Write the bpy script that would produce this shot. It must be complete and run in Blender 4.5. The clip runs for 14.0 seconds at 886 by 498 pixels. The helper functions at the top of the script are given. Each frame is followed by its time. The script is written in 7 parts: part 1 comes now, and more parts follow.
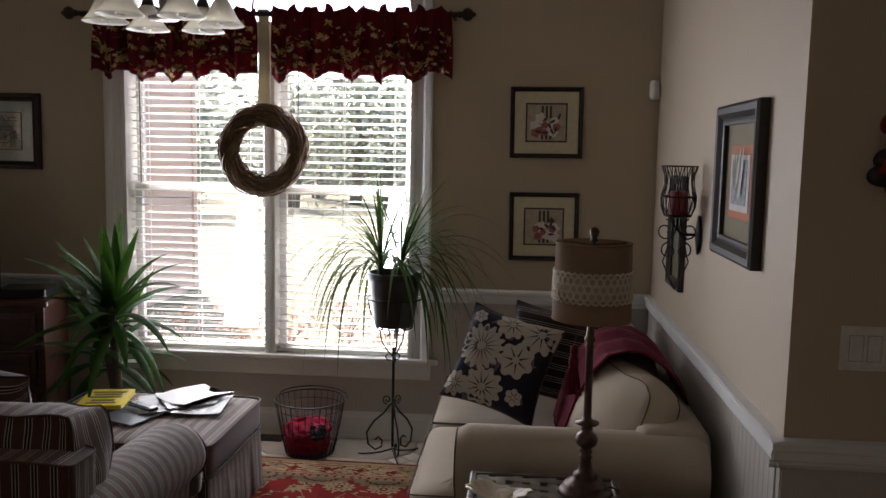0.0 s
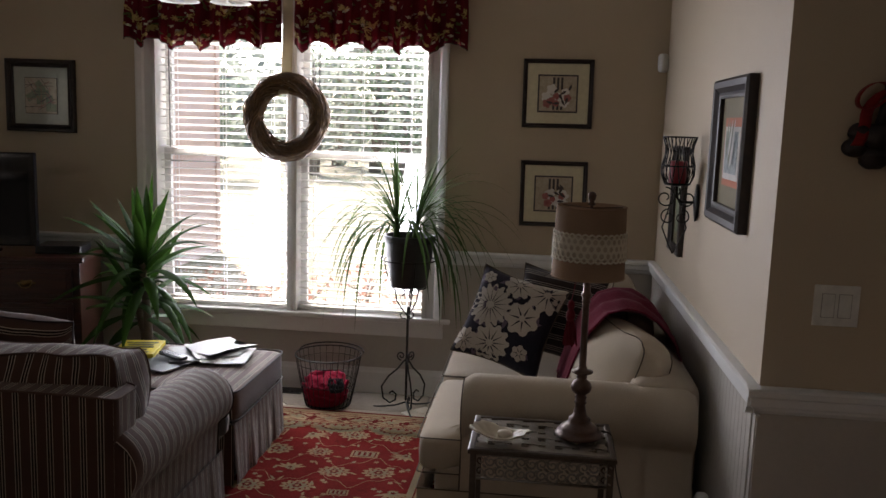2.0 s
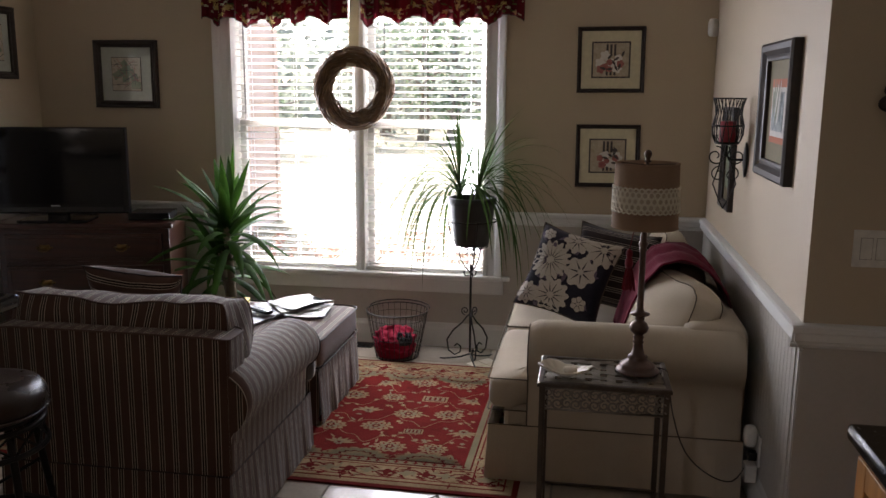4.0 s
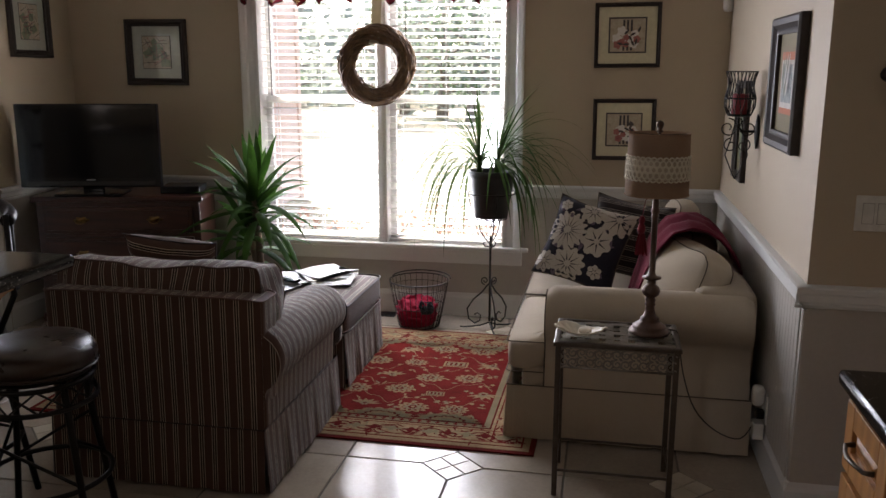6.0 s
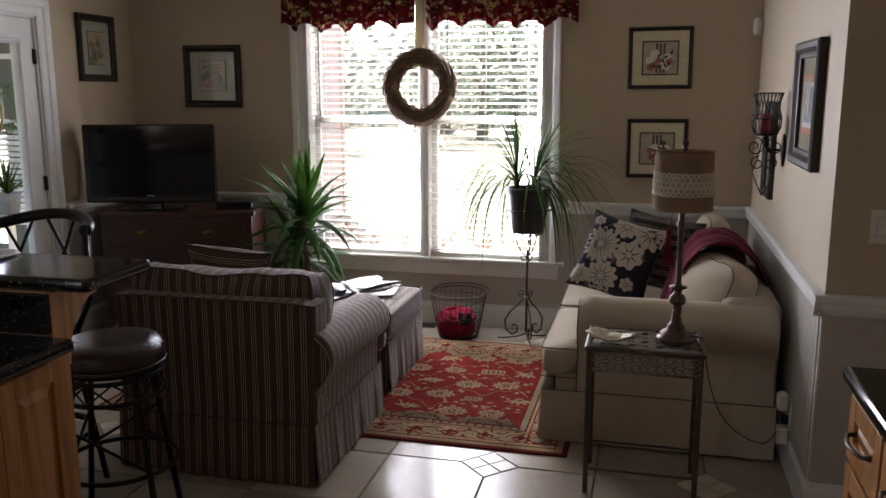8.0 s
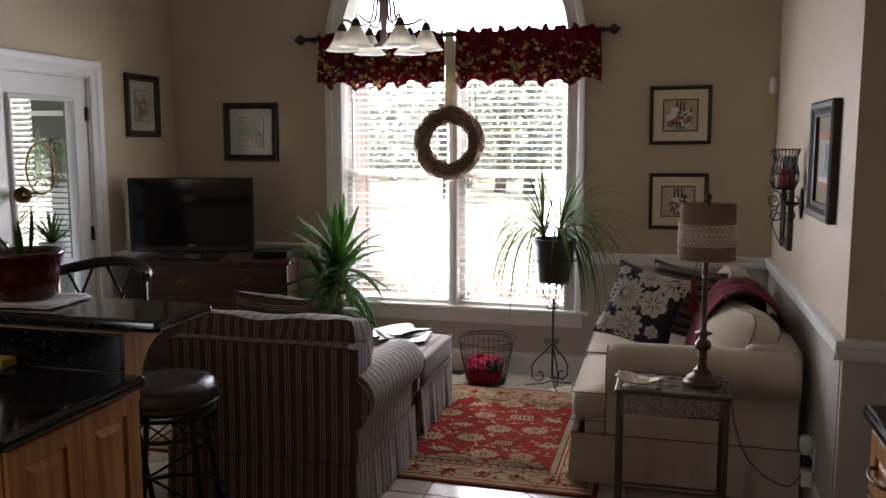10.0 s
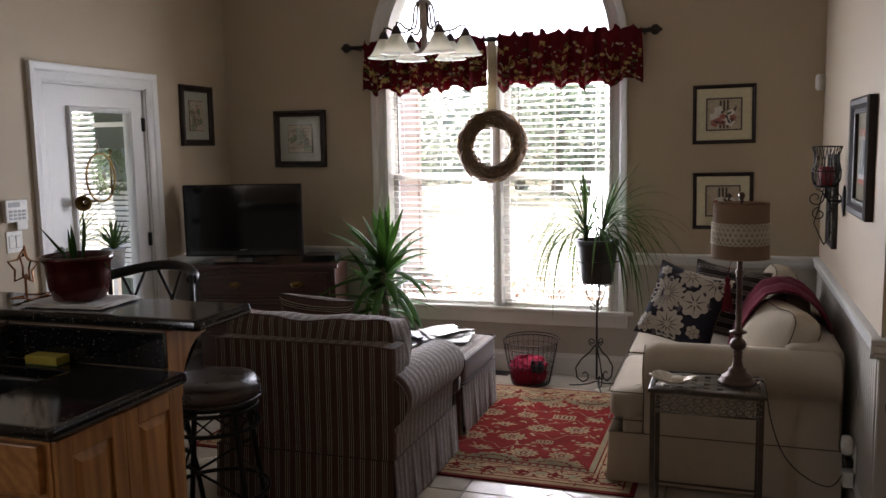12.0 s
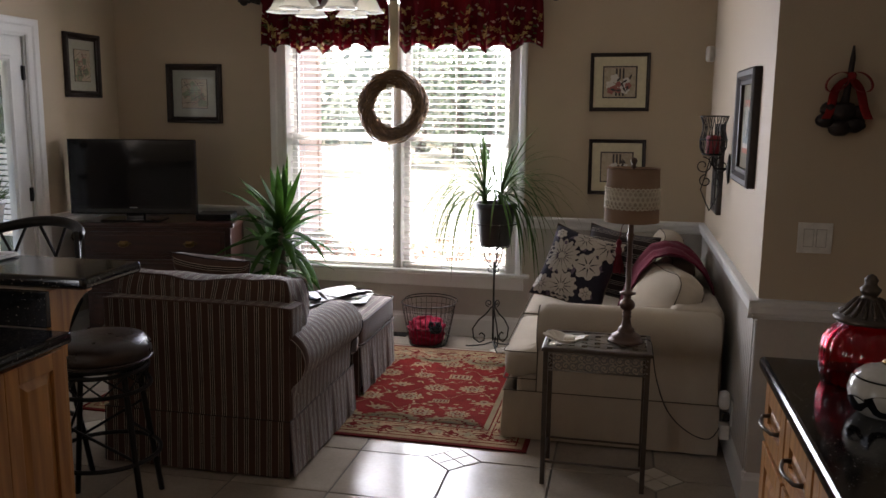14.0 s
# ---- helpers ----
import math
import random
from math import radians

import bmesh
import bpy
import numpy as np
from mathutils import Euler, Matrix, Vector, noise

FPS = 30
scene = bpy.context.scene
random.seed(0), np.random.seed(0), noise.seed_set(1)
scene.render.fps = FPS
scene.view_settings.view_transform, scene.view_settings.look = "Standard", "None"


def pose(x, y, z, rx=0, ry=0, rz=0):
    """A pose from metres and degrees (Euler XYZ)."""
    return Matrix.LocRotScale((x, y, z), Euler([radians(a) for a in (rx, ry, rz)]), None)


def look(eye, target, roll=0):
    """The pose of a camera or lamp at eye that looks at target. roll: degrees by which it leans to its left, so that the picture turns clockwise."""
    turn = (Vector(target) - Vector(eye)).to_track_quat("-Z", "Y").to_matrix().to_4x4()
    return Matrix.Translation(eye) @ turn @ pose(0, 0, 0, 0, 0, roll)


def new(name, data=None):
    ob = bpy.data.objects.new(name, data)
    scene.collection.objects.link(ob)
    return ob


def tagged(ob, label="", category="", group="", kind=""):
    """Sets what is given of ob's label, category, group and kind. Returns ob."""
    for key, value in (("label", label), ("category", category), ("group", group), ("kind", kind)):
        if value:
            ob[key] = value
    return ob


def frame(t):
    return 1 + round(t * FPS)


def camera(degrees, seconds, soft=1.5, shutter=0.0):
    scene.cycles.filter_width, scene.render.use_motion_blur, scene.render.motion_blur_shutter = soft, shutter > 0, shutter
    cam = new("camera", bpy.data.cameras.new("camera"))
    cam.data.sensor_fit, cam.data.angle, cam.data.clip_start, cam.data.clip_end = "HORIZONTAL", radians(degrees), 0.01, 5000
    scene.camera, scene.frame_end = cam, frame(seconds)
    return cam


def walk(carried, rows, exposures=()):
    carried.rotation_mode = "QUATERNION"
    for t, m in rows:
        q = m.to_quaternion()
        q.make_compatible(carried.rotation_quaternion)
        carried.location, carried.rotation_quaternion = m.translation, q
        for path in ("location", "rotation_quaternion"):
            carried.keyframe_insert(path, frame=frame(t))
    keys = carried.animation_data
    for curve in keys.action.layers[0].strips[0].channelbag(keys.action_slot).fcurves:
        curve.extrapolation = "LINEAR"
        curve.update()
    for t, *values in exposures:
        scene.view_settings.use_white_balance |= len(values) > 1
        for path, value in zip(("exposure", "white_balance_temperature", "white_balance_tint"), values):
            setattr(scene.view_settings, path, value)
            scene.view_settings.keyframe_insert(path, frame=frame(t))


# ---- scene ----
cam = camera(55.8, 14.0)
PATH = [
    (0, (0.006, 0.635, 1.606), (-0.174, 2.614, 1.383), 1.1),
    (0.5, (0.007, 0.624, 1.599), (-0.136, 2.604, 1.352), 1.2),
    (1, (0.026, 0.578, 1.596), (-0.125, 2.555, 1.337), 1.6),
    (1.5, (0.05, 0.491, 1.597), (-0.121, 2.465, 1.325), 1.9),
    (2, (0.056, 0.419, 1.604), (-0.165, 2.385, 1.308), 1.8),
    (2.5, (0.06, 0.354, 1.599), (-0.213, 2.312, 1.295), 1.9),
    (3, (0.048, 0.286, 1.595), (-0.259, 2.237, 1.281), 1.7),
    (3.5, (0.011, 0.186, 1.602), (-0.307, 2.131, 1.258), 0.8),
    (6, (0.032, -0.061, 1.586), (-0.339, 1.859, 1.167), 0.1),
    (6.5, (0.043, -0.11, 1.583), (-0.363, 1.801, 1.155), -0.2),
    (7, (0.056, -0.174, 1.586), (-0.362, 1.736, 1.167), -0.0),
    (7.5, (0.075, -0.229, 1.597), (-0.363, 1.68, 1.191), -0.1),
    (8, (0.081, -0.289, 1.598), (-0.384, 1.62, 1.224), -0.1),
    (10.5, (0.039, -0.529, 1.622), (-0.488, 1.387, 1.397), -0.4),
    (11, (0.074, -0.547, 1.628), (-0.497, 1.359, 1.422), -0.9),
    (11.5, (0.135, -0.557, 1.62), (-0.499, 1.328, 1.403), -1.1),
    (12, (0.171, -0.546, 1.614), (-0.472, 1.332, 1.372), -1.1),
    (12.5, (0.178, -0.548, 1.612), (-0.41, 1.348, 1.368), -0.5),
    (13, (0.175, -0.554, 1.613), (-0.35, 1.359, 1.356), 0.1),
    (13.5, (0.174, -0.551, 1.606), (-0.278, 1.373, 1.297), 0.4),
    (14, (0.174, -0.544, 1.6), (-0.236, 1.385, 1.271), 0.6),
]
EXPOSURES = [(0, 1.86, 6500, 21), (1, 1.86, 6500, 21), (2, 1.96, 6500, 21), (3, 2.16, 6500, 21), (3.5, 2.3, 6500, 21), (6, 2.46, 6500, 21), (14, 2.46, 6500, 21)]
walk(cam, [(t, look(eye, target, roll)) for t, eye, target, roll in PATH], EXPOSURES)

# ---- world, sun, large lights, exposure ----
world = bpy.data.worlds.new("world")
scene.world = world
world.use_nodes = True
wn = world.node_tree.nodes
sky = wn.new("ShaderNodeTexSky")
sky.sky_type = 'NISHITA'
sky.sun_disc = False
SUN_EL, SUN_AZ = radians(42), radians(330)
sky.sun_elevation, sky.sun_rotation = SUN_EL, SUN_AZ
wn["Background"].inputs[1].default_value = 0.15
world.node_tree.links.new(sky.outputs[0], wn["Background"].inputs[0])
sun = new("sun", bpy.data.lights.new("sun", 'SUN'))
sun.data.energy, sun.data.angle, sun.data.color = 5.0, radians(0.6), (1.0, 0.94, 0.85)
sd = Vector((math.sin(SUN_AZ) * math.cos(SUN_EL), math.cos(SUN_AZ) * math.cos(SUN_EL), math.sin(SUN_EL)))
sun.matrix_world = look(sd * 30, (0, 0, 0))


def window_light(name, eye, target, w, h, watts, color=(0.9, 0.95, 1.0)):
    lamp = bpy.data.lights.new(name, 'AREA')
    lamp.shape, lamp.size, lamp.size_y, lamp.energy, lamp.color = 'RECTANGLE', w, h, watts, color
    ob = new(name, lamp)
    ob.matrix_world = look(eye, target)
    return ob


# skylight in the arched window's two lights; added fill in an assumed, unseen kitchen window behind the camera
for wx in (-1.815, -0.955):
    window_light("window_daylight", (wx, 5.20, 1.32), (wx + 0.75, 3.0, 1.22), 0.68, 1.46, 9.5, (0.87, 0.94, 1.0))
window_light("assumed_window_fill", (-3.58, -1.65, 1.55), (0.0, -0.4, 1.0), 0.95, 1.0, 2.1, (1.0, 0.91, 0.79))




# ---- materials ----
def mat(name):
    m = bpy.data.materials.new(name)
    m.use_nodes = True
    return m, m.node_tree.nodes, m.node_tree.links, m.node_tree.nodes["Principled BSDF"]


def rgb(c):
    return (*c, 1.0) if len(c) == 3 else c


def coords(n, l, space="Object", scale=(1, 1, 1)):
    tc, mp = n.new("ShaderNodeTexCoord"), n.new("ShaderNodeMapping")
    mp.inputs["Scale"].default_value = scale
    l.new(tc.outputs[space], mp.inputs[0])
    return mp.outputs[0]


def noise_node(n, l, vec, scale, detail=4, rough=0.6):
    t = n.new("ShaderNodeTexNoise")
    t.inputs["Scale"].default_value, t.inputs["Detail"].default_value, t.inputs["Roughness"].default_value = scale, detail, rough
    if vec is not None:
        l.new(vec, t.inputs["Vector"])
    return t.outputs["Fac"]


def ramp(n, l, fac, stops, interp='LINEAR'):
    r = n.new("ShaderNodeValToRGB")
    r.color_ramp.interpolation = interp
    el = r.color_ramp.elements
    while len(el) < len(stops):
        el.new(0.5)
    for e, (p, c) in zip(el, stops):
        e.position, e.color = p, rgb(c)
    l.new(fac, r.inputs[0])
    return r.outputs[0]


def mix(n, l, fac, a, b, kind='MIX'):
    m = n.new("ShaderNodeMix")
    m.data_type, m.blend_type = 'RGBA', kind
    for sock, v in ((m.inputs[0], fac), (m.inputs[6], a), (m.inputs[7], b)):
        if isinstance(v, (int, float)):
            sock.default_value = v
        elif isinstance(v, tuple):
            sock.default_value = rgb(v)
        else:
            l.new(v, sock)
    return m.outputs[2]


def bump(n, l, p, height, strength, dist=0.01):
    b = n.new("ShaderNodeBump")
    b.inputs["Strength"].default_value, b.inputs["Distance"].default_value = strength, dist
    l.new(height, b.inputs["Height"])
    l.new(b.outputs[0], p.inputs["Normal"])


def simple(name, a, b, scale=6, rough=0.6, fine=80, bump_s=0.15, metal=0.0, spec=0.5, space="Object", stretch=(1, 1, 1), rvar=0.1):
    """A two-tone surface with broad staining, fine grain and relief."""
    m, n, l, p = mat(name)
    v = coords(n, l, space, stretch)
    big, small = noise_node(n, l, v, scale), noise_node(n, l, v, fine, 3)
    f = mix(n, l, 0.35, big, small)
    l.new(ramp(n, l, f, [(0.3, a), (0.7, b)]), p.inputs["Base Color"])
    rr = n.new("ShaderNodeMapRange")
    rr.inputs[3].default_value, rr.inputs[4].default_value = max(0.02, rough - rvar), min(1, rough + rvar)
    l.new(big, rr.inputs[0])
    l.new(rr.outputs[0], p.inputs["Roughness"])
    p.inputs["Metallic"].default_value = metal
    p.inputs["Specular IOR Level"].default_value = spec
    if bump_s:
        bump(n, l, p, small, bump_s, 0.004)
    return m


def wood(name, dark, light, scale=3.0, axis=2, rough=0.35, ring=14):
    m, n, l, p = mat(name)
    st = [9.0, 9.0, 9.0]
    st[axis] = 0.7
    v = coords(n, l, "Object", tuple(st))
    a = noise_node(n, l, v, scale, 6, 0.65)
    w = n.new("ShaderNodeTexWave")
    w.wave_type, w.bands_direction = 'BANDS', 'DIAGONAL'
    w.inputs["Scale"].default_value, w.inputs["Distortion"].default_value, w.inputs["Detail"].default_value = ring / 10, 7, 3
    l.new(v, w.inputs["Vector"])
    f = mix(n, l, 0.18, a, w.outputs["Fac"])
    l.new(ramp(n, l, f, [(0.25, dark), (0.75, light)]), p.inputs["Base Color"])
    p.inputs["Roughness"].default_value = rough
    bump(n, l, p, f, 0.12, 0.002)
    return m


def fabric(name, a, b, weave=900, rough=0.9, soft=0.25, sheen=0.05, spec=0.15):
    m, n, l, p = mat(name)
    v = coords(n, l)
    big = noise_node(n, l, v, 5, 3)
    fine = noise_node(n, l, v, weave / 3, 2)
    l.new(ramp(n, l, mix(n, l, 0.5, big, fine), [(0.3, a), (0.7, b)]), p.inputs["Base Color"])
    p.inputs["Roughness"].default_value = rough
    p.inputs["Sheen Weight"].default_value = sheen
    p.inputs["Specular IOR Level"].default_value = spec
    bump(n, l, p, mix(n, l, 0.6, big, fine), soft, 0.006)
    return m


def cloth(name, base, var, trans=0.35, rough=0.85):
    m, n, l, p = mat(name)
    v = coords(n, l)
    big, fine = noise_node(n, l, v, 9, 4), noise_node(n, l, v, 300, 2)
    col = ramp(n, l, mix(n, l, 0.4, big, fine), [(0.3, base), (0.7, var)])
    l.new(col, p.inputs["Base Color"])
    p.inputs["Roughness"].default_value = rough
    p.inputs["Specular IOR Level"].default_value = 0.25
    bump(n, l, p, fine, 0.2, 0.003)
    tr = n.new("ShaderNodeBsdfTranslucent")
    l.new(col, tr.inputs[0])
    mx = n.new("ShaderNodeMixShader")
    mx.inputs[0].default_value = trans
    l.new(p.outputs[0], mx.inputs[1])
    l.new(tr.outputs[0], mx.inputs[2])
    l.new(mx.outputs[0], n["Material Output"].inputs[0])
    return m


def striped(name, base, band, line, period=0.053):
    """Woven stripe that follows the first surface coordinate, in metres."""
    m, n, l, p = mat(name)
    tc = n.new("ShaderNodeTexCoord")
    sp = n.new("ShaderNodeSeparateXYZ")
    l.new(tc.outputs["UV"], sp.inputs[0])
    dv = n.new("ShaderNodeMath")
    dv.operation = 'DIVIDE'
    dv.inputs[1].default_value = period
    l.new(sp.outputs[0], dv.inputs[0])
    fr = n.new("ShaderNodeMath")
    fr.operation = 'FRACT'
    l.new(dv.outputs[0], fr.inputs[0])
    stops = [(0, base)]
    for c in (0.06, 0.235, 0.41):
        stops += [(c, line), (c + 0.05, band)]
    stops += [(0.47, base)]
    col = ramp(n, l, fr.outputs[0], stops, 'CONSTANT')
    v = coords(n, l)
    big, fine = noise_node(n, l, v, 6, 3), noise_node(n, l, v, 350, 2)
    shade = ramp(n, l, mix(n, l, 0.5, big, fine), [(0.3, (0.78, 0.78, 0.78)), (0.7, (1.1, 1.08, 1.05))])
    l.new(mix(n, l, 1.0, col, shade, 'MULTIPLY'), p.inputs["Base Color"])
    p.inputs["Roughness"].default_value = 0.85
    p.inputs["Sheen Weight"].default_value = 0.2
    p.inputs["Specular IOR Level"].default_value = 0.2
    bump(n, l, p, mix(n, l, 0.6, big, fine), 0.25, 0.006)
    return m


def glass(name, tint=(1, 1, 1), rough=0.0):
    m, n, l, p = mat(name)
    p.inputs["Base Color"].default_value = rgb(tint)
    p.inputs["Transmission Weight"].default_value = 1.0
    p.inputs["Roughness"].default_value = rough
    p.inputs["IOR"].default_value = 1.45
    return m


def plain(name, c, rough=0.5, metal=0.0, spec=0.5):
    m, n, l, p = mat(name)
    v = coords(n, l)
    f = noise_node(n, l, v, 25, 4)
    l.new(ramp(n, l, f, [(0.3, tuple(x * 0.85 for x in c)), (0.7, tuple(min(1, x * 1.1) for x in c))]), p.inputs["Base Color"])
    p.inputs["Roughness"].default_value, p.inputs["Metallic"].default_value, p.inputs["Specular IOR Level"].default_value = rough, metal, spec
    return m


def granite(name):
    m, n, l, p = mat(name)
    v = coords(n, l)
    vo = n.new("ShaderNodeTexVoronoi")
    vo.inputs["Scale"].default_value = 120
    l.new(v, vo.inputs["Vector"])
    fleck = noise_node(n, l, v, 75, 2)
    a = ramp(n, l, vo.outputs["Distance"], [(0.0, (0.72, 0.66, 0.55)), (0.25, (0.007, 0.007, 0.008))])
    b = ramp(n, l, fleck, [(0.50, (0, 0, 0)), (0.58, (1, 1, 1))])
    l.new(mix(n, l, b, (0.006, 0.006, 0.007), a), p.inputs["Base Color"])
    p.inputs["Roughness"].default_value = 0.11
    return m


WALL = simple("wall_paint", (0.43, 0.352, 0.255), (0.48, 0.397, 0.29), 1.2, 0.62, 220, 0.10)
TRIM = simple("white_trim_paint", (0.63, 0.63, 0.615), (0.71, 0.71, 0.695), 2.0, 0.38, 60, 0.05)
# greige, set darker than the white trim round it
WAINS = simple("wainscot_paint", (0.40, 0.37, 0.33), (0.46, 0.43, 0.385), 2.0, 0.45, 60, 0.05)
CEIL = simple("ceiling_paint", (0.72, 0.71, 0.68), (0.78, 0.77, 0.74), 1.5, 0.8, 150, 0.1)
GROUT = simple("grout", (0.10, 0.085, 0.07), (0.16, 0.14, 0.115), 8, 0.85, 120, 0.2)
OAK = wood("honey_oak", (0.24, 0.095, 0.025), (0.50, 0.245, 0.075), 3.0, 2, 0.32)
OAK_H = wood("honey_oak_across", (0.24, 0.095, 0.025), (0.50, 0.245, 0.075), 3.0, 1, 0.32)
CHERRY = wood("dark_cherry_wood", (0.016, 0.005, 0.003), (0.055, 0.016, 0.009), 3.0, 0, 0.28)
FRAME = wood("dark_frame_wood", (0.010, 0.006, 0.005), (0.026, 0.014, 0.010), 4.0, 0, 0.5)
GRANITE = granite("black_granite")
SOFA = fabric("cream_cotton_twill", (0.385, 0.325, 0.25), (0.46, 0.392, 0.305))
PIPING = fabric("dark_piping_cord", (0.07, 0.055, 0.042), (0.12, 0.095, 0.072))
STRIPE = striped("brown_stripe_weave", (0.082, 0.043, 0.032), (0.022, 0.014, 0.012), (0.50, 0.42, 0.34))
STRIPE_DK = striped("dark_stripe_weave", (0.026, 0.017, 0.016), (0.012, 0.009, 0.009), (0.36, 0.31, 0.27), 0.06)
IRON = simple("wrought_iron", (0.008, 0.008, 0.008), (0.02, 0.018, 0.016), 12, 0.45, 150, 0.2, metal=0.6)
# lighter copy of the pewter, window reflection and glints put into its colour
STRAP = simple("lit_pewter", (0.17, 0.155, 0.13), (0.30, 0.27, 0.23), 14, 0.38, 160, 0.2, metal=0.9)
PEWTER = simple("aged_pewter", (0.045, 0.033, 0.025), (0.11, 0.086, 0.066), 14, 0.42, 160, 0.2, metal=0.6)
LEATHER = simple("brown_leather", (0.016, 0.010, 0.008), (0.035, 0.02, 0.015), 5, 0.28, 220, 0.25)
PANE = glass("window_glass")
SLAT = cloth("white_blind_slat", (0.76, 0.76, 0.74), (0.82, 0.82, 0.80), 0.22, 0.45)
BLACK = plain("black_plastic", (0.008, 0.008, 0.009), 0.25)


# ---- mesh helpers ----
def part(name, bm, material, parent=None, label="", smooth=False, kind=""):
    me = bpy.data.meshes.new(name)
    bm.normal_update()
    bm.to_mesh(me)
    bm.free()
    for m in (material if isinstance(material, (list, tuple)) else [material]):
        me.materials.append(m)
    if smooth:
        me.polygons.foreach_set("use_smooth", [True] * len(me.polygons))
    ob = new(name, me)
    if parent is not None:
        ob.parent = parent
    return tagged(ob, label, "", "", kind)


def thing(name, label, category, x=0, y=0, z=0, rz=0, group=""):
    ob = new(name)
    ob.matrix_world = pose(x, y, z, 0, 0, rz)
    ob.empty_display_size = 0.1
    return tagged(ob, label, category, group)


def box(bm, x0, x1, y0, y1, z0, z1, bevel=0.0, seg=2, m=None):
    vs = [bm.verts.new((x, y, z)) for x in (x0, x1) for y in (y0, y1) for z in (z0, z1)]
    fs = [bm.faces.new([vs[i] for i in q]) for q in ((0, 1, 3, 2), (4, 6, 7, 5), (0, 4, 5, 1), (2, 3, 7, 6), (0, 2, 6, 4), (1, 5, 7, 3))]
    if m is not None:
        for v in vs:
            v.co = m @ v.co
    if bevel:
        es = list({e for f in fs for e in f.edges})
        bmesh.ops.bevel(bm, geom=es, offset=bevel, segments=seg, affect='EDGES', profile=0.6)
    return bm


def boxm(x0, x1, y0, y1, z0, z1, bevel=0.0, seg=2):
    return box(bmesh.new(), x0, x1, y0, y1, z0, z1, bevel, seg)


def tube(bm, pts, r, seg=8, closed=False):
    """A round rod along points; r may be a list."""
    pts = [Vector(p) for p in pts]
    n = len(pts)
    rs = r if isinstance(r, (list, tuple)) else [r] * n
    rings, up = [], Vector((0.13, 0.21, 0.97)).normalized()
    for i, p in enumerate(pts):
        a = pts[(i - 1) % n] if (closed or i) else p
        b = pts[(i + 1) % n] if (closed or i < n - 1) else p
        t = (b - a).normalized()
        s = t.cross(up)
        s = s.normalized() if s.length > 1e-4 else t.orthogonal().normalized()
        u = s.cross(t)
        up = u
        rings.append([bm.verts.new(p + rs[i] * (math.cos(k * math.tau / seg) * s + math.sin(k * math.tau / seg) * u)) for k in range(seg)])
    for i in range(n if closed else n - 1):
        A, B = rings[i], rings[(i + 1) % n]
        for k in range(seg):
            bm.faces.new((A[k], A[(k + 1) % seg], B[(k + 1) % seg], B[k]))
    if not closed:
        bm.faces.new(rings[0][::-1])
        bm.faces.new(rings[-1])
    return bm


def lathe(bm, prof, seg=28, cx=0, cy=0, cap=True):
    """Turns (radius, height) pairs round z."""
    rings = [[bm.verts.new((cx + r * math.cos(k * math.tau / seg), cy + r * math.sin(k * math.tau / seg), z)) for k in range(seg)] for r, z in prof]
    for A, B in zip(rings, rings[1:]):
        for k in range(seg):
            bm.faces.new((A[k], A[(k + 1) % seg], B[(k + 1) % seg], B[k]))
    if cap:
        bm.faces.new(rings[0][::-1])
        bm.faces.new(rings[-1])
    return bm


def sheet(bm, fn, nu, nv, closed_u=False, uv=None, mi=0):
    """A grid of faces from fn(u, v), u and v from 0 to 1; uv(u, v) gives surface metres."""
    lay = bm.loops.layers.uv.verify()
    V = [[bm.verts.new(fn(i / nu, j / nv)) for j in range(nv + 1)] for i in range(nu if closed_u else nu + 1)]
    for i in range(nu):
        for j in range(nv):
            a, b = V[i], V[(i + 1) % len(V)]
            f = bm.faces.new((a[j], b[j], b[j + 1], a[j + 1]))
            f.material_index = mi
            if uv:
                for lp, (p, q) in zip(f.loops, ((i, j), (i + 1, j), (i + 1, j + 1), (i, j + 1))):
                    lp[lay].uv = uv(p / nu, q / nv)
    return bm


def se(a, e):
    c, s = math.cos(a), math.sin(a)
    return math.copysign(abs(c) ** e, c), math.copysign(abs(s) ** e, s)


def cushion(bm, cx, cy, cz, sx, sy, sz, e1=0.35, e2=0.28, nu=40, nv=20, uaxis=0, puff=0.0, m=None, wob=0.0):
    """A stuffed block: a superellipsoid with softly bulging faces; surface metres for stripes run along uaxis."""
    def fn(u, v):
        a, b = u * math.tau, (v - 0.5) * math.pi
        ca, sa = se(a, e2)
        cb, sb = se(b, e1)
        p = Vector((cx + sx / 2 * ca * cb, cy + sy / 2 * sa * cb, cz + sz / 2 * sb * (1 + puff * (1 - abs(ca * cb) ** 2) * (1 - abs(sa * cb) ** 2))))
        if wob:
            p += Vector((0, 0, wob)) * noise.noise(p * 7) + Vector((wob, wob, 0)) * 0.6 * noise.noise(p * 6 + Vector((5, 3, 1)))
        return m @ p if m is not None else p

    def uv(u, v):
        a, b = u * math.tau, (v - 0.5) * math.pi
        ca, sa = se(a, e2)
        cb, sb = se(b, e1)
        return ((sx / 2 * ca * cb, sy / 2 * sa * cb, sz / 2 * sb)[uaxis] + 10, 0)
    sheet(bm, fn, nu, nv, True, uv)
    bmesh.ops.remove_doubles(bm, verts=bm.verts, dist=0.0003)
    return bm


def prism(bm, poly, y0, y1):
    """A polygon in x, z pushed from y0 to y1."""
    A = [bm.verts.new((x, y0, z)) for x, z in poly]
    B = [bm.verts.new((x, y1, z)) for x, z in poly]
    bm.faces.new(A)
    bm.faces.new(B[::-1])
    for i in range(len(poly)):
        j = (i + 1) % len(poly)
        bm.faces.new((A[j], A[i], B[i], B[j]))
    return bm


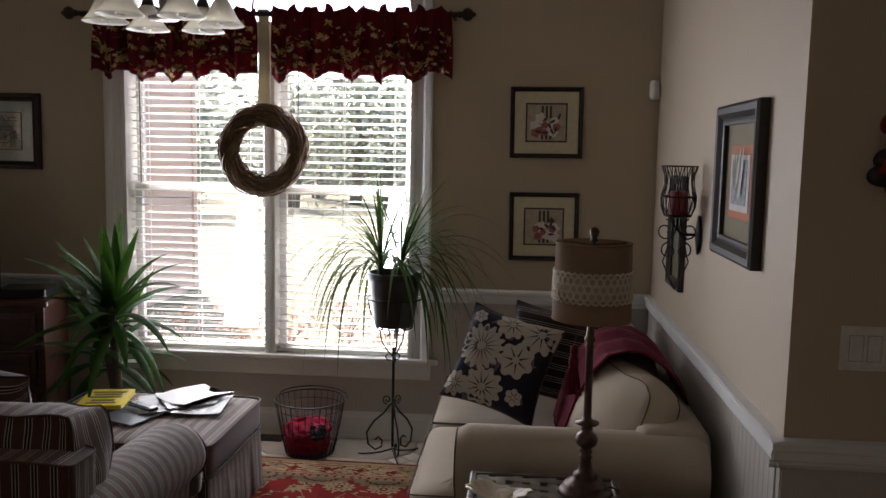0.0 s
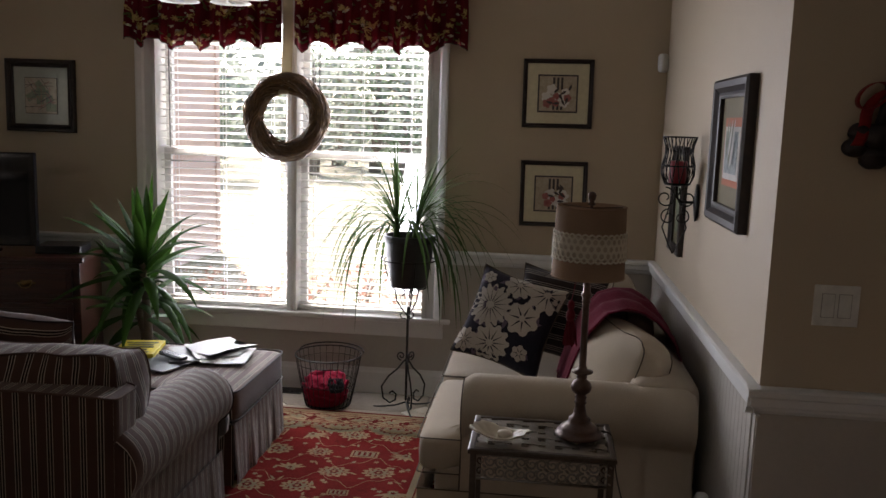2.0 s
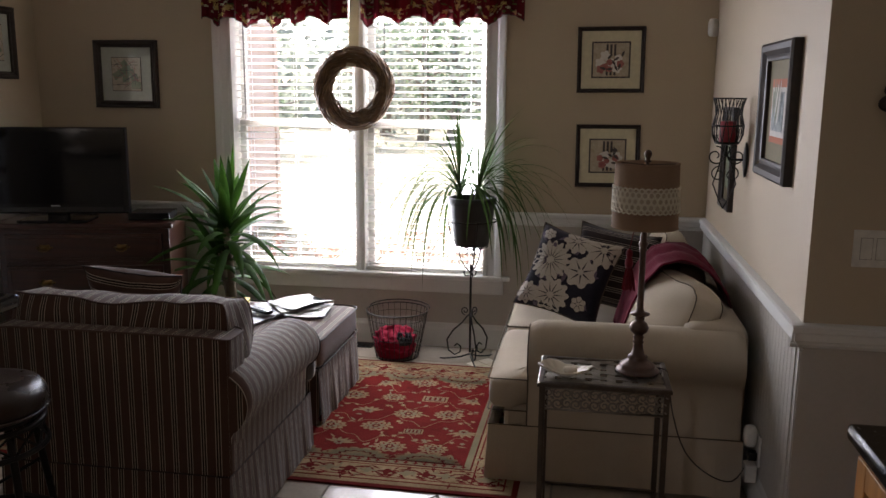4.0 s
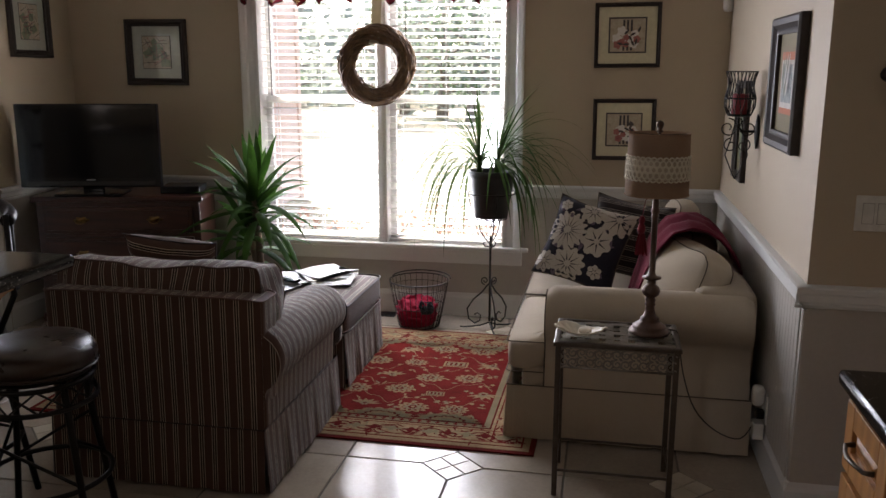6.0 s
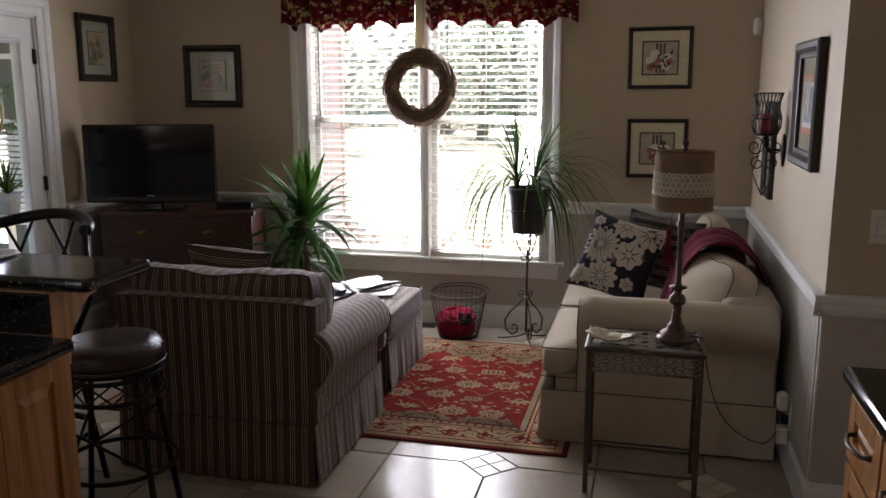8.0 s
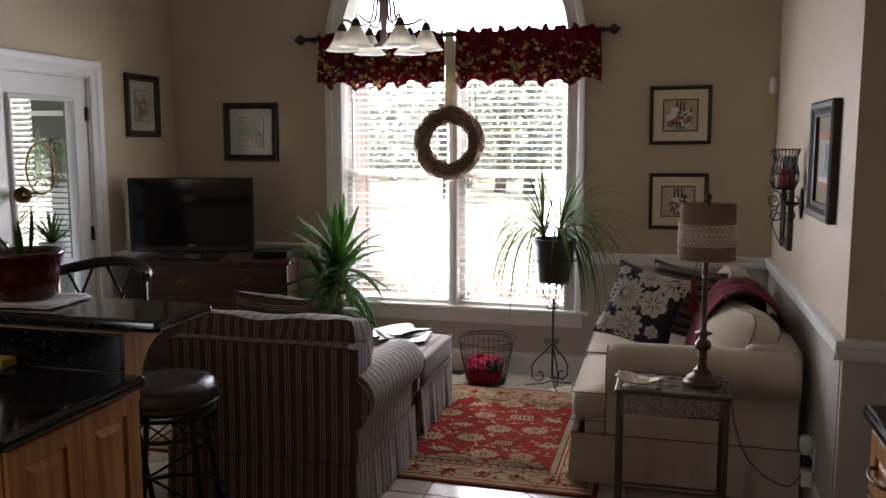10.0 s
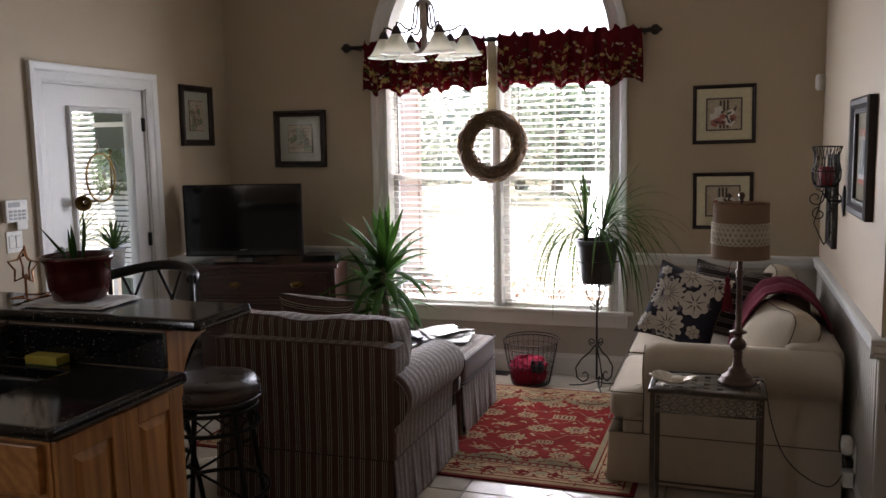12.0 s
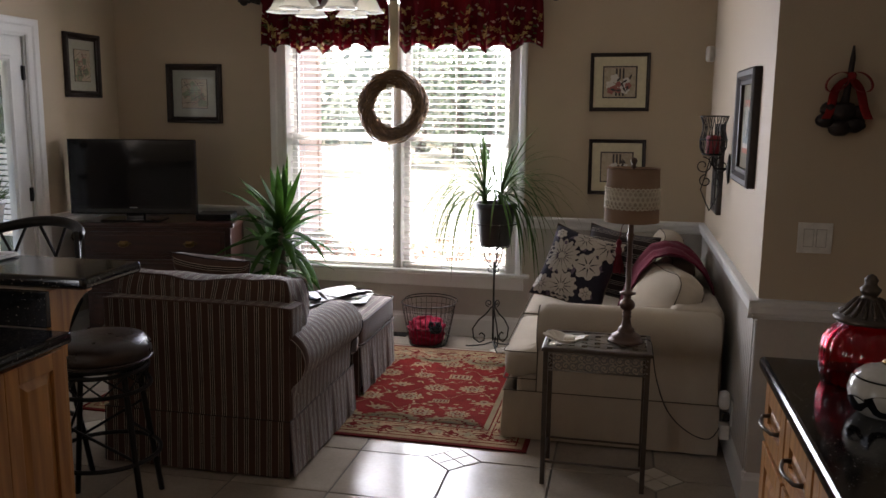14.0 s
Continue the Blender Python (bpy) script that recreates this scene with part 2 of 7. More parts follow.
def moulding(bm, path, prof, closed=False):
    """A profile of (offset outwards, height) pairs swept along a path in x, z; heights go towards -y."""
    P = [Vector((x, 0, z)) for x, z in path]
    n = len(P)
    rows = []
    for i in range(n):
        a = P[i - 1] if (i or closed) else None
        b = P[(i + 1) % n] if (i < n - 1 or closed) else None
        d1 = (P[i] - a).normalized() if a is not None else (b - P[i]).normalized()
        d2 = (b - P[i]).normalized() if b is not None else d1
        n1, n2 = Vector((-d1.z, 0, d1.x)), Vector((-d2.z, 0, d2.x))
        o = n1 + n2
        o = o / max(0.2, o.length_squared / 2)
        rows.append([bm.verts.new(P[i] + o * w + Vector((0, -h, 0))) for w, h in prof])
    for i in range(n if closed else n - 1):
        A, B = rows[i], rows[(i + 1) % n]
        for k in range(len(prof) - 1):
            bm.faces.new((A[k], A[k + 1], B[k + 1], B[k]))
    return bm


def thicken(bm, t):
    bmesh.ops.remove_doubles(bm, verts=bm.verts, dist=1e-5)
    bmesh.ops.recalc_face_normals(bm, faces=bm.faces)
    bmesh.ops.solidify(bm, geom=bm.faces[:], thickness=t)
    bmesh.ops.recalc_face_normals(bm, faces=bm.faces)
    return bm


def to(bm, m):
    bm.transform(m)
    return bm


# ---- the large structure ----
XL, XR, YB, YE, XE, YK, H = -3.55, 0.72, 5.18, 2.86, 1.30, -2.2, 3.9
WX, WH, SILL, SPR = -1.395, 0.82, 0.47, 2.27   # arched window: middle, half width, sill, springing

bm = bmesh.new()
T = 0.16
prism(bm, [(XL - 0.2, -0.1), (WX - WH, -0.1), (WX - WH, H), (XL - 0.2, H)], YB, YB + T)
prism(bm, [(WX + WH, -0.1), (XR + 1.6, -0.1), (XR + 1.6, H), (WX + WH, H)], YB, YB + T)
prism(bm, [(WX - WH, -0.1), (WX + WH, -0.1), (WX + WH, SILL), (WX - WH, SILL)], YB, YB + T)
N = 32
arc = [(WX - WH * math.cos(math.pi * i / N), SPR + WH * math.sin(math.pi * i / N)) for i in range(N + 1)]
for (xa, za), (xb, zb) in zip(arc, arc[1:]):
    prism(bm, [(xa, za), (xb, zb), (xb, H), (xa, H)], YB, YB + T)
tagged(part("wall_north", bm, WALL, label="beige painted wall with an arched window opening"), kind="structure")

# wall with the garden door and an assumed, unseen kitchen window, towards -x
bm = bmesh.new()
DY0, DY1, DZ = 3.302, 4.203, 2.037
KY0, KY1, KZ0, KZ1 = -2.15, -1.15, 1.0, 2.1
for ya, yb, za, zb in ((YK, KY0, -0.1, H), (KY0, KY1, -0.1, KZ0), (KY0, KY1, KZ1, H), (KY1, DY0, -0.1, H), (DY0, DY1, DZ, H), (DY1, YB + T, -0.1, H)):
    box(bm, XL - 0.14, XL, ya, yb, za, zb)
tagged(part("wall_west", bm, WALL, label="beige painted wall with a glazed garden door"), kind="structure")
bm = boxm(XR, XR + 0.14, YE + 0.14, YB, -0.1, H)
box(bm, XR, 2.6, YE, YE + 0.14, -0.1, H)
tagged(part("wall_east", bm, WALL, label="beige painted wall that turns a corner"), kind="structure")
bm = boxm(XE, XE + 0.12, YK, 1.75, -0.1, H)
tagged(part("wall_kitchen", bm, WALL, label="beige painted kitchen wall"), kind="structure")
bm = boxm(2.6, 2.72, 1.6, YE + 0.2, -0.1, H)
box(bm, XE, 2.6, 1.63, 1.75, -0.1, H)
tagged(part("wall_hall", bm, WALL, label="beige painted wall of the passage"), kind="structure")
tagged(part("wall_south", boxm(XL - 0.14, XE + 0.12, YK - 0.12, YK, -0.1, H), WALL, label="beige painted wall behind the kitchen"), kind="structure")
tagged(part("ceiling", boxm(XL - 0.2, 2.75, YK - 0.2, YB + T, H, H + 0.1), CEIL, label="high white painted ceiling"), kind="structure")


def world_of(ob):
    m = ob.matrix_basis.copy()
    while ob.parent is not None:
        ob = ob.parent
        m = ob.matrix_basis @ m
    return m


def put(name, bm, material, parent, label="", smooth=False, kind=""):
    """A part whose mesh was made in world metres."""
    bm.transform(world_of(parent).inverted())
    return part(name, bm, material, parent, label, smooth, kind)


def struct(name, bm, material, label, smooth=False):
    return tagged(part(name, bm, material, None, label, smooth), kind="structure")


# ---- wainscot, chair rail, baseboards ----
RAIL = [(0.0, 0.0), (0.0, 0.012), (0.012, 0.020), (0.020, 0.020), (0.026, 0.030), (0.050, 0.030), (0.056, 0.038), (0.072, 0.038), (0.078, 0.030), (0.080, 0.0)]
BASE = [(0.0, 0.0), (0.0, 0.016), (0.125, 0.016), (0.140, 0.010), (0.158, 0.006), (0.160, 0.0)]


def run_trim(name, x0, x1, z, prof, m, label):
    bm = moulding(bmesh.new(), [(x0, z), (x1, z)], prof)
    bmesh.ops.holes_fill(bm, edges=bm.edges)
    return struct(name, to(bm, m), TRIM, label)


NORTH = pose(0, YB, 0)
EAST = pose(XR, 0, 0, 0, 0, -90)      # local x runs towards -y
WEST = pose(XL, 0, 0, 0, 0, 90)       # local x runs towards +y
END = pose(0, YE, 0)
for nm, a, b, m in (("north_left", XL, WX - 0.925, NORTH), ("north_right", WX + 0.925, XR, NORTH), ("east", -YB, -YE + 0.038, EAST), ("west", 4.325, YB, WEST), ("end", XR - 0.038, 2.6, END)):
    run_trim("chair_rail_" + nm, a, b, 0.80, RAIL, m, "white painted moulded chair rail")
for nm, a, b, m in (("north", XL, XR, NORTH), ("east", -YB, -YE + 0.016, EAST), ("west", 4.325, YB, WEST), ("end", XR - 0.016, 2.6, END)):
    run_trim("baseboard_" + nm, a, b, 0.0, BASE, m, "white painted moulded baseboard")
struct("wainscot_north_left", boxm(XL, WX - 0.925, YB - 0.006, YB + 0.002, 0.15, 0.805), WAINS, "greige painted wainscot behind the dresser")
struct("wainscot_north_right", boxm(WX + 0.925, XR, YB - 0.006, YB + 0.002, 0.15, 0.805), WAINS, "greige painted wainscot behind the sofa")
struct("wainscot_north_middle", boxm(WX - 0.925, WX + 0.925, YB - 0.006, YB + 0.002, 0.15, 0.36), WAINS, "greige painted wainscot under the window")
struct("wainscot_west", boxm(XL - 0.002, XL + 0.006, 4.325, YB, 0.15, 0.805), WAINS, "greige painted wainscot beside the door")


def beadboard(name, a, b, m, label, w=0.0465):
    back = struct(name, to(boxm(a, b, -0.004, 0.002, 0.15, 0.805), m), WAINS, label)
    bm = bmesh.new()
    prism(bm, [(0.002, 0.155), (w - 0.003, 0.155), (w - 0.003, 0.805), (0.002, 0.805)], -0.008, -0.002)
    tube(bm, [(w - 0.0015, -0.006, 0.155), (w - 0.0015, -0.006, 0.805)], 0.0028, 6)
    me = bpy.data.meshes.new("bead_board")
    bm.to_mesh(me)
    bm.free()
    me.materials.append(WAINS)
    for i in range(int((b - a) / w)):
        ob = new("bead_board", me)
        ob.parent = back
        ob.matrix_basis = m @ pose(a + i * w, 0, 0)


beadboard("wainscot_east", -YB + 0.01, -YE, EAST, "greige painted beadboard wainscot")
struct("wainscot_end", to(boxm(XR, 2.55, -0.006, 0.002, 0.15, 0.805), END), WAINS, "greige painted flat wainscot at the passage")

# ---- arched window ----
win = tagged(new("window_1"), "white double window with a half-round light above", "window", kind="structure")
win.matrix_basis = pose(WX, YB, SILL)
path = [(WX - WH, SILL), (WX - WH, SPR)] + arc[1:-1] + [(WX + WH, SPR), (WX + WH, SILL)]
CAS = [(0.0, -0.02), (0.0, 0.012), (0.012, 0.018), (0.05, 0.018), (0.062, 0.026), (0.088, 0.030), (0.1, 0.030), (0.1, -0.002)]
put("casing", to(moulding(bmesh.new(), path, CAS), NORTH), TRIM, win)
put("sill", boxm(WX - 0.97, WX + 0.97, YB - 0.036, YB + 0.05, SILL - 0.025, SILL + 0.003, 0.008), TRIM, win)
put("apron", boxm(WX - 0.93, WX + 0.93, YB - 0.022, YB + 0.002, SILL - 0.115, SILL - 0.027, 0.006), TRIM, win)
bm = moulding(bmesh.new(), path, [(0.004, 0.02), (-0.018, 0.02), (-0.018, -0.15), (0.004, -0.15)])
put("jamb", to(bm, NORTH), TRIM, win)
MX = -1.38
put("mullion", boxm(MX - 0.030, MX + 0.030, YB - 0.004, YB + 0.14, SILL, 2.24, 0.006), TRIM, win)
put("mullion_bead", boxm(MX - 0.010, MX + 0.010, YB - 0.012, YB, SILL, 2.24, 0.005), TRIM, win)
put("transom", boxm(WX - WH, WX + WH, YB - 0.012, YB + 0.14, 2.20, 2.31, 0.01), TRIM, win)
for x0, x1 in ((WX - WH + 0.015, MX - 0.028), (MX + 0.028, WX + WH - 0.015)):
    for z0, z1, yo in ((SILL, 1.415, 0.085), (1.37, 2.2, 0.12)):
        bm = bmesh.new()
        y0, y1 = YB + yo, YB + yo + 0.03
        s = 0.045
        box(bm, x0, x0 + s, y0, y1, z0, z1, 0.005)
        box(bm, x1 - s, x1, y0, y1, z0, z1, 0.005)
        box(bm, x0 + s, x1 - s, y0, y1, z0, z0 + 0.045, 0.005)
        box(bm, x0 + s, x1 - s, y0, y1, z1 - 0.045, z1, 0.005)
        sash = put("sash", bm, TRIM, win)
        pane = put("pane", boxm(x0 + s - 0.003, x1 - s + 0.003, y0 + 0.012, y0 + 0.016, z0 + 0.04, z1 - 0.04), PANE, sash)
        pane.visible_shadow = False
bm = bmesh.new()
prism(bm, [(x, z) for x, z in arc] + [(WX + WH, 2.31), (WX - WH, 2.31)], YB + 0.10, YB + 0.104)
pane = put("pane", bm, PANE, win)
pane.visible_shadow = False

# ---- venetian blinds ----
SLAT_P = 0.043
slat_mesh = None


def blind(x0, x1, tilt):
    global slat_mesh
    b = thing("venetian_blind", "white slatted venetian blind lowered over the window", "blind", (x0 + x1) / 2, YB + 0.045, 0.5, group="window blinds")
    put("headrail", boxm(x0, x1, YB + 0.02, YB + 0.07, 2.145, 2.195, 0.004), SLAT, b)
    put("bottom_rail", boxm(x0, x1, YB + 0.02, YB + 0.07, SILL + 0.008, SILL + 0.028, 0.006), SLAT, b)
    w = x1 - x0
    if slat_mesh is None:
        def fn(u, v):
            return ((u - 0.5), (v - 0.5) * 0.048, 0.004 * (1 - (2 * v - 1) ** 2))
        bm2 = bmesh.new()
        sheet(bm2, fn, 1, 6)
        sheet(bm2, lambda u, v: tuple(Vector(fn(u, 1 - v)) - Vector((0, 0, 0.0028))), 1, 6)
        slat_mesh = bpy.data.meshes.new("slat")
        bm2.to_mesh(slat_mesh)
        bm2.free()
        slat_mesh.materials.append(SLAT)
    n = int((2.14 - SILL - 0.05) / SLAT_P)
    for i in range(n):
        o = new("slat", slat_mesh)
        o.parent = b
        o.matrix_basis = pose(0, 0, SILL + 0.05 - 0.5 + i * SLAT_P, tilt + random.uniform(-1.2, 1.2), random.uniform(-0.12, 0.12), 0) @ Matrix.Diagonal((w, 1, 1, 1))
    for f in (0.12, 0.5, 0.88):
        bm2 = bmesh.new()
        for dy in (0.021, 0.069):
            box(bm2, x0 + w * f - 0.0012, x0 + w * f + 0.0012, YB + dy - 0.0006, YB + dy + 0.0006, SILL + 0.02, 2.15)
        put("ladder_cord", bm2, SLAT, b)
    return b


b1 = blind(WX - WH + 0.025, MX - 0.036, -6)
put("tilt_wand", tube(bmesh.new(), [(WX - WH + 0.09, YB + 0.01, 2.14), (WX - WH + 0.092, YB + 0.008, 1.42)], 0.004), plain("clear_wand", (0.25, 0.25, 0.25), 0.2), b1)
b2 = blind(MX + 0.036, WX + WH - 0.025, -6)
put("pull_cord", tube(bmesh.new(), [(MX + 0.16, YB + 0.012, 2.14), (MX + 0.158, YB + 0.010, 1.75)], 0.003), plain("cord", (0.12, 0.12, 0.11), 0.8), b2)

# ---- glazed garden door ----
struct("door_casing", to(moulding(bmesh.new(), [(DY0, 0.0), (DY0, DZ), (DY1, DZ), (DY1, 0.0)], CAS), WEST), TRIM, "white moulded door casing")
door = tagged(new("door_1"), "white painted garden door with one tall glass light", "door", kind="structure")
door.matrix_basis = pose(XL, DY0, 0)
put("door_jamb", to(moulding(bmesh.new(), [(DY0, 0.0), (DY0, DZ), (DY1, DZ), (DY1, 0.0)], [(0.0, 0.0), (-0.012, 0.0), (-0.012, -0.14), (0.0, -0.14)]), WEST), TRIM, door)
GY0, GY1, GZ0, GZ1 = 3.528, 4.043, 0.28, 1.874
bm = bmesh.new()
xa, xb = XL - 0.06, XL - 0.015
for ya, yb, za, zb in ((DY0 + 0.014, GY0, 0.01, DZ - 0.014), (GY1, DY1 - 0.014, 0.01, DZ - 0.014), (GY0, GY1, 0.01, GZ0), (GY0, GY1, GZ1, DZ - 0.014)):
    box(bm, xa, xb, ya, yb, za, zb)
put("door_leaf", bm, TRIM, door)
put("glass_bead", to(moulding(bmesh.new(), [(GY0, GZ0), (GY0, GZ1), (GY1, GZ1), (GY1, GZ0)], [(-0.006, 0.0), (-0.006, 0.010), (0.008, 0.022), (0.022, 0.020), (0.028, 0.008), (0.028, 0.0)], True), pose(XL - 0.015, 0, 0, 0, 0, 90)), TRIM, door)
p = put("pane", boxm(XL - 0.042, XL - 0.037, GY0 - 0.005, GY1 + 0.005, GZ0 - 0.005, GZ1 + 0.005), PANE, door)
p.visible_shadow = False
BRASS = simple("aged_brass", (0.15, 0.095, 0.035), (0.27, 0.18, 0.07), 20, 0.32, 150, 0.1, metal=1.0)
NICKEL = plain("brushed_nickel", (0.45, 0.43, 0.40), 0.25, 1.0)
for z in (0.3, 1.03, 1.80):
    put("hinge", boxm(XL - 0.016, XL + 0.004, DY1 - 0.03, DY1 - 0.012, z - 0.045, z + 0.045, 0.004), IRON, door, "dark metal hinge")
bm = lathe(bmesh.new(), [(0.030, 0.0), (0.030, 0.006), (0.012, 0.010), (0.011, 0.03), (0.022, 0.040), (0.028, 0.052), (0.024, 0.064), (0.008, 0.068)], 20)
put("door_knob", to(bm, pose(XL - 0.014, DY0 + 0.075, 1.04, 0, 90, 0)), NICKEL, door, "brushed nickel knob", True)

# ---- floor tiles: square field tiles with one corner cut for a small diamond of four ----
def tile_mat():
    m, n, l, p = mat("ceramic_floor_tile")
    v = coords(n, l)
    oi = n.new("ShaderNodeObjectInfo")
    add = n.new("ShaderNodeVectorMath")
    add.operation = 'ADD'
    sc = n.new("ShaderNodeVectorMath")
    sc.operation = 'SCALE'
    cb = n.new("ShaderNodeCombineXYZ")
    l.new(oi.outputs["Random"], cb.inputs[0])
    l.new(oi.outputs["Random"], cb.inputs[1])
    l.new(cb.outputs[0], sc.inputs[0])
    sc.inputs[3].default_value = 37
    l.new(v, add.inputs[0])
    l.new(sc.outputs[0], add.inputs[1])
    big, small = noise_node(n, l, add.outputs[0], 4, 5), noise_node(n, l, add.outputs[0], 60, 3)
    c = ramp(n, l, mix(n, l, 0.3, big, small), [(0.3, (0.27, 0.225, 0.18)), (0.7, (0.40, 0.34, 0.275))])
    tone = ramp(n, l, oi.outputs["Random"], [(0.0, (0.86, 0.86, 0.86)), (1.0, (1.08, 1.07, 1.05))])
    l.new(mix(n, l, 1.0, c, tone, 'MULTIPLY'), p.inputs["Base Color"])
    p.inputs["Roughness"].default_value = 0.2
    bump(n, l, p, mix(n, l, 0.5, big, small), 0.10, 0.003)
    return m


TILE = tile_mat()
INSET = simple("pale_inset_tile", (0.42, 0.36, 0.27), (0.55, 0.48, 0.38), 14, 0.3, 90, 0.1)
floor = struct("floor", boxm(XL - 0.2, 2.6, YK, YB + 0.02, -0.06, -0.003), GROUT, "beige ceramic floor tiles with small diamond insets")
P_T, CUT, G = 0.452, 0.127, 0.0035
bm = bmesh.new()
o = P_T / 2 - G
c = CUT - G
outline = [(-o + c, -o), (o, -o), (o, o), (-o, o), (-o, -o + c)]
A = [bm.verts.new((x, y, -0.003)) for x, y in outline]
B = [bm.verts.new((x, y, 0.0)) for x, y in outline]
C = [bm.verts.new((x * 0.99, y * 0.99, 0.002)) for x, y in outline]
bm.faces.new(C)
for R1, R2 in ((A, B), (B, C)):
    for i in range(5):
        bm.faces.new((R1[i], R1[(i + 1) % 5], R2[(i + 1) % 5], R2[i]))
tile_me = bpy.data.meshes.new("floor_tile")
bm.to_mesh(tile_me)
bm.free()
tile_me.materials.append(TILE)
h = CUT / math.sqrt(2) - G
bm = boxm(0.0025, h, 0.0025, h, -0.003, 0.0025, 0.0015, 1)
inset_me = bpy.data.meshes.new("inset_tile")
bm.to_mesh(inset_me)
bm.free()
inset_me.materials.append(INSET)
TX, TY = -0.528, 3.052      # one diamond's middle
for i in range(-7, 7):
    for j in range(-12, 5):
        cx, cy = TX + (i + 0.5) * P_T, TY + (j + 0.5) * P_T
        if cx < XL - 0.15 or cx > 2.5 or cy < YK or cy > YB:
            continue
        ob = new("floor_tile", tile_me)
        ob.parent = floor
        ob.matrix_basis = pose(cx, cy, 0, 0, 0, {(0, 0): 0, (1, 0): 90, (1, 1): 180, (0, 1): 270}[(i % 2, j % 2)])
for i in range(-6, 7, 2):
    for j in range(-12, 5, 2):
        cx, cy = TX + i * P_T, TY + j * P_T
        if cx < XL or cx > 2.4 or cy < YK or cy > YB - 0.13:
            continue
        for k in range(4):
            ob = new("inset_tile", inset_me)
            ob.parent = floor
            ob.matrix_basis = pose(cx, cy, 0, 0, 0, 45 + 90 * k)
vent = thing("floor_vent", "dark metal floor register beside the wall", "vent", -1.45, 5.09, 0)
put("frame", boxm(-1.62, -1.28, 5.045, 5.145, 0.002, 0.007, 0.002), IRON, vent)
for k in range(10):
    put("louver", boxm(-1.60 + k * 0.032, -1.588 + k * 0.032, 5.06, 5.13, 0.007, 0.010), IRON, vent)


# ---- curtain rod and valances ----
VAL = cloth("burgundy_print_cloth", (0.085, 0.004, 0.010), (0.20, 0.010, 0.020), 0.38)
GOLD = cloth("gold_print", (0.50, 0.34, 0.10), (0.66, 0.48, 0.20), 0.3)
PALE = cloth("cream_print", (0.55, 0.48, 0.34), (0.66, 0.6, 0.45), 0.3)
LEAFG = cloth("olive_print", (0.09, 0.10, 0.03), (0.16, 0.15, 0.05), 0.3)
rod = thing("curtain_rod", "dark wooden curtain rod with carved finials above the window", "curtain rod", WX, YB - 0.09, 2.335)
put("pole", tube(bmesh.new(), [(-2.42, YB - 0.09, 2.335), (-0.34, YB - 0.09, 2.335)], 0.014, 12), FRAME, rod, smooth=True)
for sx, x in ((-1, -2.42), (1, -0.34)):
    bm = lathe(bmesh.new(), [(0.014, 0), (0.02, 0.006), (0.013, 0.014), (0.03, 0.03), (0.036, 0.048), (0.028, 0.066), (0.014, 0.076), (0.008, 0.09)], 16)
    put("finial", to(bm, pose(x, YB - 0.09, 2.335, 0, 90 * sx, 0)), FRAME, rod, smooth=True)
for x in (-2.395, -0.365):
    put("bracket", boxm(x - 0.01, x + 0.01, YB - 0.095, YB, 2.318, 2.332, 0.003), FRAME, rod)


def petals(n, r0, r1, sharp=1.0, res=5):
    """The outline of a flower with n petals."""
    out = []
    for i in range(n * res):
        a = i / (n * res) * math.tau
        k = abs(math.cos(a * n / 2)) ** sharp
        out.append(((r0 + (r1 - r0) * k) * math.cos(a), (r0 + (r1 - r0) * k) * math.sin(a)))
    return out


def leaf_shape(L, w, ang):
    pts = [(L * t, w * math.sin(math.pi * t ** 0.8)) for t in (0, 0.2, 0.45, 0.7, 0.9, 1)] + [(L * t, -w * math.sin(math.pi * t ** 0.8)) for t in (0.9, 0.7, 0.45, 0.2)]
    c, s = math.cos(ang), math.sin(ang)
    return [(x * c - y * s, x * s + y * c) for x, y in pts]


def print_on(bm, fn, u, v, shape, su, sv, off, rot=0.0):
    """Lays a flat motif on the surface fn(u, v); su, sv: metres for a unit of u, v; off: how far it stands proud."""
    c, s = math.cos(rot), math.sin(rot)
    def place(x, y):
        uu, vv = u + (x * c - y * s) / su, v + (x * s + y * c) / sv
        uu, vv = min(0.995, max(0.005, uu)), min(0.995, max(0.005, vv))
        p = Vector(fn(uu, vv))
        a, b = Vector(fn(min(1, uu + 0.004), vv)) - Vector(fn(max(0, uu - 0.004), vv)), Vector(fn(uu, min(1, vv + 0.004))) - Vector(fn(uu, max(0, vv - 0.004)))
        nn = a.cross(b)
        return p + (nn.normalized() if nn.length > 1e-9 else Vector((0, 0, 1))) * off
    mid = bm.verts.new(place(0, 0))
    inner = [bm.verts.new(place(x * 0.55, y * 0.55)) for x, y in shape]
    outer = [bm.verts.new(place(x, y)) for x, y in shape]
    k = len(shape)
    for i in range(k):
        j = (i + 1) % k
        bm.faces.new((mid, inner[i], inner[j]))
        bm.faces.new((inner[i], outer[i], outer[j], inner[j]))


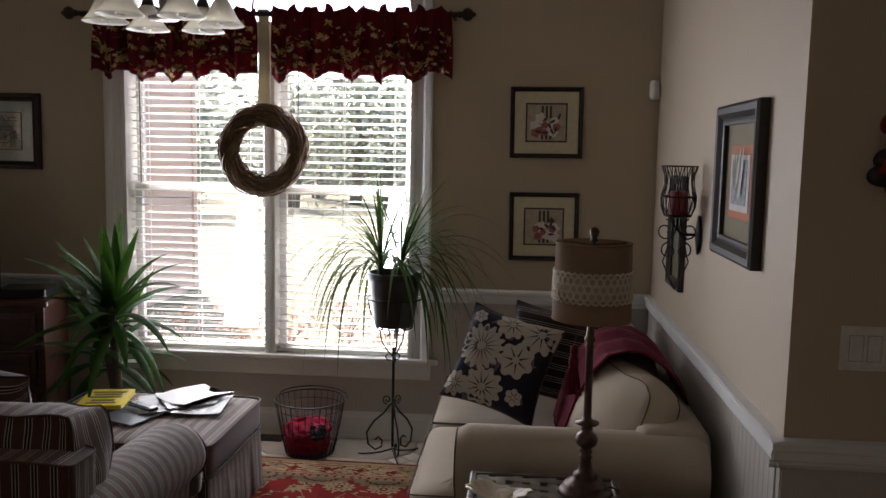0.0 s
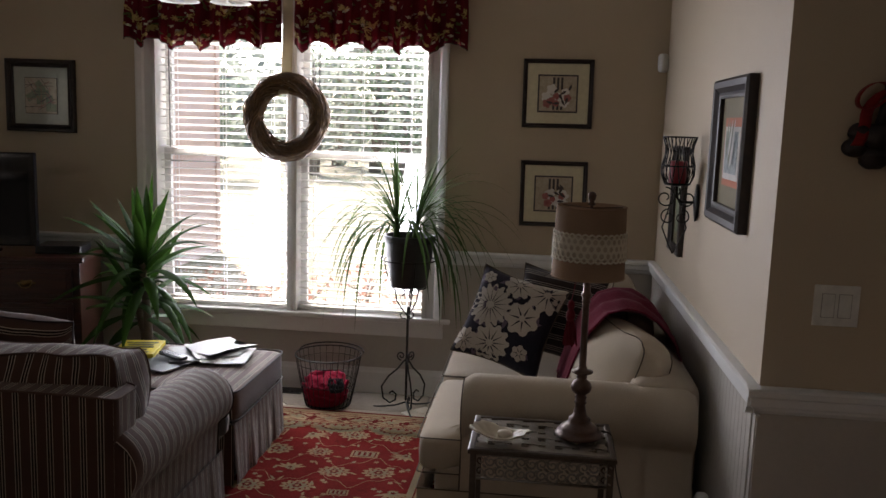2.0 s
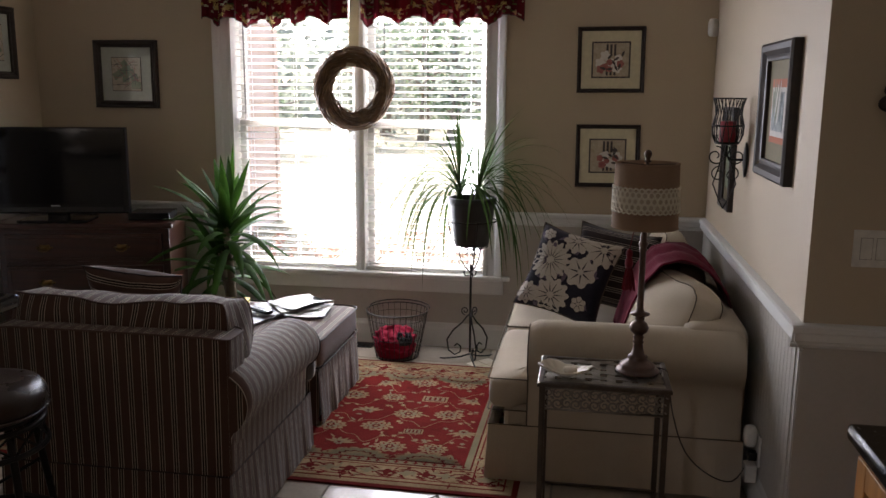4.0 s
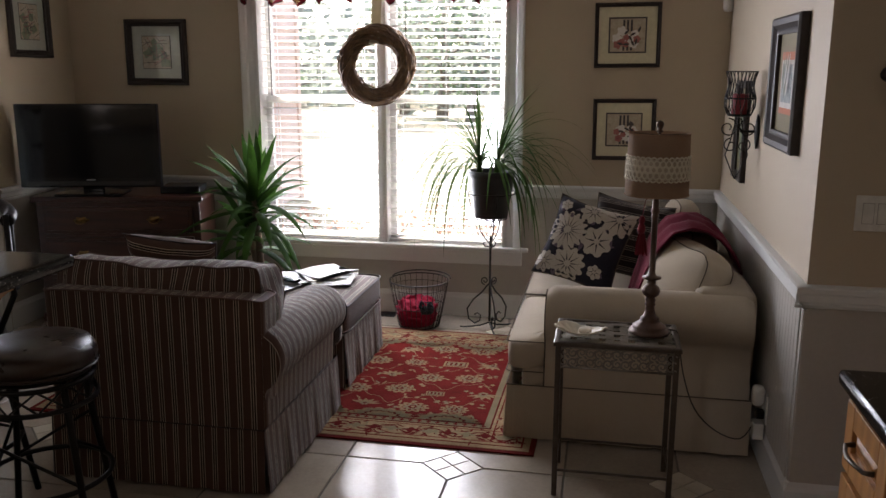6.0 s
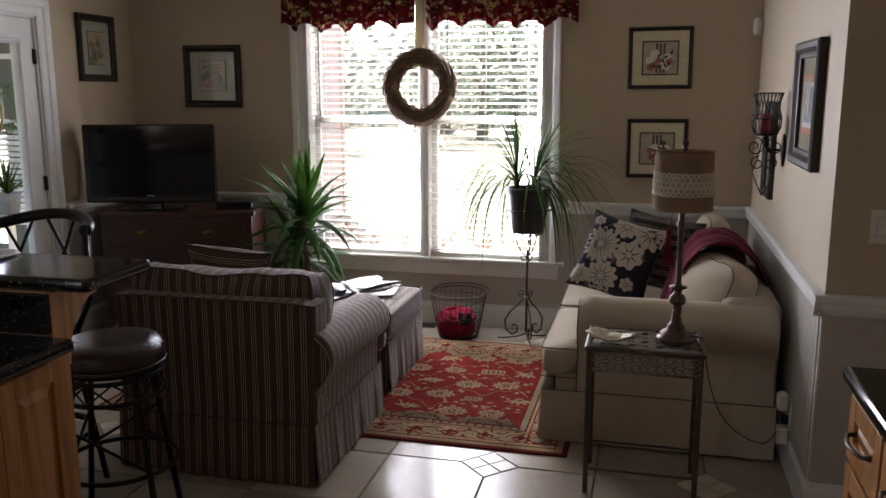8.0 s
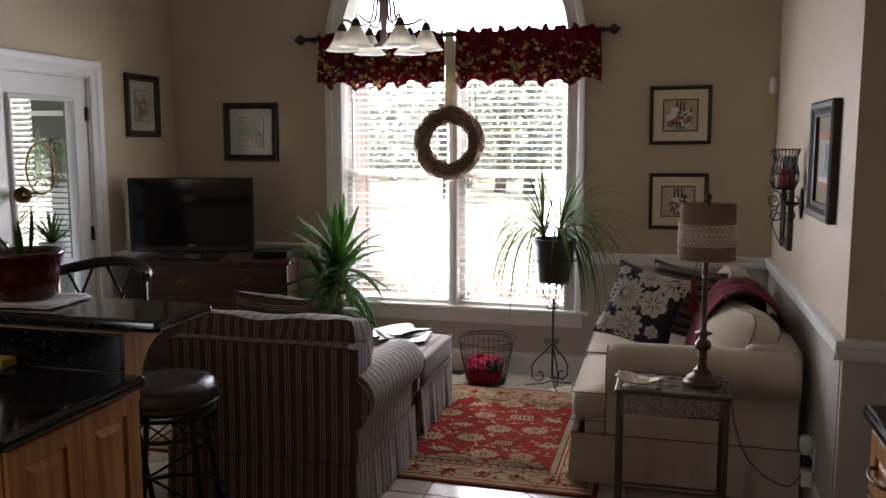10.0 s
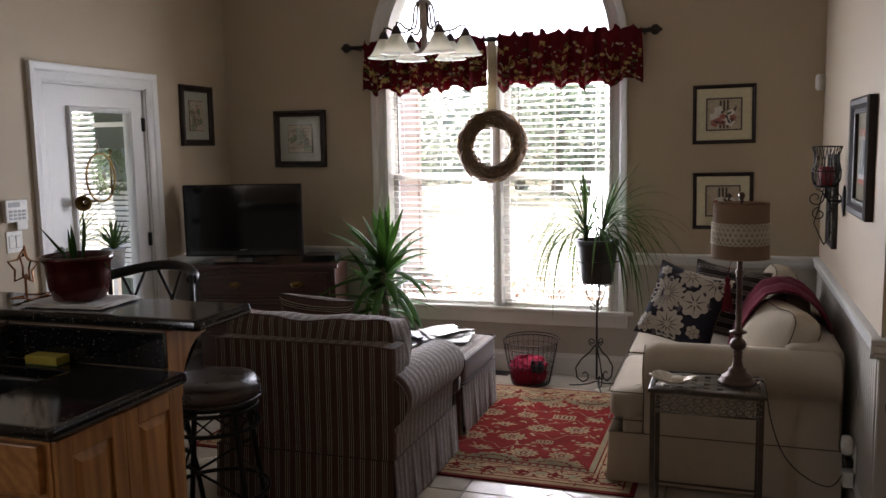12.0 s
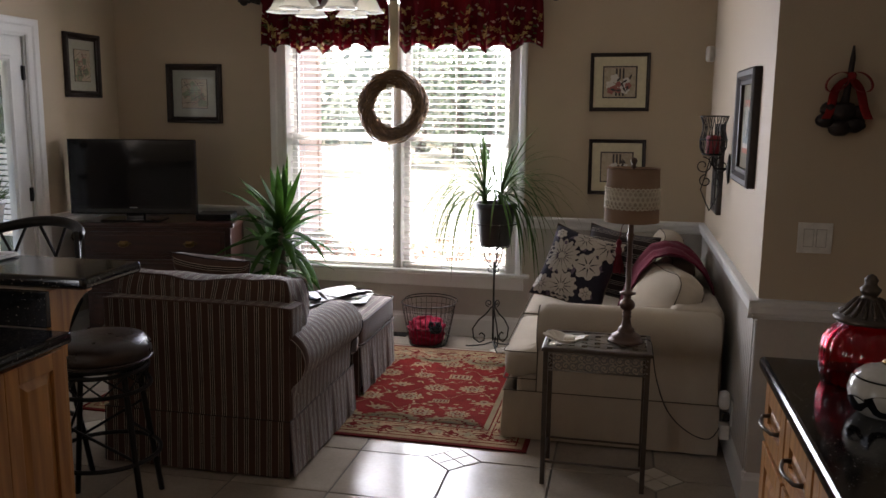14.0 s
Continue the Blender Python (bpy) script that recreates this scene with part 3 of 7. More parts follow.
def valance(x0, x1, seed):
    rnd = random.Random(seed)
    v = thing("valance", "burgundy gold-flowered gathered window valance on a rod", "valance", (x0 + x1) / 2, YB - 0.09, 2.0, group="valances")
    w = x1 - x0
    ph = rnd.uniform(0, 6)

    def fn(u, q):
        x = x0 + u * w
        zb = 1.968 + 0.062 * abs(math.sin(math.pi * (u * 5.4 + 0.3 * seed + 0.12 * math.sin(u * 11)))) ** 0.75 + 0.008 * math.sin(u * 9 + ph)
        top = 2.362 + 0.014 * math.sin(u * 63 + ph) + 0.010 * math.sin(u * 101)
        z = top + (zb - top) * q
        fold = 0.55 * math.sin(u * w * 46 + ph + 1.2 * math.sin(u * 7)) + 0.45 * math.sin(u * w * 83 + 2 * ph)
        amp = 0.012 + 0.034 * min(1, q * 1.6)
        pinch = math.exp(-((z - 2.335) / 0.018) ** 2)
        edge = min(1.0, min(u, 1 - u) / 0.03)
        y = YB - 0.112 - 0.008 * q - fold * amp * (1 - 0.7 * pinch) + 0.05 * (1 - edge) * (1 - pinch)
        return (x + 0.006 * math.sin(u * 150 + q * 3), y, z)
    bm = bmesh.new()
    sheet(bm, fn, 150, 16)
    thicken(bm, 0.002)
    body = put("cloth", bm, VAL, v, smooth=True)
    su, sv = w, 0.4
    for nm, matl, cnt, mk in (("gold_print", GOLD, 60, lambda: petals(rnd.choice((5, 8)), 0.005, rnd.uniform(0.012, 0.028), 1.2)), ("cream_print", PALE, 70, lambda: petals(5, 0.003, rnd.uniform(0.006, 0.013), 0.7)), ("leaf_print", LEAFG, 60, lambda: leaf_shape(rnd.uniform(0.02, 0.045), 0.007, rnd.uniform(0, 6.28)))):
        bm = bmesh.new()
        for k in range(cnt):
            print_on(bm, fn, (k + rnd.uniform(0.1, 0.9)) / cnt, rnd.uniform(0.22, 0.95), mk(), su, sv, -0.0025, rnd.uniform(0, 6.28))
        put(nm, bm, matl, body, smooth=True, kind="stuff")
    bm = tube(bmesh.new(), [Vector(fn(i / 150, 1.0)) for i in range(151)], 0.003, 5)
    put("hem_cord", bm, PIPING, body)
    return v


valance(-2.335, -1.425, 1)
valance(-1.345, -0.375, 2)

# ---- grapevine wreath on a ribbon ----
TWIG = simple("grapevine_twig", (0.055, 0.027, 0.010), (0.22, 0.12, 0.043), 30, 0.48, 200, 0.3)
RIB = cloth("cream_ribbon", (0.52, 0.46, 0.33), (0.62, 0.56, 0.42), 0.35)
WRX, WRY, WRZ = -1.383, YB - 0.11, 1.612
wr = thing("wreath", "brown twisted grapevine wreath hanging before the window", "wreath", WRX, WRY, WRZ)
rnd = random.Random(4)
bm = bmesh.new()
for k in range(110):
    turns, ph, tr = rnd.choice((0, 0, 1, -1, 1, 2)), rnd.uniform(0, 6.28), 0.056 * rnd.uniform(0.25, 1) ** 0.5
    pts = []
    for i in range(56):
        a = i / 56 * math.tau
        rr = tr * (1 + 0.13 * math.sin(3 * a + ph) + 0.07 * math.sin(7 * a + 2 * ph))
        b = ph + turns * a
        R = 0.192 + rr * math.cos(b) * 0.97
        pts.append((WRX + R * math.cos(a), WRY + rr * math.sin(b) * 0.9, WRZ + R * math.sin(a)))
    tube(bm, pts, rnd.uniform(0.003, 0.0062), 5, True)
put("twig_ring", bm, TWIG, wr, smooth=True, kind="stuff")
bm = bmesh.new()
for k in range(40):
    a = rnd.uniform(0, 6.28)
    R = 0.192 + rnd.choice((-1, 1)) * rnd.uniform(0.04, 0.06)
    p0 = Vector((WRX + R * math.cos(a), WRY + rnd.uniform(-0.04, 0.04), WRZ + R * math.sin(a)))
    d = Vector((-math.sin(a), rnd.uniform(-0.3, 0.3), math.cos(a))) + Vector((math.cos(a), 0, math.sin(a))) * rnd.uniform(-0.5, 0.5)
    tube(bm, [p0, p0 + d * 0.025, p0 + d * 0.05 + Vector((0, 0, 0.01))], [0.002, 0.0016, 0.0008], 4)
put("loose_ends", bm, TWIG, wr, kind="stuff")
bm = bmesh.new()
sheet(bm, lambda u, v: (WRX - 0.03 + 0.06 * u + 0.004 * math.sin(v * 5), WRY + (0.020 if v < 0.9 else -0.062 * (v - 0.9) / 0.1 + 0.02) + 0.004 * math.sin(u * 3.1 + v * 6), 2.36 + (1.74 - 2.36) * v), 6, 40)
thicken(bm, 0.0012)
put("ribbon", bm, RIB, wr, "cream woven ribbon", True)


# ---- framed pictures ----
def glazed(name, c, c2=None, rough=0.35):
    m, n, l, p = mat(name)
    v = coords(n, l)
    f = noise_node(n, l, v, 40, 5)
    l.new(ramp(n, l, f, [(0.3, c), (0.7, c2 or tuple(x * 1.15 for x in c))]), p.inputs["Base Color"])
    p.inputs["Roughness"].default_value = rough
    p.inputs["Coat Weight"].default_value = 0.35
    p.inputs["Coat Roughness"].default_value = 0.03
    return m


MATB = glazed("cream_mat_board", (0.58, 0.54, 0.38))
MATG = glazed("grey_green_mat_board", (0.36, 0.37, 0.32))
MATO = glazed("olive_mat_board", (0.20, 0.17, 0.09))
ART_DK = glazed("dark_art_line", (0.05, 0.04, 0.04))
ART_TAN = glazed("tan_art_paper", (0.36, 0.29, 0.20), (0.52, 0.45, 0.35))
ART_RED = glazed("rose_art", (0.28, 0.07, 0.065), (0.42, 0.17, 0.15))
ART_W = glazed("white_art", (0.62, 0.6, 0.56), (0.75, 0.73, 0.7))
ART_BL = glazed("blue_grey_art", (0.14, 0.2, 0.24), (0.5, 0.55, 0.55))
ART_OR = glazed("orange_mat_board", (0.50, 0.13, 0.05))
ART_GR = glazed("sage_art", (0.12, 0.16, 0.10), (0.25, 0.28, 0.18))


def flat(bm, x0, x1, z0, z1, y):
    vs = [bm.verts.new(p) for p in ((x0, y, z0), (x1, y, z0), (x1, y, z1), (x0, y, z1))]
    bm.faces.new(vs)
    return bm


def blob(bm, cx, cz, shape, y):
    bm.faces.new([bm.verts.new((cx + a, y, cz + b)) for a, b in shape])


def picture(label, w, h, fw, m, style, seed=0, depth=0.025):
    """A framed picture, built flat in local x, z with its back on y = 0 and its face towards -y; m sets it on its wall."""
    rnd = random.Random(seed)
    p = new("framed_picture")
    p.matrix_basis = m
    tagged(p, label, "picture", "wall pictures")
    a, b = w / 2, h / 2
    inner = [(-a + fw, -b + fw), (-a + fw, b - fw), (a - fw, b - fw), (a - fw, -b + fw)]
    prof = [(0.0, 0.006), (0.0, depth * 0.55), (fw * 0.15, depth * 0.62), (fw * 0.3, depth * 0.55), (fw * 0.55, depth * 0.95), (fw * 0.85, depth), (fw, depth * 0.8), (fw, 0.0)]
    part("frame", moulding(bmesh.new(), inner, prof, True), FRAME, p)
    ia, ib = a - fw + 0.004, b - fw + 0.004

    def lay(name, x0, x1, z0, z1, y, matl, label=""):
        return part(name, boxm(x0, x1, -y, -y + 0.0015, z0, z1), matl, p, label)
    if style == "rose":
        lay("mat_board", -ia, ia, -ib, ib, 0.006, MATB)
        s = min(ia, ib) * 0.66
        lay("inner_border", -s, s, -s * 0.94, s * 0.94, 0.0085, ART_DK)
        lay("print", -s * 0.92, s * 0.92, -s * 0.86, s * 0.86, 0.011, ART_TAN)
        for k, x in enumerate((-0.022, 0.0, 0.022)):
            lay("stripe", x - 0.006, x + 0.006, s * 0.2, s * 0.8, 0.0135, ART_DK)
            lay("stripe", x - 0.006, x + 0.006, -s * 0.8, -s * 0.45, 0.0135, ART_DK)
        for nm, matl, cnt, R in (("white_blossoms", ART_W, 6, 0.035), ("red_blossoms", ART_RED, 5, 0.028), ("dark_leaves", ART_DK, 8, 0.02)):
            bm = bmesh.new()
            for k in range(cnt):
                sh = petals(5, R * 0.5, R * rnd.uniform(0.6, 1), 0.6) if nm != "dark_leaves" else leaf_shape(0.04, 0.007, rnd.uniform(0, 6.28))
                blob(bm, rnd.uniform(-0.55, 0.55) * s, rnd.uniform(-0.5, 0.25) * s, sh, -0.0145 - 0.0006 * (k + {"w": 0, "r": 8, "d": 16}[nm[0]]) / 2)
            part(nm, bm, matl, p)
    elif style == "map":
        lay("mat_board", -ia, ia, -ib, ib, 0.006, MATG)
        s, q = ia * 0.56, ib * 0.6
        lay("inner_border", -s - 0.004, s + 0.004, -q - 0.004, q + 0.004, 0.0085, ART_DK)
        lay("print", -s, s, -q, q, 0.011, ART_TAN)
        for nm, matl, cnt in (("pale_drawing", ART_GR, 7), ("rust_drawing", ART_RED, 10), ("dark_drawing", ART_DK, 18)):
            bm = bmesh.new()
            for k in range(cnt):
                x, z, ang = rnd.uniform(-0.75, 0.75) * s, rnd.uniform(-0.75, 0.75) * q, rnd.choice((0, 1.57, 0.5, 2.2))
                L = rnd.uniform(0.2, 0.6) * s
                wd = 0.0016 if nm != "pale_drawing" else 0.022
                L = min(L, s - abs(x), q - abs(z))
                blob(bm, x, z, [(c0 * math.cos(ang) - c1 * math.sin(ang), c0 * math.sin(ang) + c1 * math.cos(ang)) for c0, c1 in ((-L, -wd), (L, -wd), (L, wd), (-L, wd))], -0.0128 - 0.0003 * k - 0.002 * ("prd".index(nm[0])))
            part(nm, bm, matl, p)
    elif style == "bird":
        lay("mat_board", -ia, ia, -ib, ib, 0.006, MATO)
        s, q = ia * 0.66, ib * 0.62
        lay("inner_border", -s, s, -q, q, 0.0085, ART_OR)
        lay("print", -s * 0.86, s * 0.86, -q * 0.80, q * 0.74, 0.011, ART_W)
        lay("sky_field", -s * 0.68, s * 0.68, -q * 0.62, q * 0.60, 0.0132, ART_BL)
        bm = bmesh.new()
        for k in range(7):
            blob(bm, rnd.uniform(-0.35, 0.1) * s, rnd.uniform(-0.5, 0.1) * q, leaf_shape(0.12, 0.011, rnd.uniform(1.1, 1.9)), -0.0150 - 0.0004 * k)
        part("reeds", bm, ART_GR, p)
        bm = bmesh.new()
        for k in range(4):
            blob(bm, rnd.uniform(-0.2, 0.3) * s, rnd.uniform(-0.5, -0.1) * q, leaf_shape(0.14, 0.012, rnd.uniform(1.2, 1.8)), -0.0182 - 0.0004 * k)
        part("white_shapes", bm, ART_W, p)
    else:
        lay("mat_board", -ia, ia, -ib, ib, 0.006, MATO)
        lay("print", -ia * 0.6, ia * 0.6, -ib * 0.7, ib * 0.7, 0.009, ART_GR)
    return p


picture("dark framed rose print with a cream mat", 0.385, 0.375, 0.024, pose(0.134, YB, 1.788, 0, -0.4, 0), "rose", 1)
picture("dark framed rose print with a cream mat, hung low", 0.372, 0.368, 0.024, pose(0.137, YB, 1.232, 0, -0.4, 0), "rose", 2)
picture("square dark framed sketch print with a pale mat", 0.435, 0.425, 0.045, pose(-2.915, YB, 1.695, 0, 0.3, 0), "map", 3, 0.03)
picture("dark framed sketch print beside the garden door", 0.385, 0.435, 0.045, WEST @ pose(4.765, 0, 1.875, 0, 0.2, 0), "map", 4, 0.03)
picture("large dark framed print with an orange and olive mat", 0.525, 0.507, 0.066, EAST @ pose(-3.422, 0, 1.537, 0, 0.2, 0), "bird", 5, 0.038)
picture("small dark framed picture behind the candle sconce", 0.30, 0.50, 0.04, EAST @ pose(-4.44, 0, 1.285, 0, 0, 0), "dark", 6, 0.03)

# ---- candle sconce ----
def spiral(cx, cz, r0, r1, a0, turns, n=26):
    return [(cx + (r0 + (r1 - r0) * t) * math.cos(a0 + turns * math.tau * t), cz + (r0 + (r1 - r0) * t) * math.sin(a0 + turns * math.tau * t)) for t in [i / n for i in range(n + 1)]]


SX, SY = 0.63, 4.02
sc = thing("wall_sconce", "black wrought iron wall sconce holding a red candle", "sconce", XR, SY, 1.30)
bm = lathe(bmesh.new(), [(0.012, 0), (0.055, 0.003), (0.06, 0.008), (0.03, 0.014), (0.012, 0.018)], 20)
put("back_plate", to(bm, pose(XR, SY, 1.31, 0, -90, 0) @ Matrix.Diagonal((1.35, 0.8, 1, 1))), IRON, sc, smooth=True)
put("arm", tube(bmesh.new(), [(XR - 0.01, SY, 1.31), (SX + 0.02, SY, 1.31), (SX, SY, 1.33), (SX, SY, 1.38)], 0.006), IRON, sc, smooth=True)
put("dish", lathe(bmesh.new(), [(0.01, 1.375), (0.05, 1.38), (0.056, 1.39), (0.05, 1.386), (0.01, 1.384)], 20, SX, SY), IRON, sc, smooth=True)
bm = bmesh.new()
cage = [(0.052, 1.385), (0.066, 1.42), (0.068, 1.46), (0.056, 1.51), (0.058, 1.545), (0.070, 1.58)]
for k in range(12):
    a = k / 12 * math.tau
    for tw in (0.45, -0.45):
        tube(bm, [(SX + r * math.cos(a + tw * i / 5), SY + r * math.sin(a + tw * i / 5), z) for i, (r, z) in enumerate(cage)], 0.0022, 5)
for r, z in (cage[0], cage[2], cage[-1]):
    tube(bm, [(SX + r * math.cos(i / 24 * math.tau), SY + r * math.sin(i / 24 * math.tau), z) for i in range(24)], 0.003, 5, True)
put("cage", bm, IRON, sc, smooth=True, kind="stuff")
bm = bmesh.new()
for k in range(2):
    s = -1 if k else 1
    tube(bm, [(SX + s * (0.045 + dx), SY, z) for dx, z in spiral(0.0, 1.325, 0.045, 0.010, 1.57, 1.4 * 1)], 0.0032, 5)
    tube(bm, [(SX + s * (0.028 + dx), SY, z) for dx, z in spiral(0.0, 1.245, 0.034, 0.008, 1.57, -1.3)], 0.0032, 5)
    tube(bm, [(SX + s * 0.01, SY, 1.37), (SX + s * 0.03, SY, 1.27), (SX + s * 0.05, SY, 1.20), (SX + s * 0.02, SY, 1.13), (SX, SY, 1.09)], 0.0032, 5)
put("scroll", bm, IRON, sc, smooth=True)
REDWAX = simple("red_candle_wax", (0.16, 0.006, 0.012), (0.26, 0.012, 0.02), 10, 0.5, 90, 0.05)
cd = thing("candle", "dark red pillar candle in the wall sconce", "candle", SX, SY, 1.384)
put("wax", lathe(bmesh.new(), [(0.034, 1.384), (0.036, 1.388), (0.036, 1.475), (0.033, 1.481), (0.02, 1.477), (0.004, 1.476)], 24, SX, SY), REDWAX, cd, smooth=True)
put("wick", tube(bmesh.new(), [(SX, SY, 1.474), (SX + 0.002, SY, 1.487)], 0.0012, 5), BLACK, cd)

# ---- small fixtures on the walls ----
WHITEP = plain("white_plastic", (0.66, 0.65, 0.61), 0.4)
se_ = thing("motion_sensor", "small white motion sensor in the wall corner", "sensor", 0.69, YB - 0.03, 1.96)
bm = cushion(bmesh.new(), 0, 0, 0, 0.06, 0.045, 0.10, 0.5, 0.6, 20, 12)
put("housing", to(bm, pose(0.692, YB - 0.03, 1.965, 0, 0, 45)), WHITEP, se_, smooth=True)


def wall_plate(name, label, cat, m, w, h, rockers):
    p = new(name)
    p.matrix_basis = m
    tagged(p, label, cat)
    part("plate", boxm(-w / 2, w / 2, -0.006, 0, -h / 2, h / 2, 0.003), WHITEP, p)
    n = max(1, rockers)
    for k in range(rockers):
        x = (k - (n - 1) / 2) * 0.046
        part("rocker", boxm(x - 0.0165, x + 0.0165, -0.0095, -0.005, -0.033, 0.033, 0.0025), WHITEP, p)
        part("gap", boxm(x - 0.0185, x + 0.0185, -0.0064, -0.0055, -0.035, 0.035), plain("switch_gap", (0.3, 0.29, 0.27), 0.6), p)
    return p


wall_plate("light_switch", "white double rocker switch plate on the passage wall", "switch", END @ pose(0.908, 0, 1.128), 0.125, 0.118, 2)
wall_plate("light_switch", "white switch plate beside the garden door", "switch", WEST @ pose(3.03, 0, 1.14), 0.108, 0.118, 2)
kp = new("alarm_keypad")
kp.matrix_basis = WEST @ pose(3.04, 0, 1.31)
tagged(kp, "white plastic alarm keypad with grey buttons", "keypad")
part("housing", boxm(-0.075, 0.075, -0.028, 0, -0.062, 0.062, 0.006), WHITEP, kp)
GREYP = plain("grey_plastic", (0.34, 0.35, 0.34), 0.5)
part("display", boxm(-0.058, 0.02, -0.0295, -0.027, 0.022, 0.048, 0.001), GREYP, kp)
for i in range(4):
    for j in range(3):
        part("button", boxm(-0.055 + i * 0.03, -0.034 + i * 0.03, -0.031, -0.027, -0.048 + j * 0.02, -0.035 + j * 0.02, 0.001), GREYP, kp)
part("flap", boxm(-0.01, 0.06, -0.034, -0.026, -0.105, -0.058, 0.002), WHITEP, kp)
ol = new("wall_outlet")
ol.matrix_basis = EAST @ pose(-3.285, 0, 0.26)
tagged(ol, "white outlet with a night light and a black plug", "outlet")
part("plate", boxm(-0.04, 0.04, -0.018, -0.010, -0.06, 0.06, 0.003), WHITEP, ol)
part("night_light", cushion(bmesh.new(), 0.0, -0.045, 0.05, 0.05, 0.05, 0.085, 0.6, 0.7, 20, 12), WHITEP, ol, smooth=True)
part("plug", boxm(-0.018, 0.018, -0.05, -0.017, -0.045, -0.012, 0.004), BLACK, ol, "black plug")
part("charger", boxm(-0.03, 0.03, -0.06, -0.017, -0.13, -0.062, 0.006), WHITEP, ol)

# ---- rug ----
RUGRED = fabric("red_wool_pile", (0.080, 0.008, 0.008), (0.185, 0.021, 0.018), 420, 0.95, 0.5, 0.0, 0.02)
RUGTAN = fabric("tan_wool_pile", (0.14, 0.090, 0.048), (0.32, 0.235, 0.135), 300, 0.95, 0.5, 0.0, 0.02)
RUGSAGE = fabric("sage_wool_pile", (0.14, 0.115, 0.07), (0.24, 0.20, 0.125), 500, 0.95, 0.5, 0.0, 0.02)
RUGDK = fabric("dark_red_wool_pile", (0.075, 0.008, 0.008), (0.135, 0.018, 0.015), 500, 0.95, 0.5, 0.0, 0.02)
RX0, RX1, RY0, RY1 = -2.60, -0.20, 3.205, 4.80
rug = thing("rug", "red and tan oriental wool rug with floral medallions", "rug", (RX0 + RX1) / 2, (RY0 + RY1) / 2, 0.002)
RM = world_of(rug) @ pose(0, 0, 0, 0, 0, -0.6)
ra, rb = (RX1 - RX0) / 2, (RY1 - RY0) / 2


def rug_piece(name, bm, matl):
    bm.transform(RM)
    return put(name, bm, matl, rug, kind="stuff" if "pattern" in name else "")


rug_piece("backing", boxm(-ra, ra, -rb, rb, 0.0, 0.008, 0.003), RUGDK)
rug_piece("outer_border", boxm(-ra + 0.025, ra - 0.025, -rb + 0.025, rb - 0.025, 0.0, 0.0092), RUGTAN)
rug_piece("red_line", boxm(-ra + 0.055, ra - 0.055, -rb + 0.055, rb - 0.055, 0.0, 0.0100), RUGRED)
RUGBORD = fabric("tan_border_pile", (0.16, 0.105, 0.055), (0.36, 0.27, 0.16), 160, 0.95, 0.5, 0.0, 0.02)
rug_piece("border", boxm(-ra + 0.062, ra - 0.062, -rb + 0.062, rb - 0.062, 0.0, 0.0108), RUGBORD)
rug_piece("inner_line", boxm(-ra + 0.212, ra - 0.212, -rb + 0.212, rb - 0.212, 0.0, 0.0116), RUGDK)
rug_piece("inner_border", boxm(-ra + 0.220, ra - 0.220, -rb + 0.220, rb - 0.220, 0.0, 0.0124), RUGSAGE)
rug_piece("field", boxm(-ra + 0.248, ra - 0.248, -rb + 0.248, rb - 0.248, 0.0, 0.0132), RUGRED)
rnd = random.Random(11)


def motif(bm, x, y, z, shape, sx=1.0, sy=1.0, rot=0.0):
    c, s = math.cos(rot), math.sin(rot)
    mid = bm.verts.new((x, y, z + 0.0004))
    vs = [bm.verts.new((x + (a * c - b * s) * sx, y + (a * s + b * c) * sy, z)) for a, b in shape]
    for i in range(len(vs)):
        bm.faces.new((mid, vs[i], vs[(i + 1) % len(vs)]))


mt, ms, md, mr = bmesh.new(), bmesh.new(), bmesh.new(), bmesh.new()
fx, fy = ra - 0.27, rb - 0.27
nx, ny = 9, 5


def strand(bm, pts, wd, z):
    """A thin woven vine along points."""
    L, R = [], []
    for i, (x, y) in enumerate(pts):
        (xa, ya), (xb, yb) = pts[max(0, i - 1)], pts[min(len(pts) - 1, i + 1)]
        k = math.hypot(xb - xa, yb - ya) or 1.0
        nx_, ny_ = -(yb - ya) / k * wd / 2, (xb - xa) / k * wd / 2
        L.append(bm.verts.new((x + nx_, y + ny_, z)))
        R.append(bm.verts.new((x - nx_, y - ny_, z)))
    for i in range(len(pts) - 1):
        bm.faces.new((L[i], R[i], R[i + 1], L[i + 1]))


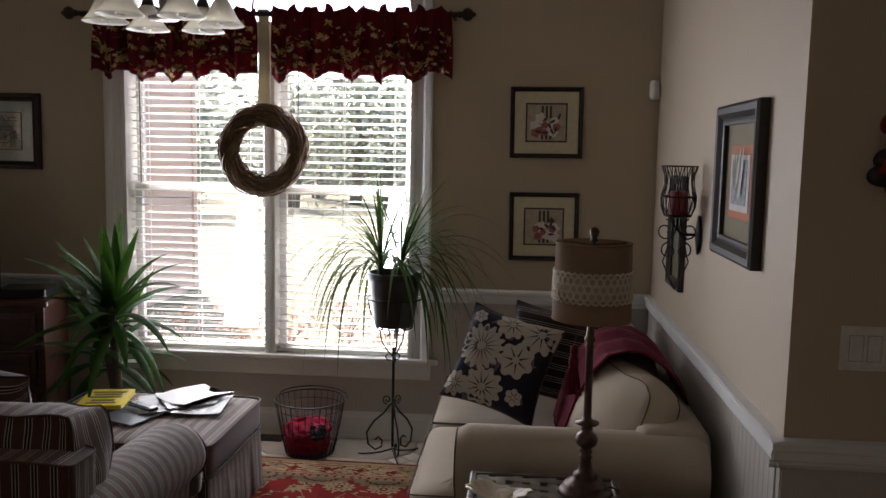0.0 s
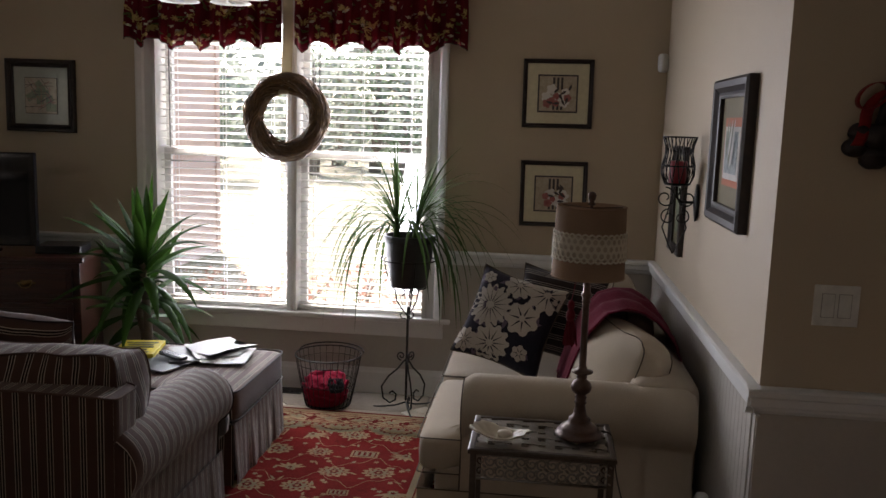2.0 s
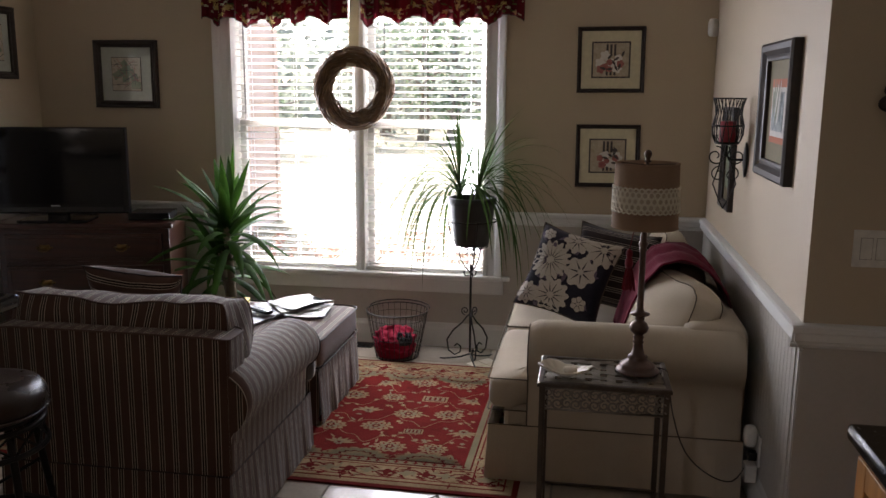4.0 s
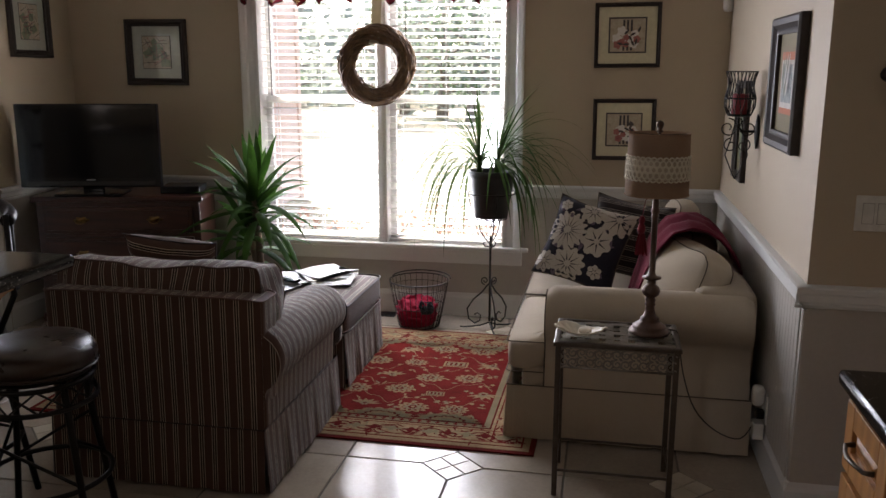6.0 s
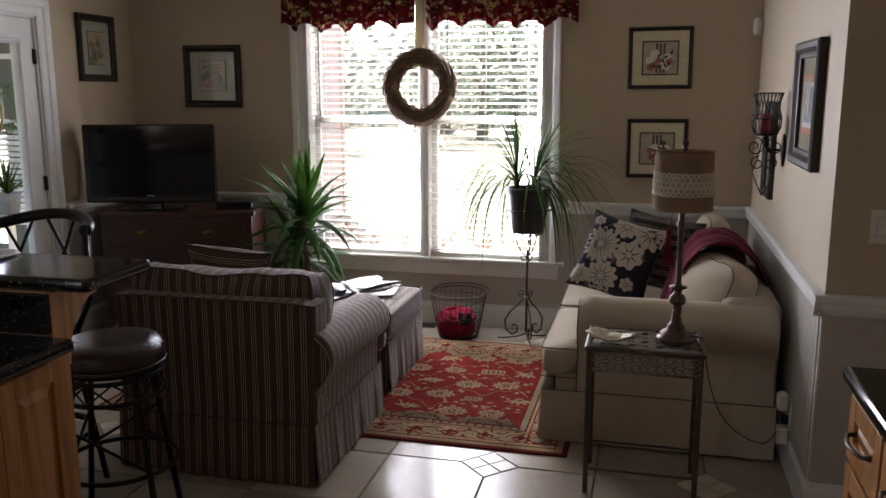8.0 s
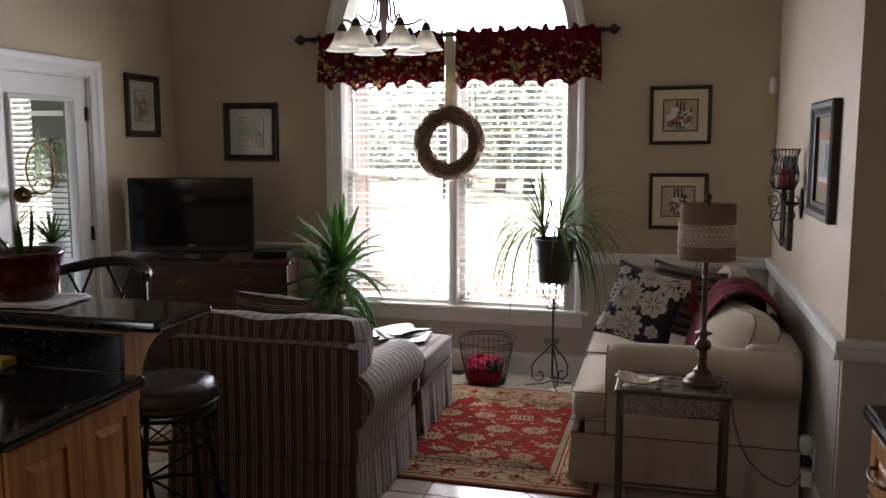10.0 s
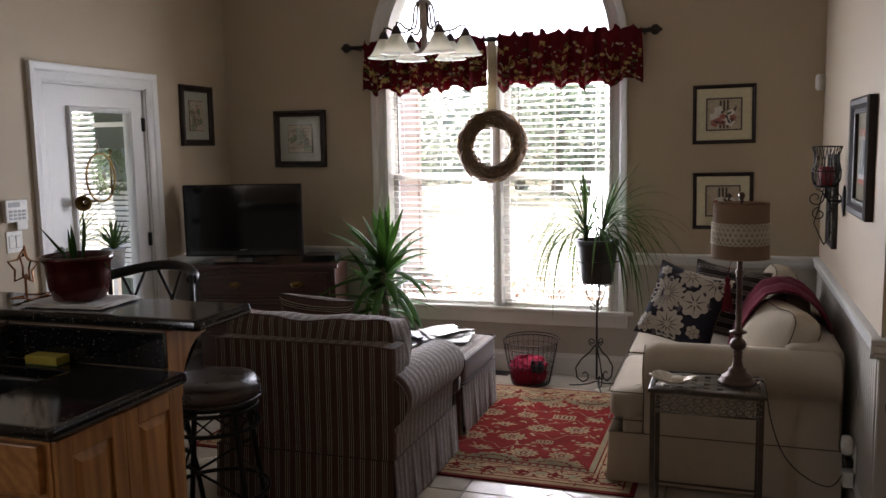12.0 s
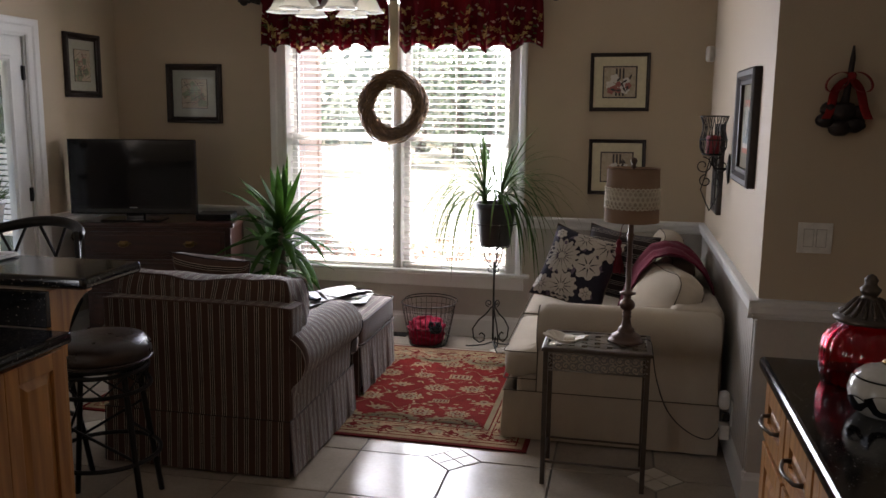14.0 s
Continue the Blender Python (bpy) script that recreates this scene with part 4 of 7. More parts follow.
for j in range(ny + 1):
    y0 = -fy + j * 2 * fy / ny
    strand(mt, [(-fx + q / 90 * 2 * fx, max(-fy, min(fy, y0 + 0.05 * math.sin(q * 0.42 + j * 1.7) + 0.02 * math.sin(q * 1.1)))) for q in range(91)], 0.0035, 0.0137)
for i in range(nx):
    for j in range(ny):
        x = -fx + (i + 0.5 + (0.25 if j % 2 else -0.25)) * 2 * fx / nx + rnd.uniform(-0.02, 0.02)
        y = -fy + (j + 0.5) * 2 * fy / ny + rnd.uniform(-0.02, 0.02)
        k, r, a0 = (i + 2 * j) % 4, rnd.uniform(0.054, 0.078), rnd.uniform(0, 6.28)
        if k in (0, 3):
            motif(mt, x, y, 0.0145, petals(11, r * 0.5, r, 0.5), 1.15, 0.85)
            motif(mr, x, y, 0.0149, petals(11, r * 0.36, r * 0.72, 0.6), 1.1, 0.85)
            motif(ms, x, y, 0.0153, petals(9, r * 0.34, r * 0.62, 0.6), 1.15, 0.85)
            motif(md, x, y, 0.0158, petals(6, r * 0.16, r * 0.34, 0.6))
            motif(mt, x, y, 0.0163, petals(5, r * 0.06, r * 0.16, 0.6))
        elif k == 1:
            q = r * 0.85
            box_ = [(-q, -q * 0.6), (q, -q * 0.6), (q, q * 0.6), (-q, q * 0.6)]
            rt = rnd.uniform(-0.2, 0.2)
            motif(mt, x, y, 0.0143, box_, 1, 1, rt)
            motif(md, x, y, 0.0149, box_, 0.84, 0.78, rt)
            motif(ms, x, y, 0.0153, box_, 0.74, 0.66, rt)
            for b in (-1, 0, 1):
                motif(md, x + b * q * 0.4, y, 0.0158, [(-q * 0.10, -q * 0.3), (q * 0.10, -q * 0.3), (q * 0.10, q * 0.3), (-q * 0.10, q * 0.3)])
        else:
            for m_ in range(6):
                motif(mt, x, y, 0.0142, leaf_shape(r * 1.25, 0.011, a0 + (m_ - 2.5) * 0.5), 1.2, 0.85)
            motif(ms, x, y, 0.0151, petals(7, r * 0.22, r * 0.46, 0.8))
            motif(md, x, y, 0.0156, petals(5, r * 0.08, r * 0.2, 0.8))
# half rosettes that grow from the inner border into the field
for s in (-1, 1):
    for k in range(6):
        x, y = -fx + (k + 0.5) * 2 * fx / 6, s * (fy + 0.015)
        half = [(a, -s * abs(b)) for a, b in petals(14, 0.085, 0.125, 0.5)]
        for bm_, sc, z in ((mt, 1.0, 0.0144), (ms, 0.86, 0.0148), (md, 0.62, 0.0152), (mt, 0.52, 0.0156), (ms, 0.3, 0.0160)):
            motif(bm_, x, y, z, half, 1.25 * sc, 0.75 * sc)
for k in range(420):
    x, y = rnd.uniform(-fx, fx), rnd.uniform(-fy, fy)
    motif(rnd.choice((mt, ms, mt, md)), x, y, 0.0139 + 0.0002 * (k % 3), rnd.choice((petals(5, 0.005, 0.014, 0.7), leaf_shape(0.05, 0.006, rnd.uniform(0, 6.28)), leaf_shape(0.035, 0.008, rnd.uniform(0, 6.28)))))
for s in (-1, 1):
    for off, wv in ((0.085, 0.0), (0.137, 0.032), (0.195, 0.0)):
        strand(mr if wv == 0 else md, [(-ra + 0.09 + q / 120 * (2 * ra - 0.18), s * (rb - off + wv * math.sin(q * 0.55))) for q in range(121)], 0.007 if wv == 0 else 0.010, 0.0113)
        strand(mr if wv == 0 else md, [(s * (ra - off + wv * math.sin(q * 0.55)), -rb + 0.09 + q / 80 * (2 * rb - 0.18)) for q in range(81)], 0.007 if wv == 0 else 0.010, 0.0113)
for s in (-1, 1):
    for k in range(26):
        x = -ra + 0.14 + k * (2 * ra - 0.28) / 25
        y = s * (rb - 0.137)
        motif(ms if k % 2 else md, x, y, 0.0116, petals(4, 0.012, 0.034, 1.2), 1.3, 0.8)
        motif(md, x + 0.045, y + 0.02 * (-1) ** k, 0.0114, leaf_shape(0.06, 0.006, 0.4 * (-1) ** k))
        motif(mr, x + 0.05, y - 0.035, 0.0114, leaf_shape(0.05, 0.004, -0.3))
    for k in range(15):
        y = -rb + 0.20 + k * (2 * rb - 0.40) / 14
        x = s * (ra - 0.137)
        motif(ms if k % 2 else md, x, y, 0.0116, petals(4, 0.012, 0.034, 1.2), 0.8, 1.3)
        motif(md, x + 0.02 * (-1) ** k, y + 0.045, 0.0114, leaf_shape(0.06, 0.006, 1.57 + 0.4 * (-1) ** k))
for s in (-1, 1):
    for k in range(46):
        motif(mr, -ra + 0.25 + k * (2 * ra - 0.5) / 45, s * (rb - 0.234), 0.0132, petals(4, 0.004, 0.013, 0.7))
for k in range(620):
    s, long_ = rnd.choice((-1, 1)), rnd.random() < 0.62
    d = rnd.uniform(0.072, 0.205)
    x, y = (rnd.uniform(-ra + 0.08, ra - 0.08), s * (rb - d)) if long_ else (s * (ra - d), rnd.uniform(-rb + 0.08, rb - 0.08))
    motif(rnd.choice((mr, md, ms, md)), x, y, 0.0112 + 0.0001 * (k % 4), rnd.choice((petals(5, 0.004, 0.012, 0.7), leaf_shape(0.05, 0.005, rnd.uniform(0, 6.28)), leaf_shape(0.03, 0.006, rnd.uniform(0, 6.28)))))
for nm, b_, m_ in (("tan_pattern", mt, RUGTAN), ("sage_pattern", ms, RUGSAGE), ("dark_pattern", md, RUGDK), ("red_pattern", mr, RUGRED)):
    rug_piece(nm, b_, m_)


# ---- upholstery ----
def rolled_arm(bm, x0, x1, reach, z0, ztop, r, flip=1, n=26, taper=0.0):
    """A rolled arm along local x; local y is outwards from its lower outer face. Stripes run round the roll."""
    prof = [(0.0, z0)]
    cz = ztop - r
    cy = reach - r
    for i in range(15):
        a = radians(-62 + i * 242 / 14)
        prof.append((cy + r * math.cos(a), cz + r * math.sin(a)))
    prof += [(cy - r + 0.005, z0)]
    m = len(prof)

    def fn(u, v):
        i = v * (m - 1)
        k = min(m - 2, int(i))
        f = i - k
        y = prof[k][0] * (1 - f) + prof[k + 1][0] * f
        z = prof[k][1] * (1 - f) + prof[k + 1][1] * f
        e = min(u, 1 - u)
        puff = 1 - 0.05 * max(0, 1 - e / 0.05) ** 2
        ym = cy - r * 0.3
        return (x0 + (x1 - x0) * u, flip * (ym + (y - ym) * puff), z0 + (z - z0) * puff + 0.0 * u - taper * u * max(0, (z - z0) / (ztop - z0)))
    sheet(bm, fn, n, m * 2, False, lambda u, v: ((x1 - x0) * u + 20, 0))
    lay = bm.loops.layers.uv.verify()
    for u in (0.0, 1.0):
        ring = [bm.verts.new(fn(u, j / (m * 2))) for j in range(m * 2 + 1)]
        f = bm.faces.new(ring if (u == 0.0) == (flip > 0) else ring[::-1])
        for lp in f.loops:
            lp[lay].uv = (lp.vert.co.y + 30, 0)
    return bm, [fn(1.0, j / (m * 2)) for j in range(m * 2 + 1)]


def skirt(bm, loop, z0, z1, flare, wave=0.004, n=40):
    """A cloth skirt round corner points (x, y), in order, with soft folds; surface metres run along it."""
    pts, acc = [], 0
    for (xa, ya), (xb, yb) in zip(loop, loop[1:]):
        L = math.hypot(xb - xa, yb - ya)
        nx_, ny_ = (yb - ya) / L, -(xb - xa) / L
        k = max(2, int(L * n))
        for i in range(k + 1):
            t = i / k
            pts.append((xa + (xb - xa) * t, ya + (yb - ya) * t, nx_, ny_, acc + L * t))
        acc += L
    lay = bm.loops.layers.uv.verify()
    V = []
    for x, y, a, b, s in pts:
        w = wave * math.sin(s * 34) + wave * 0.8 * math.sin(s * 57 + 1)
        V.append([bm.verts.new((x + a * (flare * q + w * q), y + b * (flare * q + w * q), z1 + (z0 - z1) * q)) for q in (0, 0.35, 0.7, 1.0)])
    for (A, B, pa, pb) in zip(V, V[1:], pts, pts[1:]):
        for j in range(3):
            f = bm.faces.new((A[j], A[j + 1], B[j + 1], B[j]))
            for lp, s in zip(f.loops, (pa[4], pa[4], pb[4], pb[4])):
                lp[lay].uv = (s + 40, 0)
    return bm


def uv_box(bm, axis_of):
    """Surface metres for flat panels: axis_of(normal) names the coordinate along which stripes change."""
    lay = bm.loops.layers.uv.verify()
    bm.normal_update()
    for f in bm.faces:
        ax = axis_of(f.normal)
        for lp in f.loops:
            lp[lay].uv = (lp.vert.co[ax] + 10, 0)
    return bm


def box_cushion(M, size, puff, seam, uaxis, wob=0.006, sag=0.0, n=14, seed=0.0, soft=0.13):
    """A boxed cushion with bulging faces and soft corners; seam names the axis whose two big faces are edged. Gives the mesh and both seams."""
    other = [k for k in range(3) if k != uaxis]

    def at(c):
        q = Vector([size[k] / 2 * c[k] + puff[k] * c[k] * (1 - c[(k + 1) % 3] ** 2) * (1 - c[(k + 2) % 3] ** 2) for k in range(3)])
        e_, g_ = (seam + 1) % 3, (seam + 2) % 3
        k = 1 - soft * (abs(c[e_]) * abs(c[g_])) ** 5
        q[e_] *= k
        q[g_] *= k
        w = size[uaxis] / 2
        q.z -= sag * (1 - (q[uaxis] / w) ** 2) * max(0.0, c[2])
        k = wob * noise.noise(q * 7 + Vector((seed, 1.3, 2.1)))
        return q + Vector((k, k * 0.8, k))
    bm_ = bmesh.new()
    lay_ = bm_.loops.layers.uv.verify()
    for ax in range(3):
        e, f_ = (ax + 1) % 3, (ax + 2) % 3
        for sg_ in (-1, 1):
            V = []
            for i in range(n + 1):
                row = []
                for j in range(n + 1):
                    c = [0.0, 0.0, 0.0]
                    c[ax], c[e], c[f_] = sg_, 2 * i / n - 1, 2 * j / n - 1
                    row.append((bm_.verts.new(M @ at(c)), size[other[0] if ax == uaxis else uaxis] / 2 * c[other[0] if ax == uaxis else uaxis] + 10))
                V.append(row)
            for i in range(n):
                for j in range(n):
                    quad = [V[i][j], V[i + 1][j], V[i + 1][j + 1], V[i][j + 1]]
                    if sg_ < 0:
                        quad.reverse()
                    fc = bm_.faces.new([v_ for v_, u_ in quad])
                    for lp_, (v_, u_) in zip(fc.loops, quad):
                        lp_[lay_].uv = (u_, 0)
    bmesh.ops.remove_doubles(bm_, verts=bm_.verts, dist=0.0004)
    e, f_ = (seam + 1) % 3, (seam + 2) % 3
    seams = []
    for sg_ in (-1, 1):
        ring_ = []
        for i in range(80):
            q, fr = int(i / 20), i / 20 - int(i / 20)
            a_, b_2 = ((2 * fr - 1, -1), (1, 2 * fr - 1), (1 - 2 * fr, 1), (-1, 1 - 2 * fr))[q]
            c = [0.0, 0.0, 0.0]
            c[seam], c[e], c[f_] = sg_, a_, b_2
            ring_.append(M @ at(c))
        seams.append(ring_)
    return bm_, seams


# sofa: its back to the east wall, seat towards -x
sofa = thing("sofa", "cream twill two-seat sofa with rolled arms and dark piping", "sofa", 0.14, 4.16, 0)
SF, SB, SY0, SY1 = -0.345, 0.668, 3.365, 4.985
put("frame", boxm(SF + 0.06, SB, SY0 + 0.03, SY1 - 0.03, 0.03, 0.32, 0.02), SOFA, sofa)
bm = boxm(0.42, SB + 0.01, SY0 + 0.05, SY1 - 0.05, 0.25, 0.70, 0.07, 4)
put("back", bm, SOFA, sofa, smooth=True)
for nm, M in (("arm", pose(0, SY0, 0)), ("arm", pose(0, SY1, 0))):
    flip = -1 if M.translation.y < 4 else 1
    bm, edge = rolled_arm(bmesh.new(), 0.655, -0.185, 0.035, 0.24, 0.682, 0.115, flip)
    bmesh.ops.recalc_face_normals(bm, faces=bm.faces)
    arm = put(nm, to(bm, M), SOFA, sofa, smooth=True)
    bm = tube(bmesh.new(), [M @ (Vector(p) + Vector((-0.003, 0, 0))) for p in edge], 0.0028, 6)
    put("piping", bm, PIPING, arm)
bm = skirt(bmesh.new(), [(SB, SY1), (SF, SY1), (SF, SY0), (SB, SY0)], 0.012, 0.25, 0.012, 0.0025)
put("skirt", bm, SOFA, sofa)
bm = tube(bmesh.new(), [(SB, SY0 - 0.003, 0.252), (SF - 0.003, SY0 - 0.003, 0.252), (SF - 0.003, SY1 + 0.003, 0.252), (SB, SY1 + 0.003, 0.252)], 0.0028, 6)
put("skirt_piping", bm, PIPING, sofa)
for y0, y1 in ((3.385, 4.172), (4.178, 4.965)):
    bm = cushion(bmesh.new(), (SF + 0.40) / 2 - 0.01, (y0 + y1) / 2, 0.372, 0.40 - SF, y1 - y0, 0.145, 0.28, 0.14, 48, 16, 1, 0.10)
    # cut back where the arm stands
    near = y0 < 4
    lim = 3.58 if near else 4.77
    for v in bm.verts:
        if v.co.x > -0.20 and (v.co.y < lim if near else v.co.y > lim):
            v.co.y = lim
    cu = put("seat_cushion", bm, SOFA, sofa, smooth=True)
    for z in (0.305, 0.440):
        x_, e = SF - 0.008, 0.02
        bm = tube(bmesh.new(), [(-0.19, y0 + 0.003, z), (x_ + e, y0 + 0.002, z), (x_ + 0.005, y0 + 0.008, z), (x_, y0 + e, z), (x_, y1 - e, z), (x_ + 0.005, y1 - 0.008, z), (x_ + e, y1 - 0.002, z), (-0.19, y1 - 0.003, z)], 0.0028, 6)
        put("piping", bm, PIPING, cu)
for yc, w, zt, rot, ht, xc in ((3.745, 0.50, -0.022, 22, 0.36, 0.395), (4.22, 0.54, -0.03, 2, 0.36, 0.45), (4.67, 0.46, 0.010, 4, 0.40, 0.42)):
    M = pose(xc, yc, 0.655 + zt, 0, 22, rot)
    bm, seams = box_cushion(M, (0.135, w, ht), (0.070, 0.035, 0.03), 0, 1, 0.014, 0.0, 16, yc)
    cu = put("back_cushion", bm, SOFA, sofa, smooth=True)
    for ring in seams:
        put("piping", tube(bmesh.new(), ring, 0.0026, 6, True), PIPING, cu)

# maroon throw over the near back cushion
THROW = fabric("maroon_knit_throw", (0.075, 0.003, 0.012), (0.135, 0.008, 0.026), 260, 0.95, 0.5, 0.05)
tb = thing("throw_blanket", "maroon knitted throw draped over the sofa back cushion", "throw", 0.45, 4.0, 0.46)
outline = [(0.20, 0.47), (0.22, 0.55), (0.25, 0.66), (0.30, 0.77), (0.36, 0.845), (0.43, 0.87), (0.50, 0.862), (0.555, 0.83), (0.60, 0.785), (0.635, 0.735), (0.655, 0.69), (0.662, 0.64)]


def throw_at(u, v):
    i = v * (len(outline) - 1)
    k = min(len(outline) - 2, int(i))
    f = i - k
    x = outline[k][0] * (1 - f) + outline[k + 1][0] * f
    z = outline[k][1] * (1 - f) + outline[k + 1][1] * f
    near = 3.86 - 0.12 * min(1, v / 0.4) + 0.10 * max(0, v - 0.6)
    y = near + (4.25 + 0.03 * math.sin(v * 5) - near) * u
    w = 0.012 * math.sin(u * 17 + v * 4) + 0.014 * noise.noise((x * 9, y * 9, z * 9))
    return (x - 0.012 * (1 - v) + w * (0.4 - v * 0.2), y, z + w * 0.8 + 0.012)


bm = sheet(bmesh.new(), throw_at, 40, 44)
thicken(bm, 0.007)
th = put("knit", bm, THROW, tb, smooth=True)
bm = bmesh.new()
for k in range(46):
    for v in (0.0, 1.0):
        p0 = Vector(throw_at(k / 45, v))
        tube(bm, [p0, p0 + Vector((0.004 * math.sin(k), 0.004 * math.cos(k * 2), -0.02)), p0 + Vector((0.008 * math.sin(k * 3), 0.004, -0.04))], 0.0022, 4)
put("fringe", bm, THROW, th, kind="stuff")


# ---- throw pillows ----
def pillow(name, label, centre, e1, e2, w, h, t, matl, uaxis=0, cat="pillow"):
    e1 = Vector(e1).normalized()
    e2 = Vector(e2)
    e2 = (e2 - e1 * e2.dot(e1)).normalized()
    M = Matrix((e1, e2, e1.cross(e2))).transposed().to_4x4()
    M.translation = centre
    p = new(name)
    p.matrix_basis = Matrix.Translation(centre)
    tagged(p, label, cat, "throw pillows")

    def fn(s):
        def g(u, v):
            a, b = 2 * u - 1, 2 * v - 1
            px = w / 2 * a * (1 - 0.10 * (1 - abs(b)) ** 0 * (1 - b * b) * abs(a) ** 3)
            py = h / 2 * b * (1 - 0.10 * (1 - a * a) * abs(b) ** 3)
            pz = s * t / 2 * max(0, (1 - a ** 4) * (1 - b ** 4)) ** 0.55 + 0.006 * noise.noise((a * 3 + s, b * 3, 1.7))
            return M @ Vector((px, py, pz))
        return g
    bm = bmesh.new()
    for s in (1, -1):
        sheet(bm, (lambda u, v, f=fn(s), q=s: f(u if q > 0 else 1 - u, v)), 26, 26, False, lambda u, v: (((u - 0.5) * w, (v - 0.5) * h)[uaxis] + 5, 0))
    bmesh.ops.remove_doubles(bm, verts=bm.verts, dist=0.0005)
    body = put("cover", bm, matl, p, smooth=True)
    ring = []
    for k in range(80):
        q = k / 20
        side, f = int(q), q - int(q)
        u, v = ((f, 0), (1, f), (1 - f, 1), (0, 1 - f))[side]
        ring.append(fn(0)(u, v))
    put("piping", tube(bmesh.new(), ring, 0.004, 6, True), PIPING if matl is not STRIPE else STRIPE_DK, body)
    return p, body, fn(1)


NAVY = fabric("navy_print_cloth", (0.014, 0.014, 0.022), (0.028, 0.026, 0.036), 500, 0.9, 0.3)
CREAMP = fabric("cream_flower_print", (0.38, 0.345, 0.29), (0.50, 0.455, 0.39), 500, 0.9, 0.3)
INK = fabric("ink_outline_print", (0.02, 0.02, 0.03), (0.04, 0.035, 0.045), 500, 0.9, 0.3)
PLUM = fabric("plum_grey_print", (0.09, 0.07, 0.10), (0.15, 0.12, 0.15), 500, 0.9, 0.3)
pl, body, fn = pillow("throw_pillow", "navy pillow printed with large cream flowers on the sofa", (-0.05, 4.26, 0.70), (0.36, -0.10, -0.085), (0.17, 0.20, 0.42), 0.43, 0.45, 0.15, NAVY)
rnd = random.Random(21)
cr, ink, plm, ink2 = bmesh.new(), bmesh.new(), bmesh.new(), bmesh.new()
for u, v, r, n_ in ((0.27, 0.56, 0.108, 17), (0.66, 0.53, 0.085, 7), (0.42, 0.18, 0.095, 11), (0.82, 0.86, 0.10, 10), (0.50, 0.87, 0.075, 9), (0.13, 0.14, 0.06, 9), (0.76, 0.18, 0.04, 6), (0.14, 0.86, 0.035, 6)):
    off = 0.0025
    print_on(cr, fn, u, v, petals(n_, r * 0.55, r, 0.5), 0.43, 0.45, off, rnd.uniform(0, 1))
    print_on(ink, fn, u, v, petals(n_, r * 0.10, r * 0.80, 7.0), 0.43, 0.45, off + 0.0015, rnd.uniform(0, 1))
    print_on(ink2, fn, u, v, petals(8, r * 0.14, r * 0.2, 0.8), 0.43, 0.45, off + 0.003)
for k in range(26):
    print_on(plm, fn, rnd.uniform(0.08, 0.92), rnd.uniform(0.08, 0.92), leaf_shape(rnd.uniform(0.04, 0.08), 0.012, rnd.uniform(0, 6.28)), 0.43, 0.45, 0.0014)
for nm, b_, m_ in (("cream_print", cr, CREAMP), ("line_print", ink, INK), ("eye_print", ink2, CREAMP), ("plum_print", plm, PLUM)):
    put(nm, b_, m_, body, smooth=True, kind="stuff")
pillow("throw_pillow", "dark striped pillow behind the flowered pillow", (0.17, 4.47, 0.70), (0.38, -0.06, -0.06), (0.10, 0.17, 0.42), 0.42, 0.43, 0.14, STRIPE_DK, 1)

# ---- striped armchair and ottoman ----
ch = thing("armchair", "brown pinstriped armchair with rolled arms and a skirt", "armchair", -1.62, 3.1, 0)
CX0, CX1, CY0, CY1 = -2.06, -1.18, 2.68, 3.52
bm = boxm(CX0 + 0.03, CX1 - 0.03, CY0 + 0.03, CY1 - 0.04, 0.02, 0.30, 0.02)
put("seat_frame", uv_box(bm, lambda nn: 1 if abs(nn.x) > 0.7 else 0), STRIPE, ch)


def back_panel(u, v):
    a = u * math.tau
    ca, sa = se(a, 0.22)
    z = 0.26 + 0.495 * v
    lean = 0.004 * v
    flare = 0.004 * v
    return (-1.62 + (0.445 + flare) * ca, CY0 + 0.085 + 0.085 * sa + lean, z + 0.012 * math.sin(v * math.pi / 2) * (1 - abs(ca) ** 8))


bm = sheet(bmesh.new(), back_panel, 72, 10, True, lambda u, v: (0.445 * se(u * math.tau, 0.22)[0] + (0.1 * se(u * math.tau, 0.22)[1] if abs(se(u * math.tau, 0.22)[0]) > 0.98 else 0) + 10, 0))
lay = bm.loops.layers.uv.verify()
ringv = [bm.verts.new(back_panel(i / 72, 1.0)) for i in range(72)]
f = bm.faces.new(ringv)
for lp in f.loops:
    lp[lay].uv = (lp.vert.co.x + 11.62, 0)
put("back", bm, STRIPE, ch, smooth=False)
put("piping", tube(bmesh.new(), [Vector(back_panel(i / 72, 1.0)) for i in range(72)], 0.004, 6, True), STRIPE, ch)
bm, seams = box_cushion(pose(-1.650, 2.885, 0.668, -6, 0, 0), (0.87, 0.18, 0.375), (0.022, 0.045, 0.016), 1, 0, 0.018, 0.020, 24, 3.3, 0.05)
cu = put("back_cushion", bm, STRIPE, ch, smooth=True)
for ring in seams:
    put("piping", tube(bmesh.new(), ring, 0.0042, 6, True), STRIPE, cu)
for side in (1, -1):
    M = pose(CX1, 0, 0, 0, 0, 90) if side > 0 else pose(CX0, 0, 0, 0, 0, 90)
    bm, edge = rolled_arm(bmesh.new(), CY0 + 0.02, CY1 - 0.01, 0.075, 0.25, 0.655, 0.125, -side, 40, 0.03)
    bmesh.ops.recalc_face_normals(bm, faces=bm.faces)
    arm = put("arm", to(bm, M), STRIPE, ch, smooth=True)
    put("piping", tube(bmesh.new(), [M @ (Vector(p) + Vector((0.003, 0, 0))) for p in edge], 0.005, 6), STRIPE_DK, arm)
